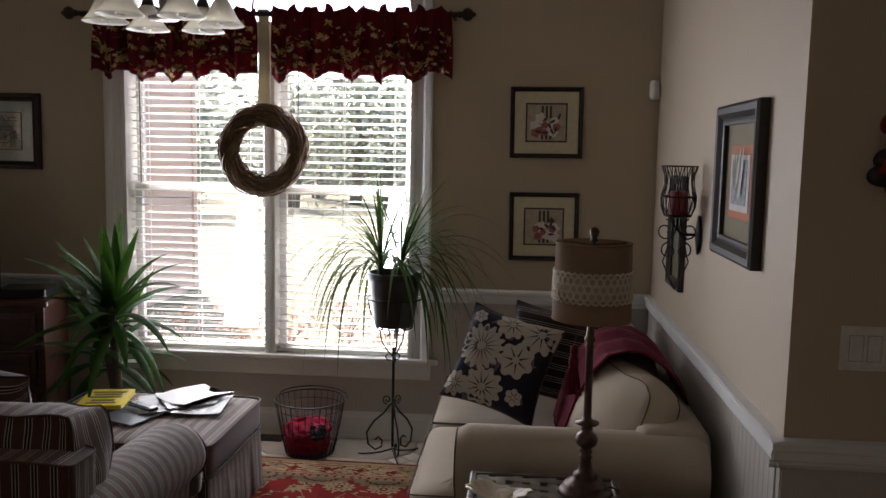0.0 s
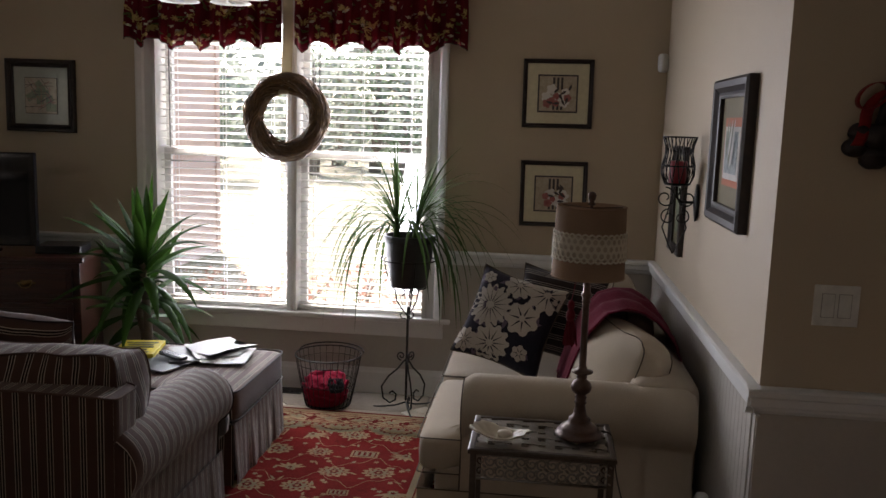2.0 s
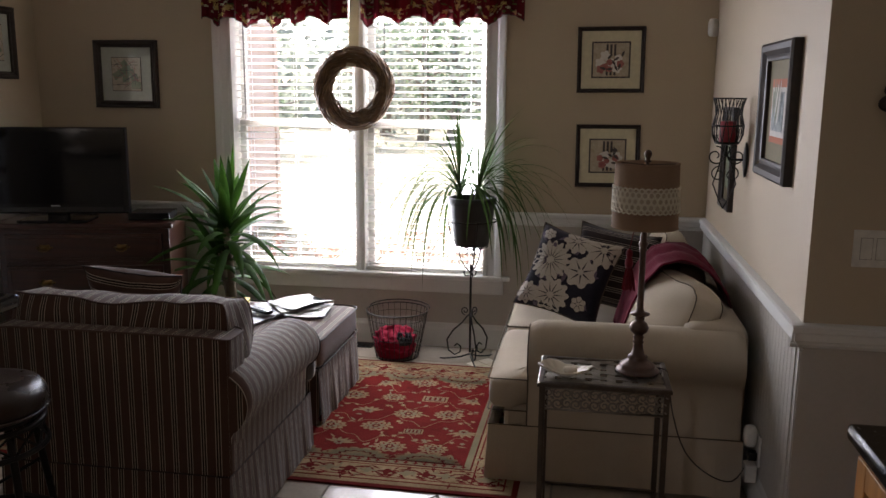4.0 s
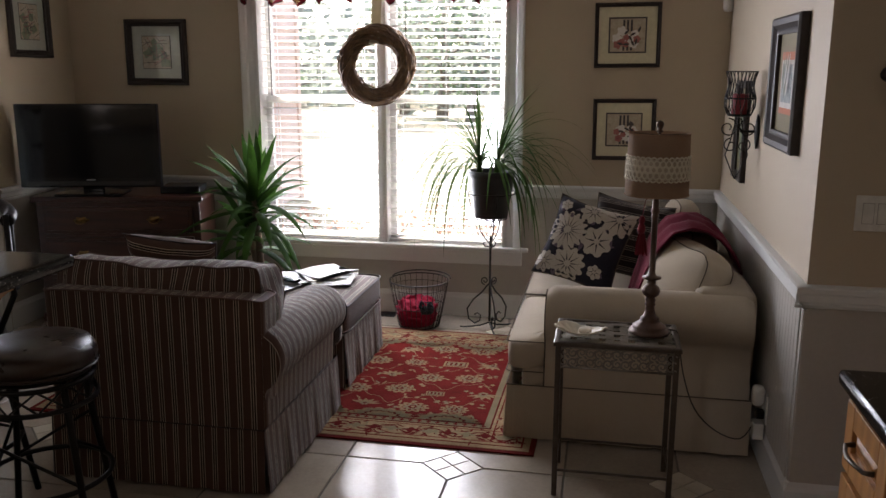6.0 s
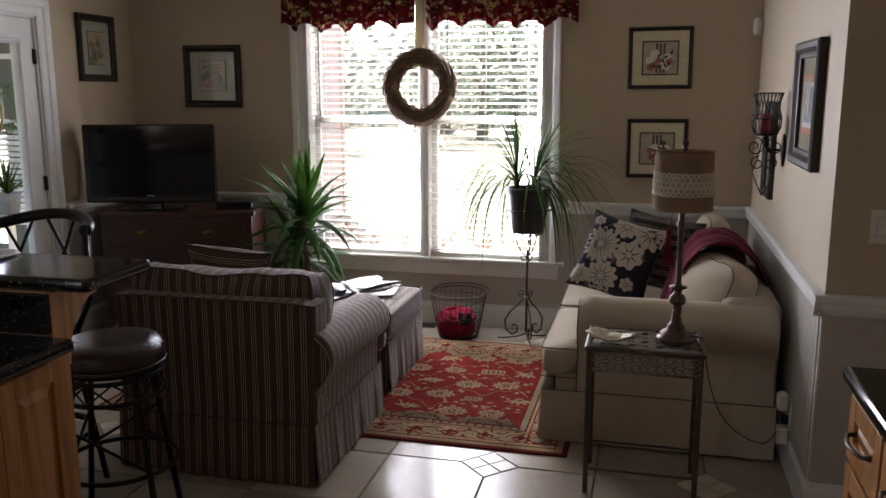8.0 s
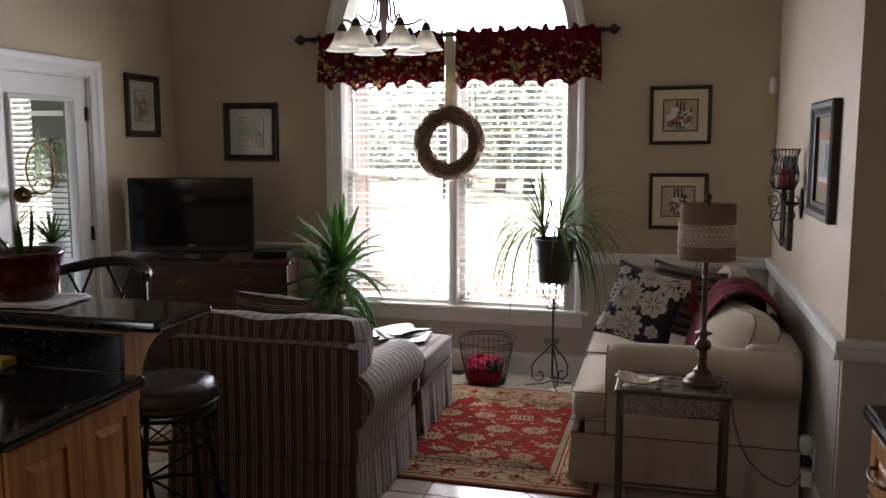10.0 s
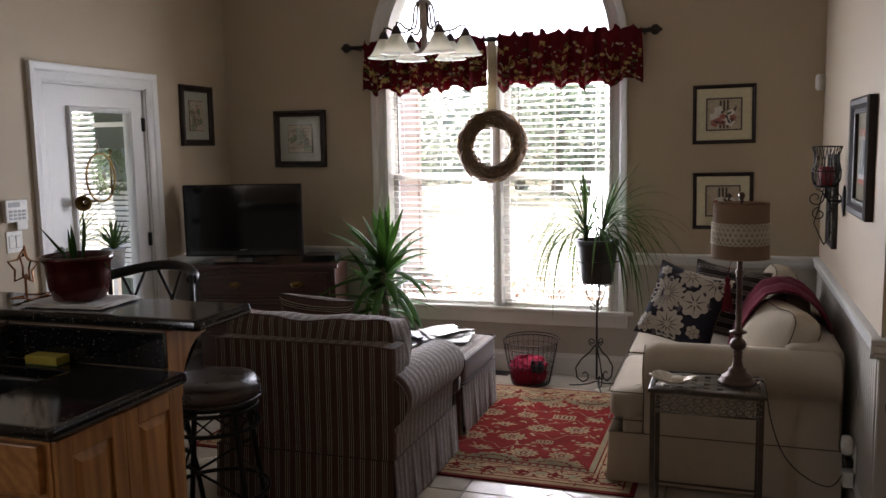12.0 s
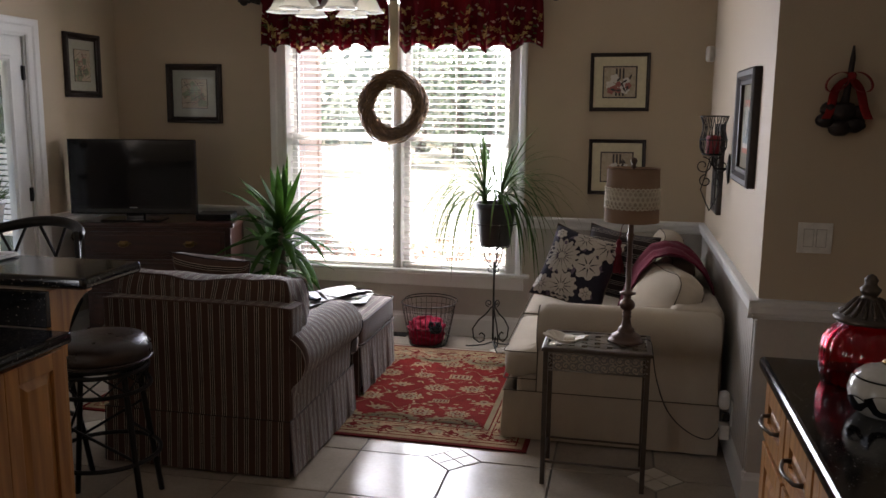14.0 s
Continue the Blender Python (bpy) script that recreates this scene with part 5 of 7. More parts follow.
bm = cushion(bmesh.new(), -1.62, 3.26, 0.375, 0.92, 0.80, 0.15, 0.3, 0.16, 56, 16, 0, 0.08)
for v in bm.verts:
    if v.co.y < CY1 and v.co.x > CX1 - 0.15:
        v.co.x = CX1 - 0.15
    if v.co.y < CY1 and v.co.x < CX0 + 0.15:
        v.co.x = CX0 + 0.15
put("seat_cushion", bm, STRIPE, ch, smooth=True)
bm = skirt(bmesh.new(), [(CX1 + 0.004, CY0 - 0.006), (CX1 + 0.008, CY1 + 0.02), (CX0 - 0.008, CY1 + 0.02), (CX0 - 0.004, CY0 - 0.006), (CX1 + 0.004, CY0 - 0.006)], 0.012, 0.265, 0.014, 0.0025)
put("skirt", bm, STRIPE, ch)
bm = tube(bmesh.new(), [(CX1 + 0.004, CY0 - 0.005, 0.264), (CX1 + 0.008, CY1 + 0.02, 0.264), (CX0 - 0.008, CY1 + 0.02, 0.264), (CX0 - 0.004, CY0 - 0.005, 0.264)], 0.003, 6, True)
put("skirt_piping", bm, STRIPE_DK, ch)
pillow("throw_pillow", "small brown striped pillow lying in the armchair", (-1.78, 3.20, 0.735), (0.4, 0.05, -0.04), (-0.02, -0.18, 0.30), 0.40, 0.36, 0.14, STRIPE, 1)

ot = thing("ottoman", "brown pinstriped upholstered ottoman with a pleated skirt", "ottoman", -1.62, 4.1, 0)
OX0, OX1, OY0, OY1 = -2.05, -1.205, 3.76, 4.44
put("base", uv_box(boxm(OX0 + 0.02, OX1 - 0.02, OY0 + 0.02, OY1 - 0.02, 0.02, 0.30, 0.02), lambda nn: 1 if abs(nn.x) > 0.7 else 0), STRIPE, ot)
bm = cushion(bmesh.new(), -1.627, 4.10, 0.365, OX1 - OX0 + 0.02, OY1 - OY0 + 0.02, 0.15, 0.22, 0.12, 64, 18, 0, 0.09)
cu = put("cushion", bm, STRIPE, ot, smooth=True)
for z in (0.302, 0.432):
    a, b = (OX1 - OX0) / 2 + 0.012, (OY1 - OY0) / 2 + 0.012
    pts = [(-1.627 + a * se(i / 60 * math.tau, 0.12)[0], 4.10 + b * se(i / 60 * math.tau, 0.12)[1], z) for i in range(60)]
    put("piping", tube(bmesh.new(), pts, 0.0045, 6, True), STRIPE_DK, cu)
bm = skirt(bmesh.new(), [(OX1, OY0), (OX1, OY1), (OX0, OY1), (OX0, OY0), (OX1, OY0)], 0.012, 0.285, 0.012, 0.005)
put("skirt", bm, STRIPE, ot)

# things on the ottoman
PAPER = simple("white_paper", (0.74, 0.74, 0.73), (0.80, 0.80, 0.79), 5, 0.7, 100, 0.05)
YEL = plain("yellow_cover", (0.62, 0.50, 0.03), 0.35)
DKP = plain("dark_cover", (0.04, 0.04, 0.045), 0.3)
OTZ = 0.453


def flat_item(name, label, cat, x, y, rz, w, h, t, matl, z=OTZ, curl=0.0):
    o_ = thing(name, label, cat, x, y, z, rz)
    bm = sheet(bmesh.new(), lambda u, v: ((u - 0.5) * w, (v - 0.5) * h, t + curl * (2 * u - 1) ** 2 + curl * 0.5 * math.sin(v * 4)), 8, 8)
    sheet(bm, lambda u, v: ((u - 0.5) * w, (0.5 - v) * h, curl * (2 * u - 1) ** 2 + curl * 0.5 * math.sin((1 - v) * 4)), 8, 8)
    bmesh.ops.remove_doubles(bm, verts=bm.verts, dist=1e-5)
    bm2 = box(bm, -w / 2 + 0.002, w / 2 - 0.002, -h / 2 + 0.002, h / 2 - 0.002, 0.0005, t - 0.0005)
    part("cover", bm2, matl, o_)
    return o_


bk = flat_item("book", "yellow paperback book with dark printed bars", "book", -1.86, 4.22, 12, 0.20, 0.26, 0.02, YEL)
for k, (w_, y_) in enumerate(((0.15, 0.08), (0.12, 0.04), (0.14, 0.0), (0.10, -0.05), (0.13, -0.09))):
    part("printed_bar", boxm(-w_ / 2, w_ / 2, y_ - 0.011, y_ + 0.011, 0.02, 0.0212), DKP, bk)
flat_item("magazine", "dark glossy magazine lying on the ottoman", "magazine", -1.64, 4.06, -20, 0.21, 0.27, 0.006, DKP)
flat_item("magazine", "grey glossy magazine under loose papers", "magazine", -1.58, 4.20, 25, 0.21, 0.27, 0.005, GREYP, OTZ + 0.008)
flat_item("paper", "white letter paper lying on the ottoman", "paper", -1.50, 4.26, 35, 0.216, 0.28, 0.001, PAPER, OTZ + 0.016, 0.006)
flat_item("paper", "loose white sheet of paper on the ottoman", "paper", -1.40, 4.22, 8, 0.216, 0.28, 0.001, PAPER, OTZ + 0.004, 0.008)
flat_item("paper", "crumpled white sheet of paper on the ottoman", "paper", -1.46, 4.28, -30, 0.216, 0.28, 0.001, PAPER, OTZ + 0.026, 0.012)
rm = thing("remote_control", "black plastic remote control on the ottoman", "remote", -1.63, 4.10, OTZ + 0.016, 60)
part("case", boxm(-0.022, 0.022, -0.085, 0.085, 0, 0.018, 0.006), BLACK, rm)
for i in range(3):
    for j in range(6):
        part("button", boxm(-0.016 + i * 0.012, -0.009 + i * 0.012, -0.06 + j * 0.022, -0.05 + j * 0.022, 0.017, 0.0195, 0.001), GREYP, rm)

# ---- metal side table ----
TX0, TX1, TY0, TY1, TZ = -0.118, 0.325, 2.882, 3.182, 0.612
tb_ = thing("side_table", "pewter metal side table with a woven strap top", "table", 0.103, 3.03, 0)
for x in (TX0 + 0.011, TX1 - 0.011):
    for y in (TY0 + 0.011, TY1 - 0.011):
        bm = boxm(x - 0.010, x + 0.010, y - 0.010, y + 0.010, 0.0, TZ - 0.004, 0.002)
        put("leg", bm, PEWTER, tb_)
bm = moulding(bmesh.new(), [(TX0, TY0), (TX0, TY1), (TX1, TY1), (TX1, TY0)], [(0.006, -0.012), (0.006, 0.0), (0.002, 0.004), (-0.012, 0.004), (-0.016, 0.0), (-0.016, -0.012)], True)
bm.transform(Matrix(((1, 0, 0, 0), (0, 0, 1, 0), (0, -1, 0, TZ), (0, 0, 0, 1))))
bmesh.ops.recalc_face_normals(bm, faces=bm.faces)
put("top_rim", bm, PEWTER, tb_)
nx, ny = 8, 5
dx, dy = (TX1 - TX0 - 0.02) / nx, (TY1 - TY0 - 0.02) / ny
for j in range(ny):
    y = TY0 + 0.01 + (j + 0.5) * dy
    bm = bmesh.new()
    sheet(bm, lambda u, v: (TX0 + 0.01 + u * (TX1 - TX0 - 0.02), y + (v - 0.5) * dy * 0.58, TZ + 0.0015 * math.cos(u * nx * math.pi) * (-1) ** j), nx * 4, 1)
    thicken(bm, 0.0015)
    put("strap", bm, STRAP, tb_)
for i in range(nx):
    x = TX0 + 0.01 + (i + 0.5) * dx
    bm = bmesh.new()
    sheet(bm, lambda u, v: (x + (v - 0.5) * dx * 0.56, TY0 + 0.01 + u * (TY1 - TY0 - 0.02), TZ - 0.0005 - 0.0015 * math.cos(u * ny * math.pi) * (-1) ** i), ny * 4, 1)
    thicken(bm, 0.0015)
    put("strap", bm, STRAP, tb_)
rnd = random.Random(31)
for M, L in ((pose(TX0, TY0 + 0.006, 0), TX1 - TX0), (pose(TX0, TY1 - 0.006, 0), TX1 - TX0), (pose(TX0 + 0.006, TY0, 0, 0, 0, 90), TY1 - TY0), (pose(TX1 - 0.006, TY0, 0, 0, 0, 90), TY1 - TY0)):
    bm = bmesh.new()
    for z in (0.518, 0.596):
        tube(bm, [(0.01, 0, z), (L - 0.01, 0, z)], 0.0045, 6)
    k = int(L / 0.033)
    for i in range(k):
        x = 0.024 + (i + 0.3) * (L - 0.03) / k
        s = (-1) ** i
        for dz in (-0.017, 0.019):
            t_ = s if dz < 0 else -s
            tube(bm, [(a, 0.002 * math.sin(i + a * 60), b) for a, b in spiral(x, 0.557 + dz, 0.019, 0.004, 1.57 * t_, 1.3 * t_, 14)], [0.0034] * 9 + [0.0026] * 6, 5)
        for dx_, dz in ((0.015, -0.026), (0.013, 0.004), (0.017, 0.028)):
            bmesh.ops.create_icosphere(bm, subdivisions=1, radius=0.0062, matrix=pose(x + dx_, -0.003, 0.557 + dz * s, 0, 40 * s, 0) @ Matrix.Diagonal((1.6, 0.5, 0.8, 1)))
    put("scroll_apron", to(bm, M), STRAP, tb_, "scrolled leaf fretwork", True)
for a, b in (((TX0 + 0.011, TY0 + 0.011), (TX1 - 0.011, TY0 + 0.011)), ((TX0 + 0.011, TY1 - 0.011), (TX1 - 0.011, TY1 - 0.011)), ((TX0 + 0.011, TY0 + 0.011), (TX0 + 0.011, TY1 - 0.011)), ((TX1 - 0.011, TY0 + 0.011), (TX1 - 0.011, TY1 - 0.011))):
    put("stretcher", tube(bmesh.new(), [(*a, 0.105), (*b, 0.105)], 0.0055, 6), PEWTER, tb_)

# ---- table lamp ----
LX, LY, LZ = 0.222, 3.06, 0.616
lamp = thing("table_lamp", "bronze candlestick table lamp with a beige drum shade", "lamp", LX, LY, LZ)
BRONZE = simple("brown_bronze", (0.055, 0.030, 0.022), (0.12, 0.07, 0.05), 18, 0.4, 160, 0.15, metal=0.5)
prof = [(0.02, 0), (0.074, 0.0), (0.077, 0.006), (0.072, 0.014), (0.062, 0.018), (0.064, 0.026), (0.055, 0.034), (0.040, 0.042), (0.034, 0.052), (0.036, 0.058), (0.024, 0.066), (0.019, 0.085), (0.016, 0.105), (0.021, 0.112), (0.016, 0.118), (0.020, 0.130), (0.015, 0.137), (0.030, 0.150), (0.034, 0.165), (0.028, 0.180), (0.014, 0.190), (0.018, 0.197), (0.014, 0.203), (0.034, 0.212), (0.035, 0.217), (0.016, 0.222), (0.012, 0.235), (0.011, 0.44), (0.015, 0.446), (0.011, 0.452), (0.018, 0.466), (0.012, 0.476), (0.011, 0.54), (0.016, 0.548), (0.016, 0.60), (0.005, 0.61), (0.005, 0.76)]
put("base", lathe(bmesh.new(), [(r, LZ + z) for r, z in prof], 28, LX, LY), BRONZE, lamp, smooth=True)
SHADE = cloth("beige_linen_shade", (0.31, 0.205, 0.135), (0.38, 0.26, 0.175), 0.42)
LACE = cloth("cream_crochet_lace", (0.66, 0.60, 0.49), (0.76, 0.70, 0.58), 0.2)
bm = lathe(bmesh.new(), [(0.114, 1.142), (0.1085, 1.365), (0.1068, 1.365), (0.1123, 1.142), (0.114, 1.142)], 48, LX, LY, False)
sh = put("shade", bm, SHADE, lamp, "beige linen drum shade", True)
for z, r in ((1.143, 0.1145), (1.364, 0.109)):
    put("shade_rim", tube(bmesh.new(), [(LX + r * math.cos(i / 48 * math.tau), LY + r * math.sin(i / 48 * math.tau), z) for i in range(48)], 0.0022, 6, True), SHADE, sh)
put("lace_backing", lathe(bmesh.new(), [(0.1128, 1.206), (0.1138, 1.206), (0.1121, 1.280), (0.1111, 1.280), (0.1128, 1.206)], 48, LX, LY, False), cloth("lace_lining", (0.47, 0.40, 0.31), (0.55, 0.48, 0.38), 0.2), sh, smooth=True)
bm = bmesh.new()
rl_ = lambda z: 0.114 - (z - 1.142) / 0.223 * 0.0055 + 0.0016
nseg = 34
for i in range(nseg):
    for j, z in enumerate((1.222, 1.243, 1.264)):
        a = (i + 0.5 * (j % 2)) / nseg * math.tau
        ring = []
        for k in range(10):
            t = k / 10 * math.tau
            aa, zz = a + 0.105 * math.cos(t) * 0.8, z + 0.011 * math.sin(t)
            ring.append((LX + rl_(zz) * math.cos(aa), LY + rl_(zz) * math.sin(aa), zz))
        tube(bm, ring, 0.0030, 4, True)
    for z, s in ((1.207, -1), (1.279, 1)):
        a = (i + 0.5) / nseg * math.tau
        tube(bm, [(LX + rl_(z) * math.cos(a + d * 0.09), LY + rl_(z) * math.sin(a + d * 0.09), z + s * 0.007 * (1 - d * d)) for d in (-1, -0.5, 0, 0.5, 1)], 0.0034, 4)
put("lace_band", bm, LACE, sh, "cream crochet lace band", True)
put("finial", lathe(bmesh.new(), [(0.006, 1.366), (0.013, 1.37), (0.007, 1.378), (0.012, 1.388), (0.014, 1.398), (0.010, 1.406), (0.002, 1.410)], 16, LX, LY), BRONZE, lamp, smooth=True)
bm = bmesh.new()
for k in range(3):
    a = k / 3 * math.tau + 0.4
    tube(bm, [(LX, LY, 1.358), (LX + 0.107 * math.cos(a), LY + 0.107 * math.sin(a), 1.360)], 0.0018, 5)
put("shade_spider", bm, BRONZE, lamp)
put("bulb", lathe(bmesh.new(), [(0.012, 1.225), (0.014, 1.24), (0.028, 1.275), (0.030, 1.295), (0.02, 1.318), (0.004, 1.325)], 18, LX, LY), plain("frosted_bulb", (0.75, 0.74, 0.7), 0.3), lamp, smooth=True)
pts = [(LX + 0.05, LY + 0.04, 0.617), (LX + 0.09, LY + 0.03, 0.622), (LX + 0.112, LY + 0.02, 0.60), (0.36, 3.10, 0.45), (0.42, 3.16, 0.28), (0.52, 3.24, 0.16), (0.62, 3.28, 0.12), (0.672, 3.285, 0.20)]
sm = []
for i in range(len(pts) - 1):
    p0, p1, p2, p3 = (Vector(pts[max(0, i - 1)]), Vector(pts[i]), Vector(pts[i + 1]), Vector(pts[min(len(pts) - 1, i + 2)]))
    for t in (0, 0.25, 0.5, 0.75):
        sm.append(0.5 * (2 * p1 + (p2 - p0) * t + (2 * p0 - 5 * p1 + 4 * p2 - p3) * t * t + (3 * p1 - p0 - 3 * p2 + p3) * t ** 3))
put("cord", tube(bmesh.new(), sm, 0.0028, 6), plain("brown_cord", (0.03, 0.02, 0.015), 0.5), lamp, "thin brown power cord")
TASS = fabric("burgundy_tassel_yarn", (0.10, 0.008, 0.014), (0.18, 0.018, 0.028), 300, 0.9, 0.4)
TSX, TSY = LX - 0.047, LY - 0.01
ta = thing("tassel", "burgundy yarn tassel hanging from the lamp", "tassel", TSX, TSY, 0.92)
put("loop", tube(bmesh.new(), [(LX - 0.012, LY, 1.155), (TSX + 0.01, TSY, 1.12), (TSX, TSY, 1.06)], 0.0015, 5), TASS, ta)
put("head", lathe(bmesh.new(), [(0.003, 1.065), (0.010, 1.058), (0.012, 1.045), (0.008, 1.033), (0.013, 1.026), (0.015, 1.012), (0.012, 0.998)], 14, TSX, TSY), TASS, ta, smooth=True)
bm = bmesh.new()
for k in range(46):
    a, r = random.uniform(0, 6.28), random.uniform(0.3, 1)
    tube(bm, [(TSX + 0.010 * r * math.cos(a), TSY + 0.010 * r * math.sin(a), 1.0), (TSX + 0.021 * r * math.cos(a), TSY + 0.021 * r * math.sin(a), 0.96), (TSX + 0.026 * r * math.cos(a + 0.1), TSY + 0.026 * r * math.sin(a + 0.1), 0.915 + random.uniform(0, 0.012))], 0.0026, 4)
put("yarn", bm, TASS, ta)

# shell dish
SHELL = simple("cream_shell", (0.62, 0.54, 0.42), (0.76, 0.70, 0.58), 16, 0.35, 80, 0.15)
sd_ = thing("shell_dish", "cream scallop shell dish on the side table", "dish", -0.045, 2.965, 0.617, -14)
def shell(u, v):
    a = u * math.tau
    rib = 1 + 0.05 * math.cos(a * 14) * v
    x, y = 0.098 * v * rib * math.cos(a) * (1 + 0.15 * math.cos(a)), 0.055 * v * rib * math.sin(a)
    return (x, y, 0.006 + 0.030 * v ** 2.2 * (0.6 + 0.5 * abs(math.cos(a))) + 0.006 * math.cos(a * 3) * v)


bm = sheet(bmesh.new(), lambda u, v: shell(u, max(0.02, v)), 84, 8, True)
thicken(bm, 0.004)
part("bowl", bm, SHELL, sd_, smooth=True)
bm = cushion(bmesh.new(), 0.03, 0.008, 0.020, 0.05, 0.036, 0.028, 0.8, 0.9, 20, 12)
part("small_shell", bm, SHELL, sd_, smooth=True)

# ---- chandelier ----
CHX, CHY, CHB = -1.545, 4.20, 2.145
UP = 0.05      # how far the whole fitting hangs above its drawn heights
chn = thing("chandelier", "dark bronze chandelier with frosted bell glass shades", "chandelier", CHX, CHY, CHB, group="")
DKB = simple("dark_bronze", (0.03, 0.02, 0.016), (0.07, 0.05, 0.04), 16, 0.4, 120, 0.1, metal=0.7)
# bronze of column and rod, paled to carry the glare of the window
GLARE_BRZ = simple("glare_paled_bronze", (0.32, 0.27, 0.235), (0.48, 0.42, 0.37), 14, 0.4, 120, 0.1, metal=0.6)
ALAB = cloth("frosted_alabaster_glass", (0.70, 0.67, 0.58), (0.84, 0.81, 0.73), 0.6, 0.25)
prof = [(0.004, 2.105), (0.062, 2.112), (0.066, 2.122), (0.03, 2.135), (0.018, 2.160), (0.022, 2.190), (0.016, 2.210), (0.024, 2.300), (0.030, 2.380), (0.046, 2.395), (0.048, 2.410), (0.028, 2.422), (0.034, 2.470), (0.048, 2.550), (0.05, 2.580), (0.02, 2.610), (0.012, 2.6), (0.012, 2.670)]
put("column", lathe(bmesh.new(), [(r, z + UP) for r, z in prof], 20, CHX, CHY), GLARE_BRZ, chn, "bronze column paled for the window glare", True)
put("hanging_rod", tube(bmesh.new(), [(CHX, CHY, 2.660 + UP), (CHX, CHY, H - 0.03)], 0.008), GLARE_BRZ, chn)
put("canopy", lathe(bmesh.new(), [(0.01, H - 0.05), (0.05, H - 0.035), (0.065, H - 0.004), (0.065, H)], 20, CHX, CHY), DKB, chn, smooth=True)
for k in range(6):
    a = k / 6 * math.tau + 0.17
    c_, s_ = math.cos(a), math.sin(a)
    pr = [(0.035, 2.405), (0.052, 2.385), (0.060, 2.345), (0.064, 2.295), (0.082, 2.252), (0.125, 2.238), (0.175, 2.246), (0.215, 2.268), (0.238, 2.268), (0.245, 2.244)]
    arm = put("arm", tube(bmesh.new(), [(CHX + r * c_, CHY + r * s_, z + UP) for r, z in pr], 0.006, 7), DKB, chn, smooth=True)
    sx_, sy_ = CHX + 0.245 * c_, CHY + 0.245 * s_
    put("socket", lathe(bmesh.new(), [(r, z + UP) for r, z in [(0.006, 2.252), (0.016, 2.244), (0.026, 2.222), (0.029, 2.204), (0.024, 2.198)]], 16, sx_, sy_), DKB, arm, smooth=True)
    bell = [(0.026, 2.205), (0.036, 2.193), (0.049, 2.168), (0.060, 2.145), (0.072, 2.124), (0.087, 2.106), (0.098, 2.097), (0.096, 2.095), (0.084, 2.104), (0.069, 2.123), (0.057, 2.144), (0.046, 2.167), (0.033, 2.192), (0.022, 2.201)]
    put("glass_shade", lathe(bmesh.new(), [(r, z + UP) for r, z in bell], 28, sx_, sy_, False), ALAB, arm, "frosted alabaster bell shade", True)
    bm = bmesh.new()
    tube(bm, [(sx_ + 0.019 * math.cos(i * 0.6), sy_ + 0.019 * math.sin(i * 0.6), 2.095 + UP + i * 0.0022) for i in range(36)], 0.0052, 5)
    put("spiral_bulb", bm, plain("white_bulb_glass", (0.8, 0.8, 0.78), 0.25), arm, smooth=True)

# ---- plants ----
def leaf_mat(name, a, b, trans=0.3):
    m = cloth(name, a, b, trans, 0.6)
    m.node_tree.nodes["Principled BSDF"].inputs["Specular IOR Level"].default_value = 0.12
    return m


LEAF1 = leaf_mat("yucca_leaf", (0.012, 0.036, 0.006), (0.034, 0.085, 0.010), 0.30)
LEAF2 = leaf_mat("ponytail_leaf", (0.025, 0.060, 0.015), (0.065, 0.115, 0.03), 0.2)
BARK = simple("cane_bark", (0.10, 0.075, 0.05), (0.19, 0.15, 0.10), 14, 0.85, 90, 0.5)
SOIL = simple("potting_soil", (0.018, 0.012, 0.009), (0.04, 0.028, 0.02), 30, 0.95, 200, 0.6)
BLACKPOT = simple("black_resin_pot", (0.006, 0.006, 0.007), (0.016, 0.015, 0.015), 9, 0.45, 100, 0.1)


def blade(bm, base, az, el, L, w, droop, n=7, fold=0.25):
    """A strap leaf that rises at el and bends down under its weight."""
    p = Vector(base)
    d = Vector((math.cos(az) * math.cos(el), math.sin(az) * math.cos(el), math.sin(el)))
    side = Vector((-math.sin(az), math.cos(az), 0))
    rows = []
    for i in range(n + 1):
        t = i / n
        ww = w * (0.45 + 1.9 * t * (1 - t) ** 0.8 if t < 0.4 else max(0.0, 1.0 - ((t - 0.4) / 0.6) ** 1.7))
        up = side.cross(d).normalized()
        rows.append([bm.verts.new(p - side * ww / 2 - up * -fold * ww), bm.verts.new(p), bm.verts.new(p + side * ww / 2 + up * fold * ww)])
        p = p + d * (L / n)
        d = (d + Vector((0, 0, -droop / n))).normalized()
    for A, B in zip(rows, rows[1:]):
        bm.faces.new((A[0], A[1], B[1], B[0]))
        bm.faces.new((A[1], A[2], B[2], B[1]))


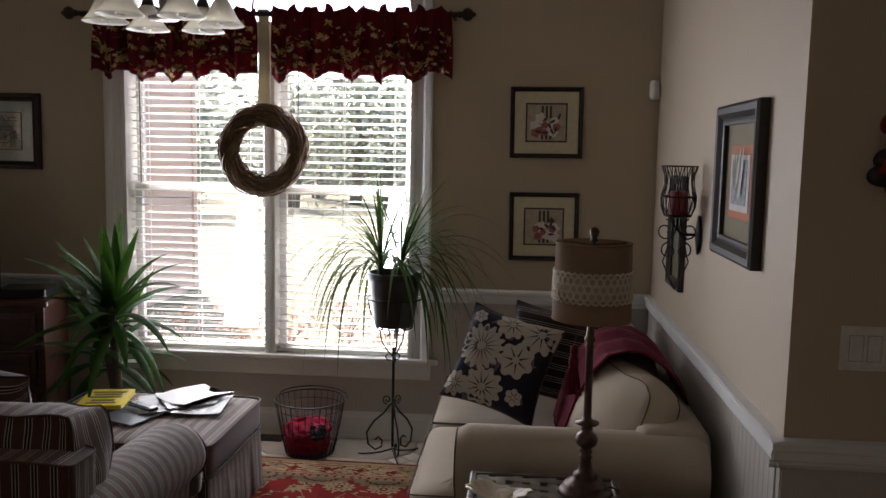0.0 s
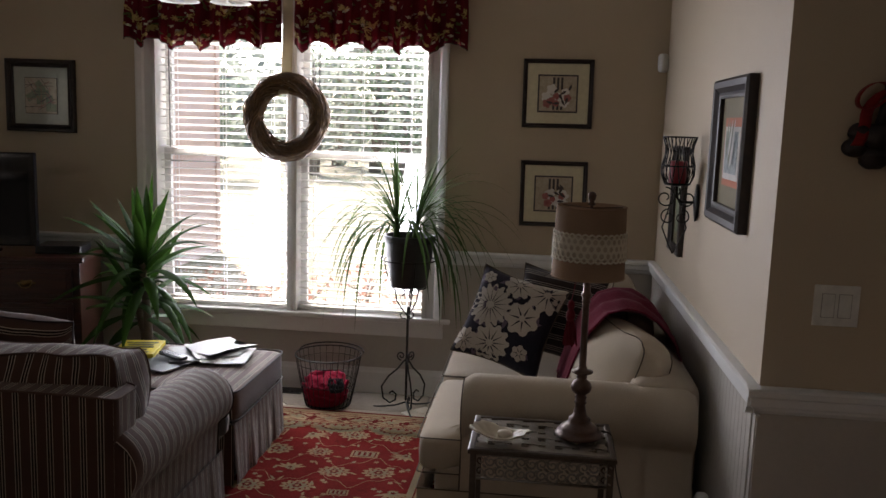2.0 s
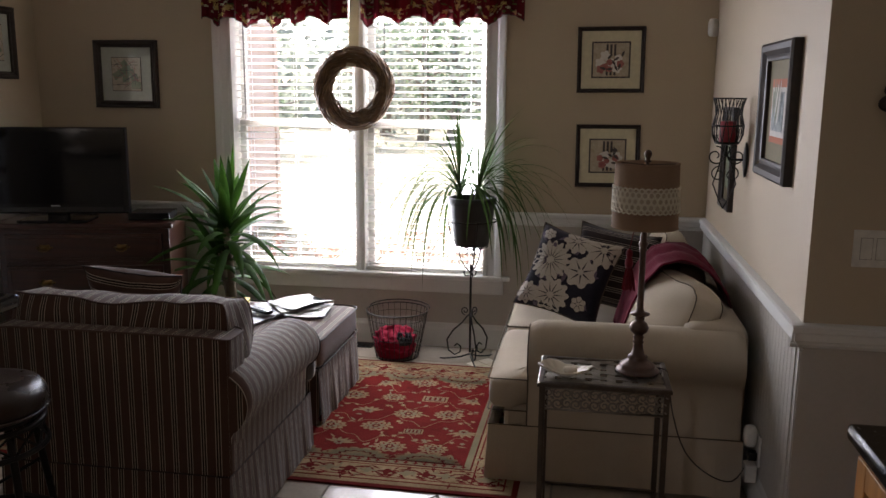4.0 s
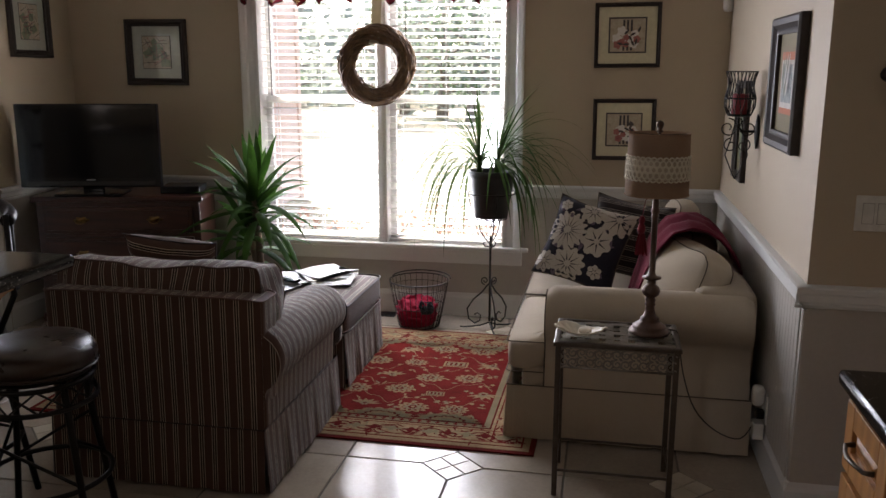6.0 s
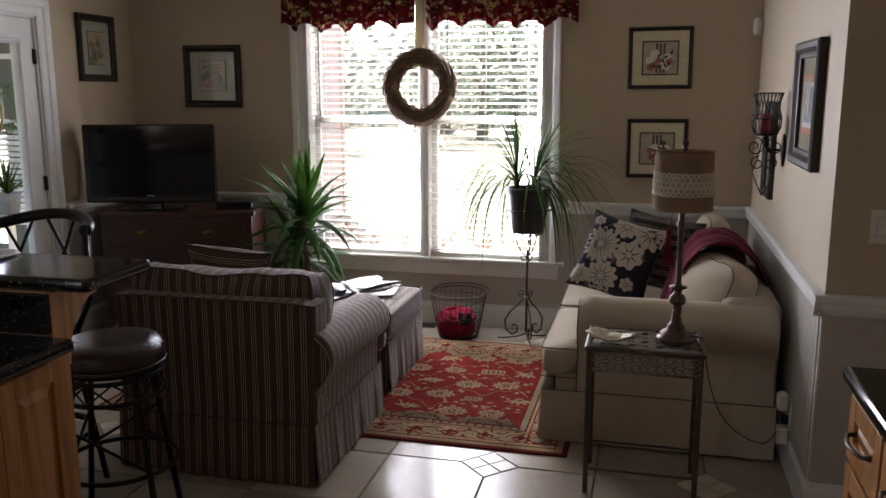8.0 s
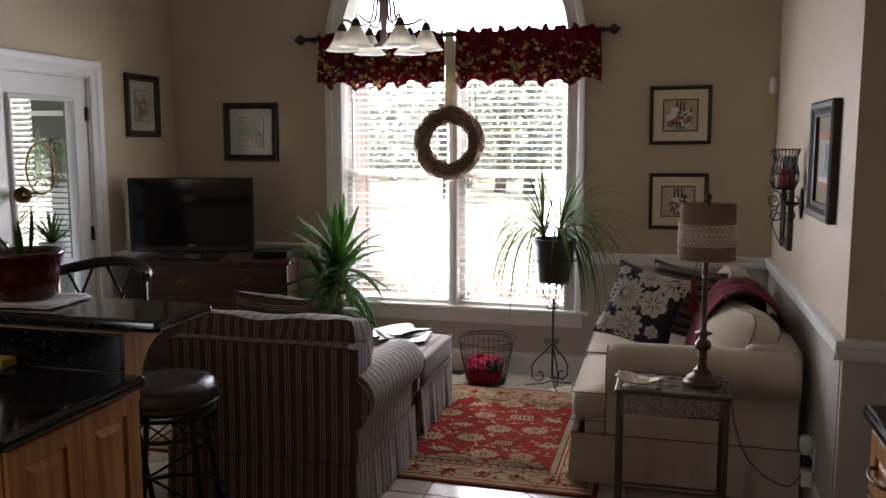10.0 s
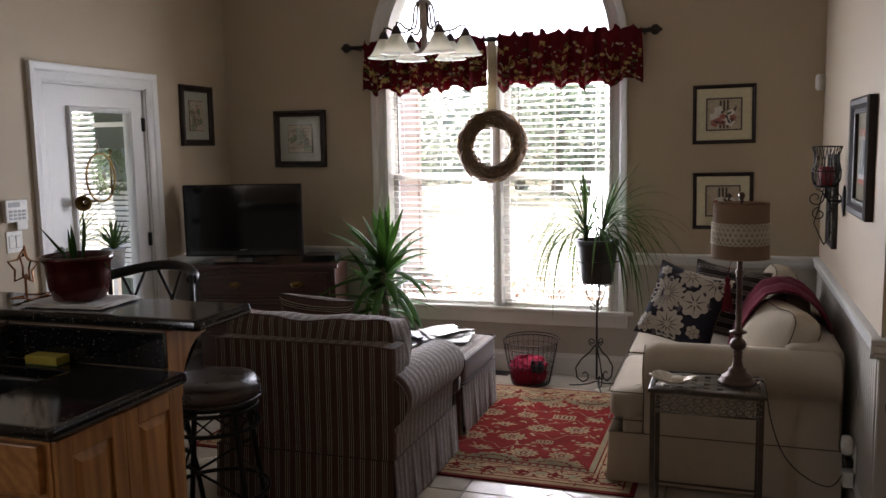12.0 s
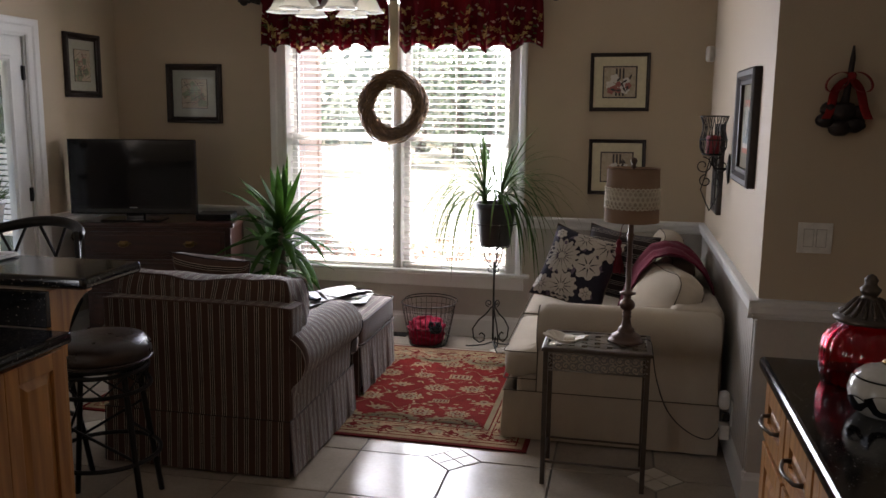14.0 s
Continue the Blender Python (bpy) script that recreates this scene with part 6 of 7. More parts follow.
yu = thing("potted_plant", "green spiky yucca cane plant beside the window", "plant", -2.03, 4.66, 0, group="house plants")
put("pot", lathe(bmesh.new(), [(0.10, 0.0), (0.135, 0.20), (0.145, 0.21), (0.145, 0.235), (0.13, 0.235), (0.125, 0.20)], 28, -2.03, 4.66), BLACKPOT, yu, smooth=True)
put("soil", lathe(bmesh.new(), [(0.125, 0.19), (0.126, 0.198), (0.06, 0.205), (0.01, 0.207)], 24, -2.03, 4.66), SOIL, yu)
rnd = random.Random(41)
for hx, hy, hz, cnt in ((-2.03, 4.64, 0.88, 40), (-2.10, 4.70, 0.66, 26)):
    bm = tube(bmesh.new(), [(-2.03 + (hx + 2.03) * t + 0.01 * math.sin(t * 5), 4.66 + (hy - 4.66) * t, 0.19 + (hz - 0.19) * t) for t in (0, 0.25, 0.5, 0.75, 1)], [0.026, 0.024, 0.022, 0.022, 0.02], 10)
    put("cane", bm, BARK, yu, smooth=True)
    for k in range(cnt):
        f = k / cnt
        bm = bmesh.new()
        el = -12 + 96 * f ** 0.8 + rnd.uniform(-12, 12)
        blade(bm, (hx, hy, hz - 0.20 + 0.20 * f), k * 2.399 + rnd.uniform(-0.4, 0.4), radians(min(el, 86)), rnd.uniform(0.42, 0.60) * (1 - 0.25 * f), rnd.uniform(0.050, 0.068), rnd.uniform(0.9, 2.4) * (1.25 - f), 10)
        put("leaf", bm, LEAF1, yu, smooth=True)

PX, PY = -0.632, 4.90
st = thing("plant_stand", "black wrought iron scrolled plant stand on three feet", "plant stand", PX, PY, 0)
put("stem", tube(bmesh.new(), [(PX, PY, 0.06), (PX, PY, 0.60)], 0.007), IRON, st)
for k in range(3):
    a = k / 3 * math.tau + 0.9
    c_, s_ = math.cos(a), math.sin(a)

    def rad(pts):
        return [(PX + r * c_, PY + r * s_, z) for r, z in pts]
    bm = tube(bmesh.new(), rad([(0.0, 0.30), (0.018, 0.285), (0.05, 0.24), (0.105, 0.19), (0.145, 0.125), (0.135, 0.06), (0.095, 0.035), (0.062, 0.055), (0.058, 0.09), (0.08, 0.105), (0.098, 0.09)]), 0.0052, 6)
    tube(bm, rad([(0.0, 0.05), (0.06, 0.025), (0.12, 0.012), (0.17, 0.004), (0.19, 0.004)]), 0.005, 6)
    put("foot_scroll", bm, IRON, st, smooth=True)
    put("collar_scroll", tube(bmesh.new(), rad([(r + 0.02, z) for r, z in spiral(0.012, 0.315, 0.026, 0.006, -1.6, 1.3, 18)]), 0.0042, 6), IRON, st, smooth=True)
    bm = tube(bmesh.new(), rad([(0.004, 0.55), (0.03, 0.575), (0.065, 0.625), (0.075, 0.675), (0.055, 0.705), (0.028, 0.695), (0.022, 0.67), (0.036, 0.655)]), 0.0045, 6)
    tube(bm, rad([(0.01, 0.53), (0.035, 0.53), (0.045, 0.55), (0.03, 0.56)]), 0.0042, 6)
    tube(bm, rad([(0.075, 0.675), (0.10, 0.715), (0.13, 0.78), (0.146, 0.86), (0.156, 0.87), (0.164, 0.855)]), 0.0042, 6)
    put("holder_scroll", bm, IRON, st, smooth=True)
for r, z in ((0.096, 0.708), (0.146, 0.862)):
    put("holder_ring", tube(bmesh.new(), [(PX + r * math.cos(i / 32 * math.tau), PY + r * math.sin(i / 32 * math.tau), z) for i in range(32)], 0.0042, 6, True), IRON, st, smooth=True)
pp = thing("potted_plant", "ponytail palm with thin arching leaves in a black pot", "plant", PX, PY, 0.715, group="house plants")
put("pot", lathe(bmesh.new(), [(0.096, 0.714), (0.101, 0.72), (0.135, 0.955), (0.142, 0.96), (0.144, 0.995), (0.137, 1.0), (0.131, 0.995), (0.126, 0.95)], 32, PX, PY), BLACKPOT, pp, smooth=True)
put("soil", lathe(bmesh.new(), [(0.127, 0.94), (0.128, 0.955), (0.05, 0.965), (0.01, 0.968)], 24, PX, PY), SOIL, pp)
rnd = random.Random(51)
for hx, hy, cnt, lean in ((PX - 0.07, PY - 0.01, 56, 3.3), (PX + 0.035, PY - 0.02, 50, -0.3)):
    put("stalk", tube(bmesh.new(), [(hx, hy, 0.955), (hx, hy, 1.02), (hx, hy, 1.05)], [0.022, 0.016, 0.012], 8), LEAF2, pp, smooth=True)
    for k in range(cnt):
        f = k / cnt
        bm = bmesh.new()
        az = rnd.uniform(0, 6.28) if k % 2 else lean + rnd.gauss(0, 0.7)
        blade(bm, (hx, hy, 1.0 + 0.05 * f), az, radians(35 + 50 * f ** 1.2 + rnd.uniform(-12, 8)), rnd.uniform(0.52, 0.86) * (1.05 - 0.42 * f), rnd.uniform(0.012, 0.019), rnd.uniform(2.6, 5.6) * (1.1 - 0.85 * f), 14, 0.18)
        put("leaf", bm, LEAF2, pp, smooth=True)

# ---- wire basket ----
BX, BY = -1.085, 4.925
bs = thing("wire_basket", "black wire basket on the tile floor", "basket", BX, BY, 0.002)
nw = 30
prof = [(0.128, 0.004), (0.150, 0.10), (0.172, 0.21), (0.185, 0.292)]
for k in range(nw):
    a = k / nw * math.tau
    put("wire", tube(bmesh.new(), [(BX + r * math.cos(a), BY + r * math.sin(a), z) for r, z in prof], 0.0018, 5), IRON, bs)
for r, z, th_ in ((0.128, 0.006, 0.003), (0.156, 0.13, 0.002), (0.178, 0.25, 0.002), (0.186, 0.294, 0.0042)):
    put("hoop", tube(bmesh.new(), [(BX + r * math.cos(i / 40 * math.tau), BY + r * math.sin(i / 40 * math.tau), z) for i in range(40)], th_, 6, True), IRON, bs)
bm = bmesh.new()
for k in range(-5, 6):
    w_ = math.sqrt(max(0, 0.128 ** 2 - (k * 0.023) ** 2))
    tube(bm, [(BX + k * 0.023, BY - w_, 0.005), (BX + k * 0.023, BY + w_, 0.005)], 0.0016, 5)
put("bottom_grid", bm, IRON, bs)
put("handle", tube(bmesh.new(), [(BX + 0.187 * math.cos(t), BY + 0.187 * math.sin(t) * 0.6 + 0.07, 0.294 + 0.02 * math.sin(t)) for t in [i / 16 * math.pi for i in range(17)]], 0.004, 6), IRON, bs)
REDC = fabric("red_wool_cloth", (0.17, 0.004, 0.018), (0.27, 0.010, 0.034), 260, 0.9, 0.4)
cl = thing("cloth_bundle", "red and black cloth bundle inside the wire basket", "cloth", BX, BY, 0.01)


def heap(cx, cy, zb, R, H, seed, lumps, lim=1.0):
    """Crumpled cloth pushed into a round basket: an uneven creased mound with a flat underside."""
    def fn(u, v):
        a = u * math.tau
        px, py = math.cos(a), math.sin(a)
        r = R * (1 + 0.10 * noise.noise((px * 2, py * 2, seed))) * (math.sin(v * math.pi) ** 0.35 if v > 0.5 else 0.9 + 0.1 * math.sin(v * math.pi))
        if v < 0.12:
            r *= v / 0.12
        z = zb + H * max(0, (v - 0.12) / 0.88) ** 0.8
        q = (px * v * lumps, py * v * lumps, seed + v * 2)
        fold = abs(noise.noise(q)) + 0.5 * abs(noise.noise((q[0] * 2.3, q[1] * 2.3, q[2])))
        k = 1 - 0.28 * (0.5 - fold)
        return (cx + r * px * k, cy + r * py * k, z - 0.045 * (0.45 - fold) * (v > 0.3))
    return sheet(bmesh.new(), fn, 60, 26, True)


put("red_cloth", heap(BX - 0.015, BY, 0.012, 0.130, 0.17, 3.1, 4.6), REDC, cl, smooth=True)
bm = heap(BX + 0.06, BY - 0.07, 0.10, 0.05, 0.06, 7.7, 3.6)
put("black_cloth", bm, fabric("black_wool_cloth", (0.012, 0.012, 0.014), (0.03, 0.028, 0.03)), cl, "black knitted cloth", True)

# ---- dresser and television ----
DM = pose(-2.93, 4.735, 0, 0, 0, 14)
dr = new("dresser")
dr.matrix_basis = DM
tagged(dr, "dark cherry wood dresser standing across the corner", "dresser")
part("top", boxm(-0.515, 0.515, -0.240, 0.225, 0.795, 0.828, 0.009), CHERRY, dr)
part("body", boxm(-0.49, 0.49, -0.215, 0.215, 0.06, 0.795, 0.004), CHERRY, dr)
part("plinth", boxm(-0.505, 0.505, -0.228, 0.22, 0.0, 0.10, 0.008), CHERRY, dr)
for z0, z1 in ((0.60, 0.765), (0.37, 0.575), (0.125, 0.345)):
    dw = part("drawer", boxm(-0.45, 0.45, -0.232, -0.20, z0, z1, 0.006), CHERRY, dr)
    part("drawer_panel", boxm(-0.425, 0.425, -0.238, -0.225, z0 + 0.022, z1 - 0.022, 0.005), CHERRY, dw)
    for x in (-0.22, 0.22):
        bm = bmesh.new()
        zc = (z0 + z1) / 2
        blob(bm, x, zc + 0.004, [(p_ * 1.9, q_ * 0.8) for p_, q_ in petals(6, 0.014, 0.026, 0.8)], -0.240)
        thicken(bm, 0.002)
        tube(bm, [(x - 0.032, -0.242, zc + 0.006), (x - 0.032, -0.258, zc + 0.002), (x - 0.022, -0.262, zc - 0.012), (x, -0.263, zc - 0.017), (x + 0.022, -0.262, zc - 0.012), (x + 0.032, -0.258, zc + 0.002), (x + 0.032, -0.242, zc + 0.006)], 0.0032, 6)
        part("pull", bm, BRASS, dw, "aged brass bail pull", True)
TVM = pose(-3.072, 4.585, 0.828, 0, 0, 14)
tv = new("television")
tv.matrix_basis = TVM
tagged(tv, "black flat screen television switched off on the dresser", "television")
SCREEN = plain("dark_screen", (0.004, 0.004, 0.005), 0.08, 0.0, 0.22)
GLOSS = plain("gloss_black_plastic", (0.006, 0.006, 0.007), 0.10, 0.0, 0.3)
part("bezel", boxm(-0.425, 0.425, -0.030, 0.018, 0.045, 0.553, 0.008), GLOSS, tv)
part("screen", boxm(-0.392, 0.392, -0.0325, -0.029, 0.105, 0.525, 0.001), SCREEN, tv)
part("speaker_bar", boxm(-0.39, 0.39, -0.034, -0.029, 0.055, 0.085, 0.002), BLACK, tv)
part("badge", boxm(-0.025, 0.025, -0.0335, -0.030, 0.089, 0.095), GREYP, tv)
part("rear_housing", boxm(-0.33, 0.33, 0.016, 0.075, 0.09, 0.47, 0.02), BLACK, tv)
part("neck", boxm(-0.06, 0.06, -0.01, 0.03, 0.015, 0.06, 0.005), GLOSS, tv)
part("foot", boxm(-0.20, 0.20, -0.11, 0.10, 0.0, 0.016, 0.006), GLOSS, tv)
cb_ = new("cable_box")
cb_.matrix_basis = pose(-2.565, 4.77, 0.828, 0, 0, 14)
tagged(cb_, "black cable box on the dresser beside the television", "cable box")
part("case", boxm(-0.12, 0.12, -0.10, 0.10, 0.004, 0.05, 0.005), BLACK, cb_)
part("front_panel", boxm(-0.115, 0.115, -0.103, -0.099, 0.008, 0.046, 0.001), GLOSS, cb_)

# ---- horn on the door ----
hn = thing("hunting_horn", "brass coiled horn hung on the glazed door", "horn", XL + 0.03, 3.697, 1.46)
hx = XL + 0.025
pts = [(hx + 0.004 * i / 40, 3.707 + 0.125 * math.cos(-1.9 + i / 40 * 7.4), 1.465 + 0.150 * math.sin(-1.9 + i / 40 * 7.4)) for i in range(41)]
put("coil", tube(bmesh.new(), pts, 0.0065, 8), BRASS, hn, smooth=True)
put("lead_pipe", tube(bmesh.new(), [pts[0], (hx, 3.597, 1.325), (hx + 0.005, 3.557, 1.323)], [0.007, 0.009, 0.014], 10), BRASS, hn, smooth=True)
bm = lathe(bmesh.new(), [(0.012, 0.0), (0.016, 0.025), (0.028, 0.045), (0.048, 0.06), (0.046, 0.06), (0.026, 0.046), (0.012, 0.02)], 24, 0, 0, False)
put("bell", to(bm, look((hx + 0.005, 3.557, 1.323), (hx - 0.35, 4.167, 1.36))), BRASS, hn, smooth=True)
put("cord", tube(bmesh.new(), [(hx, 3.697, 1.615), (hx, 3.682, 1.66), (hx, 3.697, 1.70), (hx, 3.707, 1.66), (hx, 3.697, 1.615)], 0.004, 6), CREAMP, hn)
put("mouthpiece", tube(bmesh.new(), [pts[-1], (hx, 3.802, 1.60), (hx, 3.809, 1.64)], [0.006, 0.005, 0.009], 8), BRASS, hn, smooth=True)

# ---- kitchen peninsula ----
KX1, KX0 = -1.462, -3.3
pen = thing("peninsula_cabinet", "honey oak kitchen peninsula cabinet with raised panels", "cabinet", -2.2, 1.4, 0)
bm = boxm(-1.82, -1.505, 1.125, 1.66, 0.09, 0.875)
box(bm, KX0, -2.66, 1.125, 1.66, 0.09, 0.875)
box(bm, -2.66, -1.82, 1.125, 1.145, 0.09, 0.875)
box(bm, -2.66, -1.82, 1.145, 1.66, 0.09, 0.64)
put("body", bm, OAK, pen)
put("toe_kick", boxm(KX0, -1.53, 1.19, 1.66, 0.0, 0.09), OAK, pen)


def raised_panel(name, M, x0, x1, z0, z1, parent, matl=None):
    """A framed panel in local x, z that faces -y: stiles and rails round a raised field."""
    s = 0.055
    bm = bmesh.new()
    box(bm, x0, x0 + s, -0.018, 0.0, z0, z1, 0.003)
    box(bm, x1 - s, x1, -0.018, 0.0, z0, z1, 0.003)
    box(bm, x0 + s, x1 - s, -0.018, 0.0, z0, z0 + s, 0.003)
    box(bm, x0 + s, x1 - s, -0.018, 0.0, z1 - s, z1, 0.003)
    d = put(name, to(bm, M), OAK, parent)
    bm = bmesh.new()
    a0, a1, b0, b1 = x0 + s - 0.002, x1 - s + 0.002, z0 + s - 0.002, z1 - s + 0.002
    lo = [bm.verts.new(p) for p in ((a0, -0.006, b0), (a1, -0.006, b0), (a1, -0.006, b1), (a0, -0.006, b1))]
    q = 0.034
    hi = [bm.verts.new(p) for p in ((a0 + q, -0.017, b0 + q), (a1 - q, -0.017, b0 + q), (a1 - q, -0.017, b1 - q), (a0 + q, -0.017, b1 - q))]
    bm.faces.new(hi)
    for i in range(4):
        bm.faces.new((lo[i], lo[(i + 1) % 4], hi[(i + 1) % 4], hi[i]))
    put("raised_field", to(bm, M), OAK, d)
    return d


FACE_X = pose(-1.505, 0, 0, 0, 0, 90)      # local x runs towards +y, face towards +x
raised_panel("end_panel", FACE_X, 1.13, 1.395, 0.10, 0.862, pen)
raised_panel("end_panel", FACE_X, 1.397, 1.655, 0.10, 0.862, pen)
FACE_Y = pose(0, 1.125, 0)
for x0, x1 in ((-1.96, -1.53), (-2.42, -1.98), (-2.88, -2.44)):
    raised_panel("door", FACE_Y, x0, x1, 0.10, 0.70, pen)
    put("drawer", boxm(x0, x1, 1.105, 1.126, 0.72, 0.855, 0.005), OAK_H, pen)
ct = thing("peninsula_worktop", "polished black granite worktop with a sink cut-out", "worktop", -2.2, 1.4, 0.876)
HX0, HX1, HY0, HY1 = -2.62, -1.86, 1.19, 1.58
put("slab", boxm(HX1, KX1, 1.085, 1.668, 0.876, 0.914, 0.014, 3), GRANITE, ct)
put("slab", boxm(KX0, HX0, 1.085, 1.668, 0.876, 0.914, 0.014, 3), GRANITE, ct)
put("slab", boxm(HX0 - 0.016, HX1 + 0.016, 1.085, HY0, 0.876, 0.9138, 0.006, 2), GRANITE, ct)
put("slab", boxm(HX0 - 0.016, HX1 + 0.016, HY1, 1.668, 0.876, 0.9138, 0.006, 2), GRANITE, ct)
STEEL = simple("brushed_steel", (0.10, 0.10, 0.10), (0.16, 0.16, 0.16), 12, 0.3, 120, 0.05, metal=1.0)
snk = thing("sink", "stainless steel undermount kitchen sink", "sink", -2.24, 1.385, 0.70)
bm = bmesh.new()
def bowl(u, v):
    a = u * math.tau
    ca, sa = se(a, 0.25)
    k = 1.0 if v < 0.8 else (1 - v) / 0.2
    return (-2.24 + 0.39 * ca * k * (1 - 0.05 * v), 1.385 + 0.205 * sa * k * (1 - 0.05 * v), 0.878 - 0.18 * min(1, v / 0.8))


sheet(bm, bowl, 48, 12, True)
thicken(bm, 0.003)
put("bowl", bm, STEEL, snk, smooth=True)
pw = tagged(new("peninsula_half_wall"), "half wall with an oak end and black granite splashback", "half wall", kind="structure")
pw.matrix_basis = pose(-2.3, 1.75, 0)
put("wall_core", boxm(KX0, -1.572, 1.69, 1.748, 0.0, 1.03), WALL, pw)
put("end_post", boxm(-1.572, -1.552, 1.69, 1.752, 0.0, 1.03, 0.003), OAK, pw)
put("splashback", boxm(KX0, -1.552, 1.670, 1.69, 0.914, 1.03, 0.002), GRANITE, pw)
bm = bmesh.new()
cor = [(1.752, 1.03), (1.752, 0.80)] + [(1.762 + 0.145 * (1 - math.cos(t)) , 0.80 + 0.19 * math.sin(t)) for t in [i / 10 * 1.5708 for i in range(11)]] + [(1.915, 1.03)]
prism(bm, cor, -0.025, 0.025)
put("corbel", to(bm, pose(-1.58, 0, 0, 0, 0, 90)), OAK, pw, "honey oak corbel")
bt = thing("raised_bar_counter", "polished black granite raised bar counter", "bar counter", -2.3, 1.86, 1.032)
put("slab", boxm(KX0, -1.44, 1.705, 2.03, 1.032, 1.072, 0.016, 3), GRANITE, bt)
sp = thing("sponge", "yellow kitchen sponge beside the sink", "sponge", -2.02, 1.625, 0.914)
put("foam", boxm(-2.06, -1.925, 1.60, 1.662, 0.916, 0.946, 0.006), simple("yellow_sponge", (0.30, 0.25, 0.03), (0.42, 0.35, 0.05), 20, 0.9, 90, 0.6), sp)
put("scouring_pad", boxm(-2.06, -1.925, 1.60, 1.662, 0.9145, 0.9165), simple("green_scouring_pad", (0.03, 0.10, 0.04), (0.05, 0.15, 0.06), 30, 0.9, 90, 0.5), sp)
fa = thing("faucet", "dark bronze kitchen faucet behind the sink", "faucet", -2.2, 1.625, 0.914)
put("base", lathe(bmesh.new(), [(0.028, 0.914), (0.028, 0.922), (0.018, 0.934), (0.018, 1.0), (0.020, 1.01)], 18, -2.2, 1.622), DKB, fa, smooth=True)
put("spout", tube(bmesh.new(), [(-2.2, 1.622, 0.98), (-2.205, 1.61, 1.04), (-2.23, 1.56, 1.085), (-2.27, 1.50, 1.09), (-2.30, 1.45, 1.07), (-2.315, 1.42, 1.03)], [0.017, 0.017, 0.016, 0.015, 0.014, 0.015], 12), DKB, fa, smooth=True)
put("lever", tube(bmesh.new(), [(-2.2, 1.622, 1.01), (-2.185, 1.625, 1.03), (-2.15, 1.63, 1.05)], [0.010, 0.007, 0.005], 8), DKB, fa, smooth=True)

# things on the bar
GLAZE = simple("oxblood_glaze", (0.035, 0.005, 0.006), (0.085, 0.011, 0.010), 9, 0.16, 45, 0.05)
BPX, BPY = -2.056, 1.87
TOWEL = fabric("white_tea_towel", (0.55, 0.54, 0.53), (0.68, 0.67, 0.66), 300, 0.9, 0.5)
tw = thing("folded_towel", "folded white kitchen towel on the bar", "towel", BPX, BPY, 1.072, 4)
for k in range(3):
    bm = sheet(bmesh.new(), lambda u, v: ((u - 0.5) * (0.34 - 0.01 * k), (v - 0.5) * 0.22, 0.004 + k * 0.006 + 0.003 * noise.noise((u * 5, v * 4, k))), 16, 12)
    thicken(bm, 0.005)
    part("fold", bm, TOWEL, tw, smooth=True)
bp = thing("potted_plant", "young strap-leaved bulb in an oxblood glazed pot", "plant", BPX, BPY, 1.092, group="house plants")
put("pot", lathe(bmesh.new(), [(0.080, 1.092), (0.090, 1.096), (0.104, 1.14), (0.110, 1.19), (0.112, 1.224), (0.124, 1.238), (0.127, 1.250), (0.119, 1.254), (0.108, 1.234), (0.104, 1.20)], 36, BPX, BPY), GLAZE, bp, smooth=True)
put("soil", lathe(bmesh.new(), [(0.104, 1.20), (0.105, 1.215), (0.05, 1.222), (0.01, 1.224)], 24, BPX, BPY), SOIL, bp)
for az, el, L, w_, dr_ in ((3.3, 50, 0.20, 0.020, 0.2), (0.2, 84, 0.21, 0.022, 0.1), (1.4, 80, 0.17, 0.022, 0.2), (2.6, 76, 0.15, 0.02, 0.1), (0.1, 45, 0.19, 0.012, 2.9), (4.6, 82, 0.14, 0.02, 0.1)):
    bm = bmesh.new()
    blade(bm, (BPX + 0.012 * math.cos(az), BPY + 0.012 * math.sin(az), 1.215), az, radians(el), L, w_, dr_, 9, 0.3)
    put("leaf", bm, LEAF1, bp, smooth=True)
COPPER = plain("copper_wire", (0.42, 0.20, 0.10), 0.25, 1.0)
sr = thing("star_candle_holder", "copper wire star candle holder on the bar", "candle holder", -2.33, 1.90, 1.072)
for cx_, cy_, cz_, R, rot in ((-2.30, 1.86, 1.20, 0.065, 0.2), (-2.36, 1.93, 1.20, 0.07, -0.5), (-2.30, 1.90, 1.085, 0.075, 0.9)):
    flat_ = cz_ < 1.1
    pts = []
    for i in range(10):
        a = i / 10 * math.tau + 0.3
        r = R if i % 2 == 0 else R * 0.55
        x_, z_ = r * math.cos(a), r * math.sin(a)
        pts.append((cx_ + x_, cy_ + z_, cz_) if flat_ else (cx_ + x_ * math.cos(rot), cy_ + x_ * math.sin(rot), cz_ + z_))
    put("star", tube(bmesh.new(), pts, 0.004, 6, True), COPPER, sr)
put("stem", tube(bmesh.new(), [(-2.33, 1.895, 1.074), (-2.33, 1.895, 1.16)], 0.005, 6), COPPER, sr)

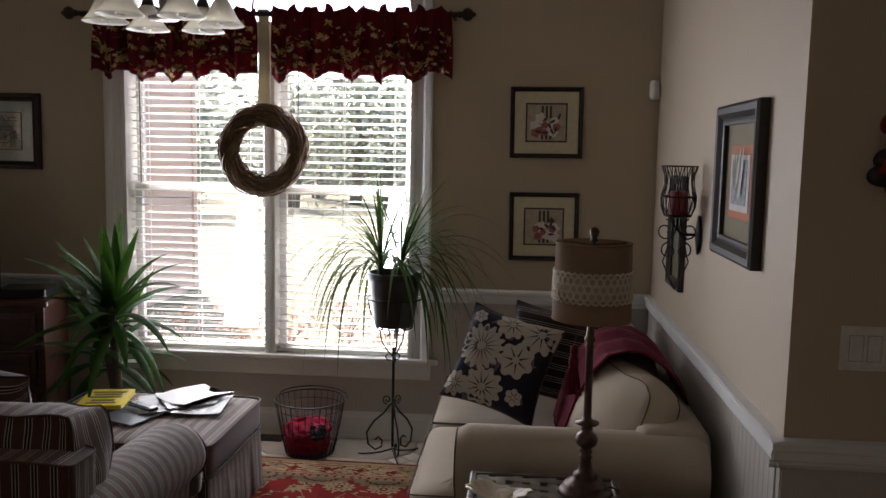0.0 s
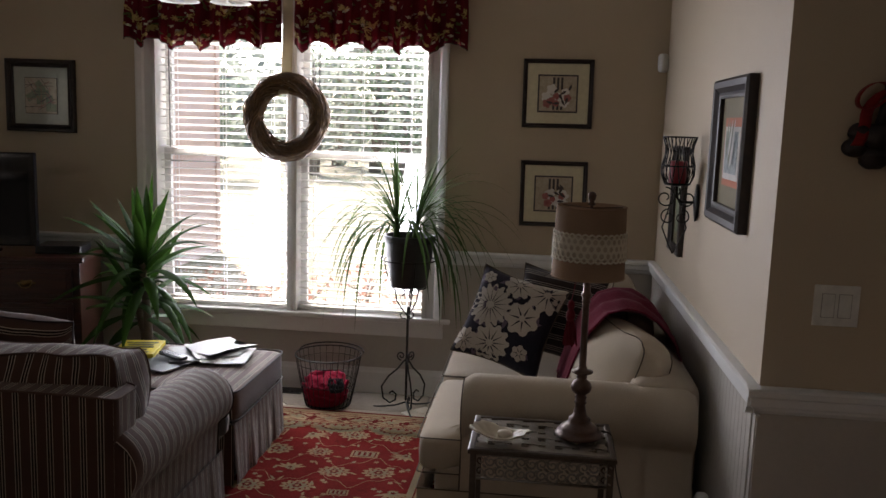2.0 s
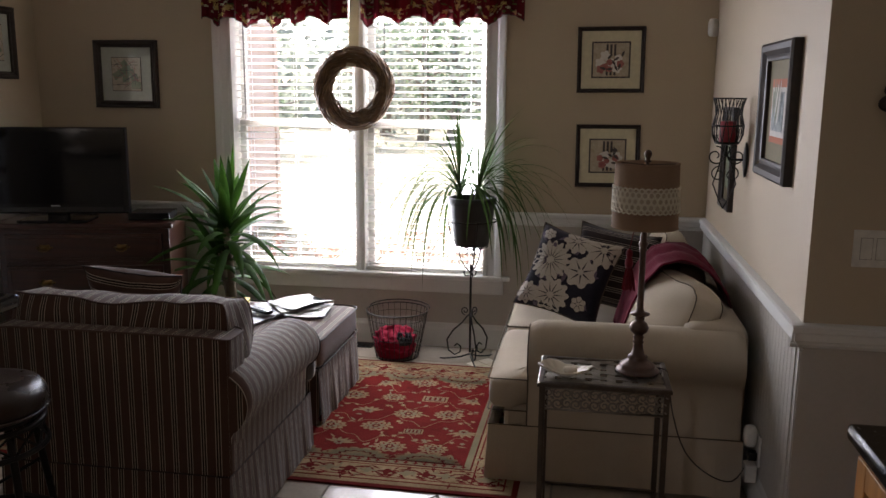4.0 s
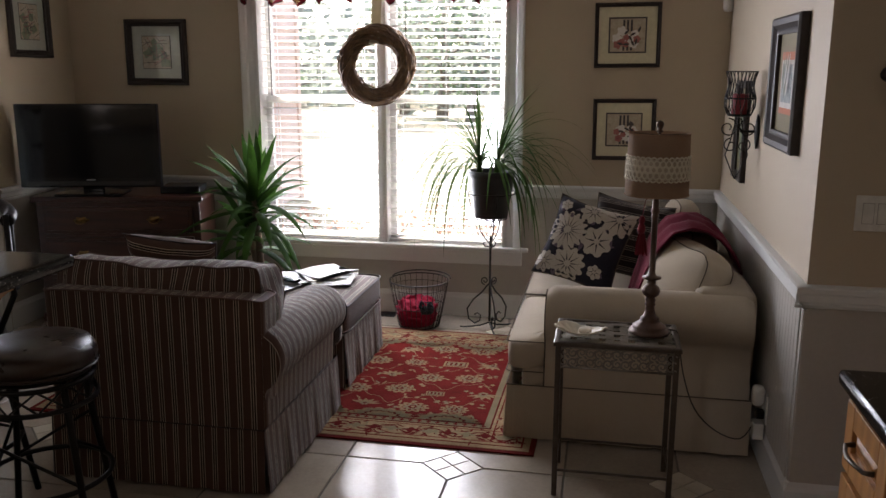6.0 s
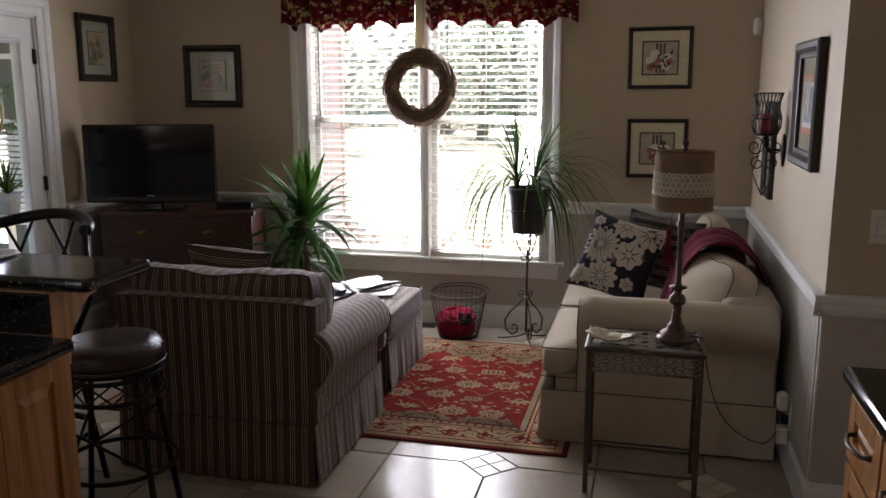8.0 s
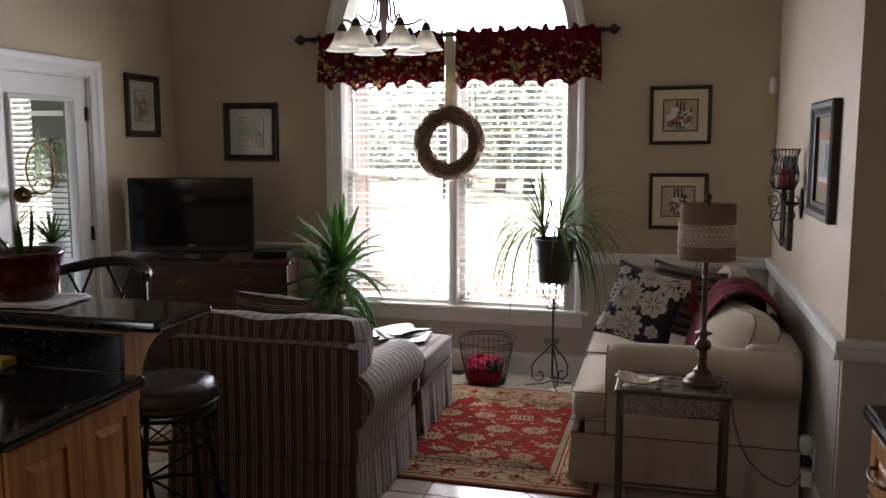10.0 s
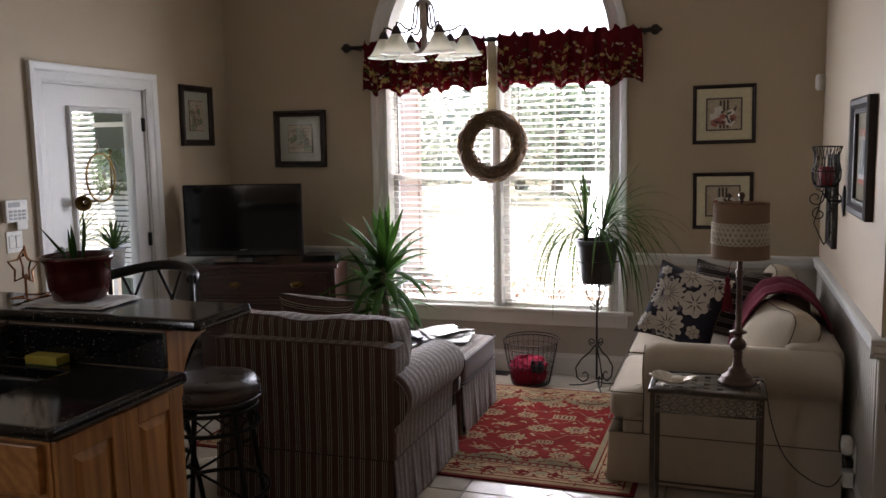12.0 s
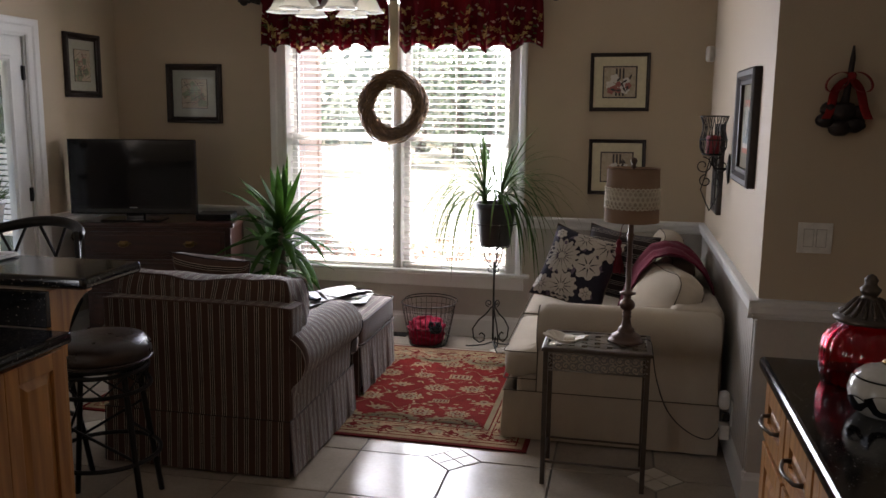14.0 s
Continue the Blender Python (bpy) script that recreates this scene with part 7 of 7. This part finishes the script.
# ---- bar stools ----
def stool(x, y, rz, back):
    s = thing("bar_stool", "round brown leather bar stool on black iron legs" if not back else "black iron bar stool with a crossed backrest", "stool", x, y, 0, rz, "bar stools")
    part("seat", lathe(bmesh.new(), [(0.17, 0.628), (0.184, 0.637), (0.190, 0.663), (0.186, 0.688), (0.168, 0.713), (0.12, 0.726), (0.05, 0.731), (0.005, 0.732)], 40), LEATHER, s, "brown leather seat", True)
    part("seat_welt", tube(bmesh.new(), [(0.189 * math.cos(i / 40 * math.tau), 0.189 * math.sin(i / 40 * math.tau), 0.641) for i in range(40)], 0.005, 6, True), LEATHER, s, smooth=True)
    part("swivel_plate", lathe(bmesh.new(), [(0.12, 0.608), (0.165, 0.613), (0.172, 0.625), (0.17, 0.630)], 28), IRON, s, smooth=True)
    for z, r in ((0.601, 0.172), (0.525, 0.178), (0.25, 0.205)):
        part("ring", tube(bmesh.new(), [(r * math.cos(i / 40 * math.tau), r * math.sin(i / 40 * math.tau), z) for i in range(40)], 0.009, 8, True), IRON, s, smooth=True)
    for k in range(4):
        a = k / 4 * math.tau + 0.78
        part("leg", tube(bmesh.new(), [((0.150 + 0.09 * t) * math.cos(a), (0.150 + 0.09 * t) * math.sin(a), 0.613 * (1 - t)) for t in (0, 0.25, 0.5, 0.75, 1)], 0.012, 8), IRON, s, smooth=True)
        for q in range(3):
            a0, a1 = a + q * 0.52, a + (q + 1) * 0.52
            bm = tube(bmesh.new(), [(0.173 * math.cos(a0), 0.173 * math.sin(a0), 0.599), (0.176 * math.cos(a1), 0.176 * math.sin(a1), 0.527)], 0.004, 5)
            tube(bm, [(0.173 * math.cos(a1), 0.173 * math.sin(a1), 0.599), (0.176 * math.cos(a0), 0.176 * math.sin(a0), 0.527)], 0.004, 5)
            part("lattice", bm, IRON, s)
        b_ = a + math.tau / 4
        part("brace", tube(bmesh.new(), [(0.178 * math.cos(a), 0.178 * math.sin(a), 0.42), (0.20 * math.cos(b_), 0.20 * math.sin(b_), 0.26)], 0.006, 6), IRON, s)
    if back:
        r = 0.235
        def arcp(t, z, k=0.0):
            return (r * math.sin(t) * 1.0, 0.05 + r * math.cos(t) * 0.75 + k, z)
        part("top_rail", tube(bmesh.new(), [arcp(t, 1.085 + 0.02 * math.cos(t * 2)) for t in [-1.35 + i * 0.15 for i in range(19)]], 0.023, 8), IRON, s, smooth=True)
        part("lower_rail", tube(bmesh.new(), [arcp(t, 0.82) for t in [-1.35 + i * 0.15 for i in range(19)]], 0.010, 8), IRON, s, smooth=True)
        for t in (-1.35, 1.35):
            part("back_post", tube(bmesh.new(), [(0.16 * math.copysign(1, t), 0.06, 0.64), arcp(t, 0.80), arcp(t, 1.09)], 0.011, 8), IRON, s, smooth=True)
        for t0, t1 in ((-1.1, -0.55), (-0.55, -1.1), (-0.28, 0.28), (0.28, -0.28), (0.55, 1.1), (1.1, 0.55)):
            part("cross_bar", tube(bmesh.new(), [arcp(t0 + (t1 - t0) * q, 0.82 + 0.26 * q) for q in (0, 0.5, 1)], 0.007, 6), IRON, s, smooth=True)
    return s


stool(-1.775, 2.25, 20, False)
stool(-2.245, 2.40, -4, True)

# ---- kitchen counter by the passage ----
kc = thing("base_cabinet", "honey oak kitchen base cabinet with black pulls", "cabinet", 0.95, 0.5, 0)
put("body", boxm(0.622, XE, -1.6, 1.897, 0.09, 0.875), OAK, kc)
put("toe_kick", boxm(0.69, XE, -1.6, 1.87, 0.0, 0.09), OAK, kc)
FACE_W = pose(0.622, 0, 0, 0, 0, -90)      # local x runs towards -y
ys = [1.895, 1.59, 1.275, 0.96, 0.645, 0.33]
for ya, yb in zip(ys, ys[1:]):
    a, b = -ya + 0.004, -yb - 0.012
    d = raised_panel("drawer", FACE_W, a, b, 0.685, 0.850, kc)
    mid = (a + b) / 2
    pts = [(mid - 0.072, -0.016, 0.768), (mid - 0.068, -0.036, 0.768), (mid - 0.03, -0.046, 0.768), (mid, -0.050, 0.768), (mid + 0.03, -0.046, 0.768), (mid + 0.068, -0.036, 0.768), (mid + 0.072, -0.016, 0.768)]
    put("pull", to(tube(bmesh.new(), pts, [0.007, 0.005, 0.005, 0.006, 0.005, 0.005, 0.007], 8), FACE_W), PEWTER, d, "dark curved metal pull", True)
    d = raised_panel("door", FACE_W, a, b, 0.11, 0.668, kc)
    pts = [(b - 0.03, -0.016, 0.60), (b - 0.03, -0.036, 0.598), (b - 0.03, -0.048, 0.57), (b - 0.03, -0.048, 0.53), (b - 0.03, -0.036, 0.502), (b - 0.03, -0.016, 0.50)]
    put("pull", to(tube(bmesh.new(), pts, 0.006, 8), FACE_W), PEWTER, d, "dark curved metal pull", True)
kt = thing("counter_worktop", "speckled black granite kitchen worktop", "worktop", 0.95, 0.5, 0.876)
put("slab", boxm(0.582, XE, -1.6, 1.915, 0.876, 0.914, 0.015, 3), GRANITE, kt)
put("upstand", boxm(XE - 0.02, XE - 0.001, -1.6, 1.74, 0.914, 1.01, 0.003), GRANITE, kt)
RUBY = glass("ruby_glass", (0.78, 0.02, 0.05), 0.03)
JX, JY = 0.80, 1.70
jr = thing("glass_jar", "ribbed ruby red glass jar on the worktop", "jar", JX, JY, 0.914)
jp = [(0.080, 0.915), (0.098, 0.922), (0.105, 0.95), (0.106, 1.00), (0.100, 1.035), (0.080, 1.062), (0.060, 1.073), (0.058, 1.085)]
def ribs(prof, seg=96, amp=0.022):
    b_ = bmesh.new()
    rings = []
    for r, z in prof:
        rings.append([b_.verts.new((JX + r * (1 + amp * math.cos(k / seg * math.tau * 24) * min(1, (z - 0.914) / 0.02)) * math.cos(k / seg * math.tau), JY + r * (1 + amp * math.cos(k / seg * math.tau * 24)) * math.sin(k / seg * math.tau), z)) for k in range(seg)])
    for A, B in zip(rings, rings[1:]):
        for k in range(seg):
            b_.faces.new((A[k], A[(k + 1) % seg], B[(k + 1) % seg], B[k]))
    b_.faces.new(rings[0][::-1])
    return b_


bm = ribs(jp)
thicken(bm, 0.005)
put("vessel", bm, RUBY, jr, "ribbed ruby glass", True)
bm = lathe(bmesh.new(), [(0.056, 1.080), (0.078, 1.082), (0.082, 1.090), (0.070, 1.098), (0.058, 1.105), (0.040, 1.125), (0.026, 1.14), (0.016, 1.146), (0.022, 1.155), (0.026, 1.165), (0.016, 1.174), (0.014, 1.18), (0.017, 1.188), (0.010, 1.199), (0.002, 1.203)], 32, JX, JY)
lid = put("lid", bm, PEWTER, jr, "dark pewter domed lid with a finial", True)
for k in range(16):
    a = k / 16 * math.tau
    put("flute", tube(bmesh.new(), [(JX + r * math.cos(a), JY + r * math.sin(a), z) for r, z in ((0.068, 1.100), (0.055, 1.110), (0.040, 1.127), (0.028, 1.141))], [0.006, 0.006, 0.005, 0.003], 6), PEWTER, lid, smooth=True)
CREAMG = simple("cream_stoneware_glaze", (0.40, 0.38, 0.33), (0.52, 0.50, 0.45), 9, 0.12, 60, 0.04)
QX, QY = 0.795, 1.475
sg = thing("sugar_bowl", "cream and black glazed stoneware lidded pot", "pot", QX, QY, 0.914)
put("bowl", lathe(bmesh.new(), [(0.04, 0.9145), (0.062, 0.920), (0.082, 0.945), (0.087, 0.972), (0.080, 0.998), (0.070, 1.008)], 36, QX, QY), CREAMG, sg, smooth=True)
lid = put("lid", lathe(bmesh.new(), [(0.074, 1.006), (0.072, 1.011), (0.055, 1.024), (0.025, 1.033), (0.010, 1.035)], 36, QX, QY), CREAMG, sg, smooth=True)
put("knob", lathe(bmesh.new(), [(0.012, 1.033), (0.020, 1.038), (0.016, 1.044), (0.010, 1.047), (0.012, 1.056), (0.004, 1.061)], 14, QX, QY), BRASS, lid, "gold knob", True)
bm = bmesh.new()
for a0, z0_, w_, h_ in ((3.6, 0.95, 0.35, 0.018), (4.4, 0.955, 0.5, 0.026), (5.4, 0.945, 0.4, 0.02)):
    ring = []
    for i in range(14):
        t = i / 14 * math.tau
        aa, zz = a0 + w_ * math.cos(t) * (1 + 0.2 * math.sin(3 * t)), z0_ + h_ * math.sin(t)
        r = 0.0885 - 0.35 * abs(zz - 0.968) ** 1.2
        ring.append(bm.verts.new((QX + r * math.cos(aa), QY + r * math.sin(aa), zz)))
    bm.faces.new(ring)
put("black_patch", bm, GLOSS, sg, "black glaze patches")
put("rim_line", tube(bmesh.new(), [(QX + 0.074 * math.cos(i / 36 * math.tau), QY + 0.074 * math.sin(i / 36 * math.tau), 1.005) for i in range(36)], 0.0026, 5, True), GLOSS, sg)

# ---- door swag on the passage wall ----
RIBR = fabric("red_ribbon", (0.15, 0.007, 0.008), (0.24, 0.015, 0.014), 300, 0.7, 0.2)
sw = thing("wall_swag", "dark sleigh bell swag with a red ribbon bow", "wall decoration", 0.975, YE - 0.03, 1.66)
WYS = YE - 0.035
DARKM = simple("dark_iron_bells", (0.012, 0.008, 0.008), (0.03, 0.02, 0.018), 12, 0.5, 90, 0.3, metal=0.4)
put("strap", tube(bmesh.new(), [(0.985, YE - 0.015, 1.845), (0.980, WYS, 1.80), (0.972, WYS, 1.70), (0.962, WYS, 1.62)], [0.004, 0.010, 0.012, 0.018], 8), DARKM, sw, smooth=True)
for cx_, cz_, r in ((0.962, 1.605, 0.045), (0.905, 1.575, 0.032), (0.955, 1.550, 0.038), (1.005, 1.560, 0.034), (1.010, 1.605, 0.030), (0.915, 1.615, 0.030)):
    bm = bmesh.new()
    bmesh.ops.create_icosphere(bm, subdivisions=3, radius=r, matrix=Matrix.Translation((cx_, WYS + 0.0, cz_)) @ Matrix.Diagonal((1.15, 0.75, 0.9, 1)))
    for v in bm.verts:
        v.co += (v.co - Vector((cx_, WYS, cz_))) * 0.12 * noise.noise(v.co * 60)
    put("bell", bm, DARKM, sw, smooth=True)
for s_, R in ((-1, 0.052), (1, 0.052)):
    def loop(u, v, s_=s_):
        a = u * math.tau
        return (0.972 + s_ * (0.040 - 0.040 * math.cos(a)), WYS - 0.012 + (v - 0.5) * 0.034, 1.728 - 0.014 * (1 - math.cos(a)) + 0.034 * math.sin(a))
    bm = sheet(bmesh.new(), loop, 24, 2, True)
    thicken(bm, 0.0015)
    put("bow_loop", bm, RIBR, sw, smooth=True)
    def tail(u, v, s_=s_):
        return (0.972 + s_ * (0.075 * u ** 0.6 + 0.006 * math.sin(u * 6)) + (v - 0.5) * 0.032, WYS - 0.012 + 0.012 * math.sin(u * 5), 1.73 - 0.150 * u)
    bm = sheet(bmesh.new(), tail, 16, 3)
    thicken(bm, 0.0015)
    put("bow_tail", bm, RIBR, sw, smooth=True)
put("bow_knot", cushion(bmesh.new(), 0.978, WYS - 0.018, 1.735, 0.03, 0.03, 0.03, 0.8, 0.8, 14, 10), RIBR, sw, smooth=True)

# ---- outdoors ----
GZ = -0.06
GRASS = simple("dry_winter_lawn", (0.13, 0.12, 0.062), (0.21, 0.19, 0.105), 0.35, 0.95, 14, 0.5)
bm = bmesh.new()
sheet(bm, lambda u, v: (-1600 + 3200 * u, 5.3 - 40 + 1640 * v, GZ), 40, 40)
tagged(part("ground", bm, GRASS, label="dry pale winter lawn"), kind="structure")
SIDING = simple("tan_lap_siding", (0.47, 0.34, 0.27), (0.55, 0.41, 0.33), 1.5, 0.7, 60, 0.1)
hw = thing("house_wing", "tan lap-sided wing of the house beyond the window", "house", -4.2, 8.4, GZ)
put("wall", boxm(-4.45, -3.90, 6.6, 10.38, GZ, 2.72), SIDING, hw)
bm = bmesh.new()
prism(bm, [(0, 0), (0.022, 0.0), (0.004, 0.15), (0, 0.15)], 6.6, 10.38)
me = bpy.data.meshes.new("siding_board")
bm.to_mesh(me)
bm.free()
me.materials.append(SIDING)
inv = world_of(hw).inverted()
for k in range(18):
    ob = new("siding_board", me)
    ob.parent = hw
    ob.matrix_basis = inv @ pose(-3.90, 0, GZ + 0.02 + k * 0.15)
put("corner_board", boxm(-3.905, -3.865, 10.30, 10.40, GZ, 2.72), SIDING, hw)
put("roof", boxm(-4.6, -3.80, 6.5, 10.45, 2.72, 2.80), simple("roof_shingle", (0.08, 0.07, 0.065), (0.14, 0.125, 0.115), 4, 0.9, 60, 0.4), hw)
# added overhang, never in view: keeps direct sun out of the half-round light
tagged(part("eave", boxm(-4.0, 1.4, YB + T, YB + T + 0.78, 3.30, 3.42), TRIM, label="white overhang added out of view to block sun"), kind="structure")

# bark and leaf colours lightened: haze and glare of the view are mixed in
TRUNK = simple("hazed_tree_bark", (0.13, 0.11, 0.09), (0.24, 0.21, 0.175), 6, 0.95, 40, 0.7)
CROWN = leaf_mat("hazed_woodland_leaf", (0.17, 0.20, 0.155), (0.30, 0.33, 0.27), 0.55)
CROWN2 = leaf_mat("hazed_pine_needle", (0.10, 0.15, 0.09), (0.19, 0.25, 0.15), 0.5)


def tree(x, y, h_, seed, matl):
    r_ = random.Random(seed)
    t = thing("tree", "leafy woodland tree at the far edge of the lawn", "tree", x, y, GZ, group="woodland trees")
    b_ = tube(bmesh.new(), [(0, 0, 0), (0.1, 0, h_ * 0.3), (0.05, 0.1, h_ * 0.6), (0, 0, h_ * 0.95)], [0.22, 0.17, 0.10, 0.03], 8)
    limbs = []
    for k in range(14):
        a, z = k * 2.4, h_ * (0.18 + 0.72 * k / 14)
        L = h_ * 0.34 * (1.1 - 0.6 * k / 14)
        e = Vector((L * math.cos(a), L * math.sin(a), z + L * r_.uniform(0.05, 0.5)))
        tube(b_, [(0.05, 0.03, z), (e.x * 0.5, e.y * 0.5, (z + e.z) / 2 + 0.1), e], [0.07, 0.045, 0.012], 5)
        limbs.append((Vector((0, 0, z)), e))
    part("trunk", b_, TRUNK, t, smooth=True)
    b_ = bmesh.new()
    for k in range(1100):
        a_, e = r_.choice(limbs)
        p_ = a_ + (e - a_) * r_.uniform(0.35, 1.15) + Vector((r_.gauss(0, 0.42), r_.gauss(0, 0.42), r_.gauss(0, 0.3)))
        s_ = r_.uniform(0.06, 0.14)
        u_ = Vector((r_.gauss(0, 1), r_.gauss(0, 1), r_.gauss(0, 1))).normalized()
        v_ = u_.orthogonal().normalized()
        b_.faces.new([b_.verts.new(p_ + q) for q in (u_ * s_, v_ * s_ * 0.5, -u_ * s_, -v_ * s_ * 0.5)])
    tagged(part("crown", b_, matl, t), kind="stuff")


rnd = random.Random(61)
for k in range(26):
    tree(-24 + k * 1.35 + rnd.uniform(-0.5, 0.5), 25 + rnd.uniform(-2.5, 6), rnd.uniform(3.4, 5.6), 100 + k, CROWN if k % 3 else CROWN2)
b_ = bmesh.new()
for k in range(9000):
    x, z = rnd.uniform(-60, 25), GZ + abs(rnd.gauss(0, 1)) * 2.6
    p_ = Vector((x, 40 + rnd.uniform(-4, 4), min(z, 5.4 + 0.8 * math.sin(x * 0.7) + 0.5 * math.sin(x * 1.9))))
    s_ = rnd.uniform(0.18, 0.42)
    u_ = Vector((rnd.gauss(0, 1), rnd.gauss(0, 0.6), rnd.gauss(0, 1))).normalized()
    v_ = u_.orthogonal().normalized()
    b_.faces.new([b_.verts.new(p_ + q) for q in (u_ * s_, v_ * s_ * 0.7, -u_ * s_, -v_ * s_ * 0.7)])
tagged(part("far_woods", b_, CROWN, None, "dense green woods far behind the lawn", kind="stuff"), category="woods")
SHRUB = leaf_mat("russet_shrub_leaf", (0.24, 0.12, 0.085), (0.42, 0.25, 0.18), 0.45)
for k in range(7):
    x, y = -2.55 + k * 0.38 + rnd.uniform(-0.1, 0.1), 7.0 + rnd.uniform(-0.3, 0.5)
    t = thing("shrub", "low russet-leaved garden shrub outside the window", "shrub", x, y, GZ, group="garden shrubs")
    b_ = bmesh.new()
    for q in range(9):
        a = rnd.uniform(0, 6.28)
        tube(b_, [(0, 0, 0), (0.08 * math.cos(a), 0.08 * math.sin(a), 0.25), (0.2 * math.cos(a), 0.2 * math.sin(a), 0.38 + rnd.uniform(-0.1, 0.1))], [0.008, 0.005, 0.002], 4)
    part("stems", b_, TRUNK, t)
    b_ = bmesh.new()
    for q in range(80):
        a, r_, z = rnd.uniform(0, 6.28), rnd.uniform(0, 0.24), rnd.uniform(0.12, 0.46)
        p_ = Vector((r_ * math.cos(a), r_ * math.sin(a), z))
        u_ = Vector((rnd.gauss(0, 1), rnd.gauss(0, 1), rnd.gauss(0, 1))).normalized()
        v_ = u_.orthogonal().normalized()
        b_.faces.new([b_.verts.new(p_ + w_) for w_ in (u_ * 0.03, v_ * 0.014, -u_ * 0.03, -v_ * 0.014)])
    tagged(part("foliage", b_, SHRUB, t), kind="stuff")

# ---- porch beyond the door ----
PF = simple("porch_floor_paint", (0.20, 0.20, 0.19), (0.30, 0.29, 0.27), 3, 0.5, 60, 0.2)
PG = simple("porch_green_paint", (0.05, 0.065, 0.05), (0.08, 0.10, 0.075), 3, 0.6, 60, 0.1)
tagged(part("porch_floor", boxm(-8.2, XL - 0.14, -1.5, 5.55, -0.12, -0.02), PF, label="grey painted porch floor"), kind="structure")
tagged(part("porch_ceiling", boxm(-8.4, XL - 0.14, -1.6, 5.6, 2.55, 2.7), PG, label="dark green porch ceiling"), kind="structure")
bm = boxm(-8.3, -8.2, -1.5, 5.55, -0.1, 0.5)
for y_ in (-1.4, 0.8, 3.0, 5.4):
    box(bm, -8.3, -8.2, y_ - 0.07, y_ + 0.07, 0.5, 2.55)
box(bm, -8.2, XL - 0.14, 5.5, 5.6, -0.1, 0.35)
for x_ in (-8.1, -6.0, -4.9):
    box(bm, x_ - 0.06, x_ + 0.06, 5.5, 5.6, 0.35, 2.55)
tagged(part("porch_wall", bm, PG, label="dark green open porch railing wall"), kind="structure")
pb = thing("porch_blind", "white slatted blind lowered on the porch", "blind", -5.4, 5.44, 0.4)
for k in range(44):
    o = new("slat", slat_mesh)
    o.parent = pb
    o.matrix_basis = pose(-0.15, 0, 0.05 + k * 0.046, 35, 0, 0) @ Matrix.Diagonal((0.95, 1, 1, 1))
part("headrail", boxm(-0.63, 0.33, -0.03, 0.03, 2.08, 2.15), SLAT, pb)
# added dark board and upright: they darken the porch's upper and right view
tagged(part("porch_dark_board", boxm(-5.06, XL - 0.14, 5.44, 5.49, 1.66, 2.55), PG, label="dark green board standing in for the dark porch ceiling"), kind="structure")
tagged(part("porch_beam", boxm(-5.06, -4.70, 5.41, 5.44, 1.84, 1.88), TRIM, label="white painted porch beam"), kind="structure")
tagged(part("porch_dark_upright", boxm(-4.72, -4.52, 5.40, 5.50, -0.02, 2.55), PG, label="dark green upright added for the dark strip in the glass"), kind="structure")
pb2 = thing("porch_blind", "short white slatted blind behind the porch plants", "blind", -4.90, 5.46, 0.5)
for k in range(17):
    o = new("slat", slat_mesh)
    o.parent = pb2
    o.matrix_basis = pose(0, 0, 0.04 + k * 0.046, 35, 0, 0) @ Matrix.Diagonal((0.32, 1, 1, 1))
part("headrail", boxm(-0.165, 0.165, -0.03, 0.03, 0.82, 0.87), SLAT, pb2)
pwth = thing("porch_wreath", "green pine wreath hanging on the porch", "wreath", -4.88, 5.42, 1.45)
b_ = bmesh.new()
for k in range(800):
    a, t_ = rnd.uniform(0, 6.28), rnd.uniform(0, 6.28)
    R = 0.155 + 0.038 * math.cos(t_)
    p_ = Vector((R * math.cos(a), -0.03 + 0.034 * math.sin(t_), R * math.sin(a)))
    d_ = Vector((rnd.gauss(0, 1), rnd.gauss(0, 1), rnd.gauss(0, 1))).normalized() * 0.032
    v_ = d_.orthogonal().normalized() * 0.004
    b_.faces.new([b_.verts.new(p_ + q) for q in (d_, v_, -d_ * 0.3, -v_)])
part("pine_sprays", b_, CROWN2, pwth, kind="stuff")
ptab = thing("porch_table", "small white table with plants on the porch", "table", -4.75, 4.95, -0.02)
part("top", boxm(-0.5, 0.5, -0.3, 0.3, 0.68, 0.71, 0.006), TRIM, ptab)
for x_ in (-0.45, 0.45):
    for y_ in (-0.25, 0.25):
        part("leg", boxm(x_ - 0.02, x_ + 0.02, y_ - 0.02, y_ + 0.02, 0, 0.68), TRIM, ptab)
for x_, y_, h_, sd0 in ((-4.95, 4.95, 0.50, 1), (-4.55, 4.98, 0.36, 2)):
    q = thing("potted_plant", "leafy green plant in a pot on the porch table", "plant", x_, y_, 0.69, group="porch plants")
    part("pot", lathe(bmesh.new(), [(0.07, 0), (0.09, 0.14), (0.10, 0.15), (0.095, 0.16), (0.08, 0.155)], 20), plain("grey_stone_pot", (0.22, 0.22, 0.21), 0.8), q, smooth=True)
    rr = random.Random(sd0)
    b_ = bmesh.new()
    for k in range(34):
        blade(b_, (0, 0, 0.15), rr.uniform(0, 6.28), radians(rr.uniform(30, 85)), rr.uniform(0.6, 1.0) * h_, 0.022, rr.uniform(0.3, 1.6), 6)
    part("foliage", b_, LEAF2, q, kind="stuff")
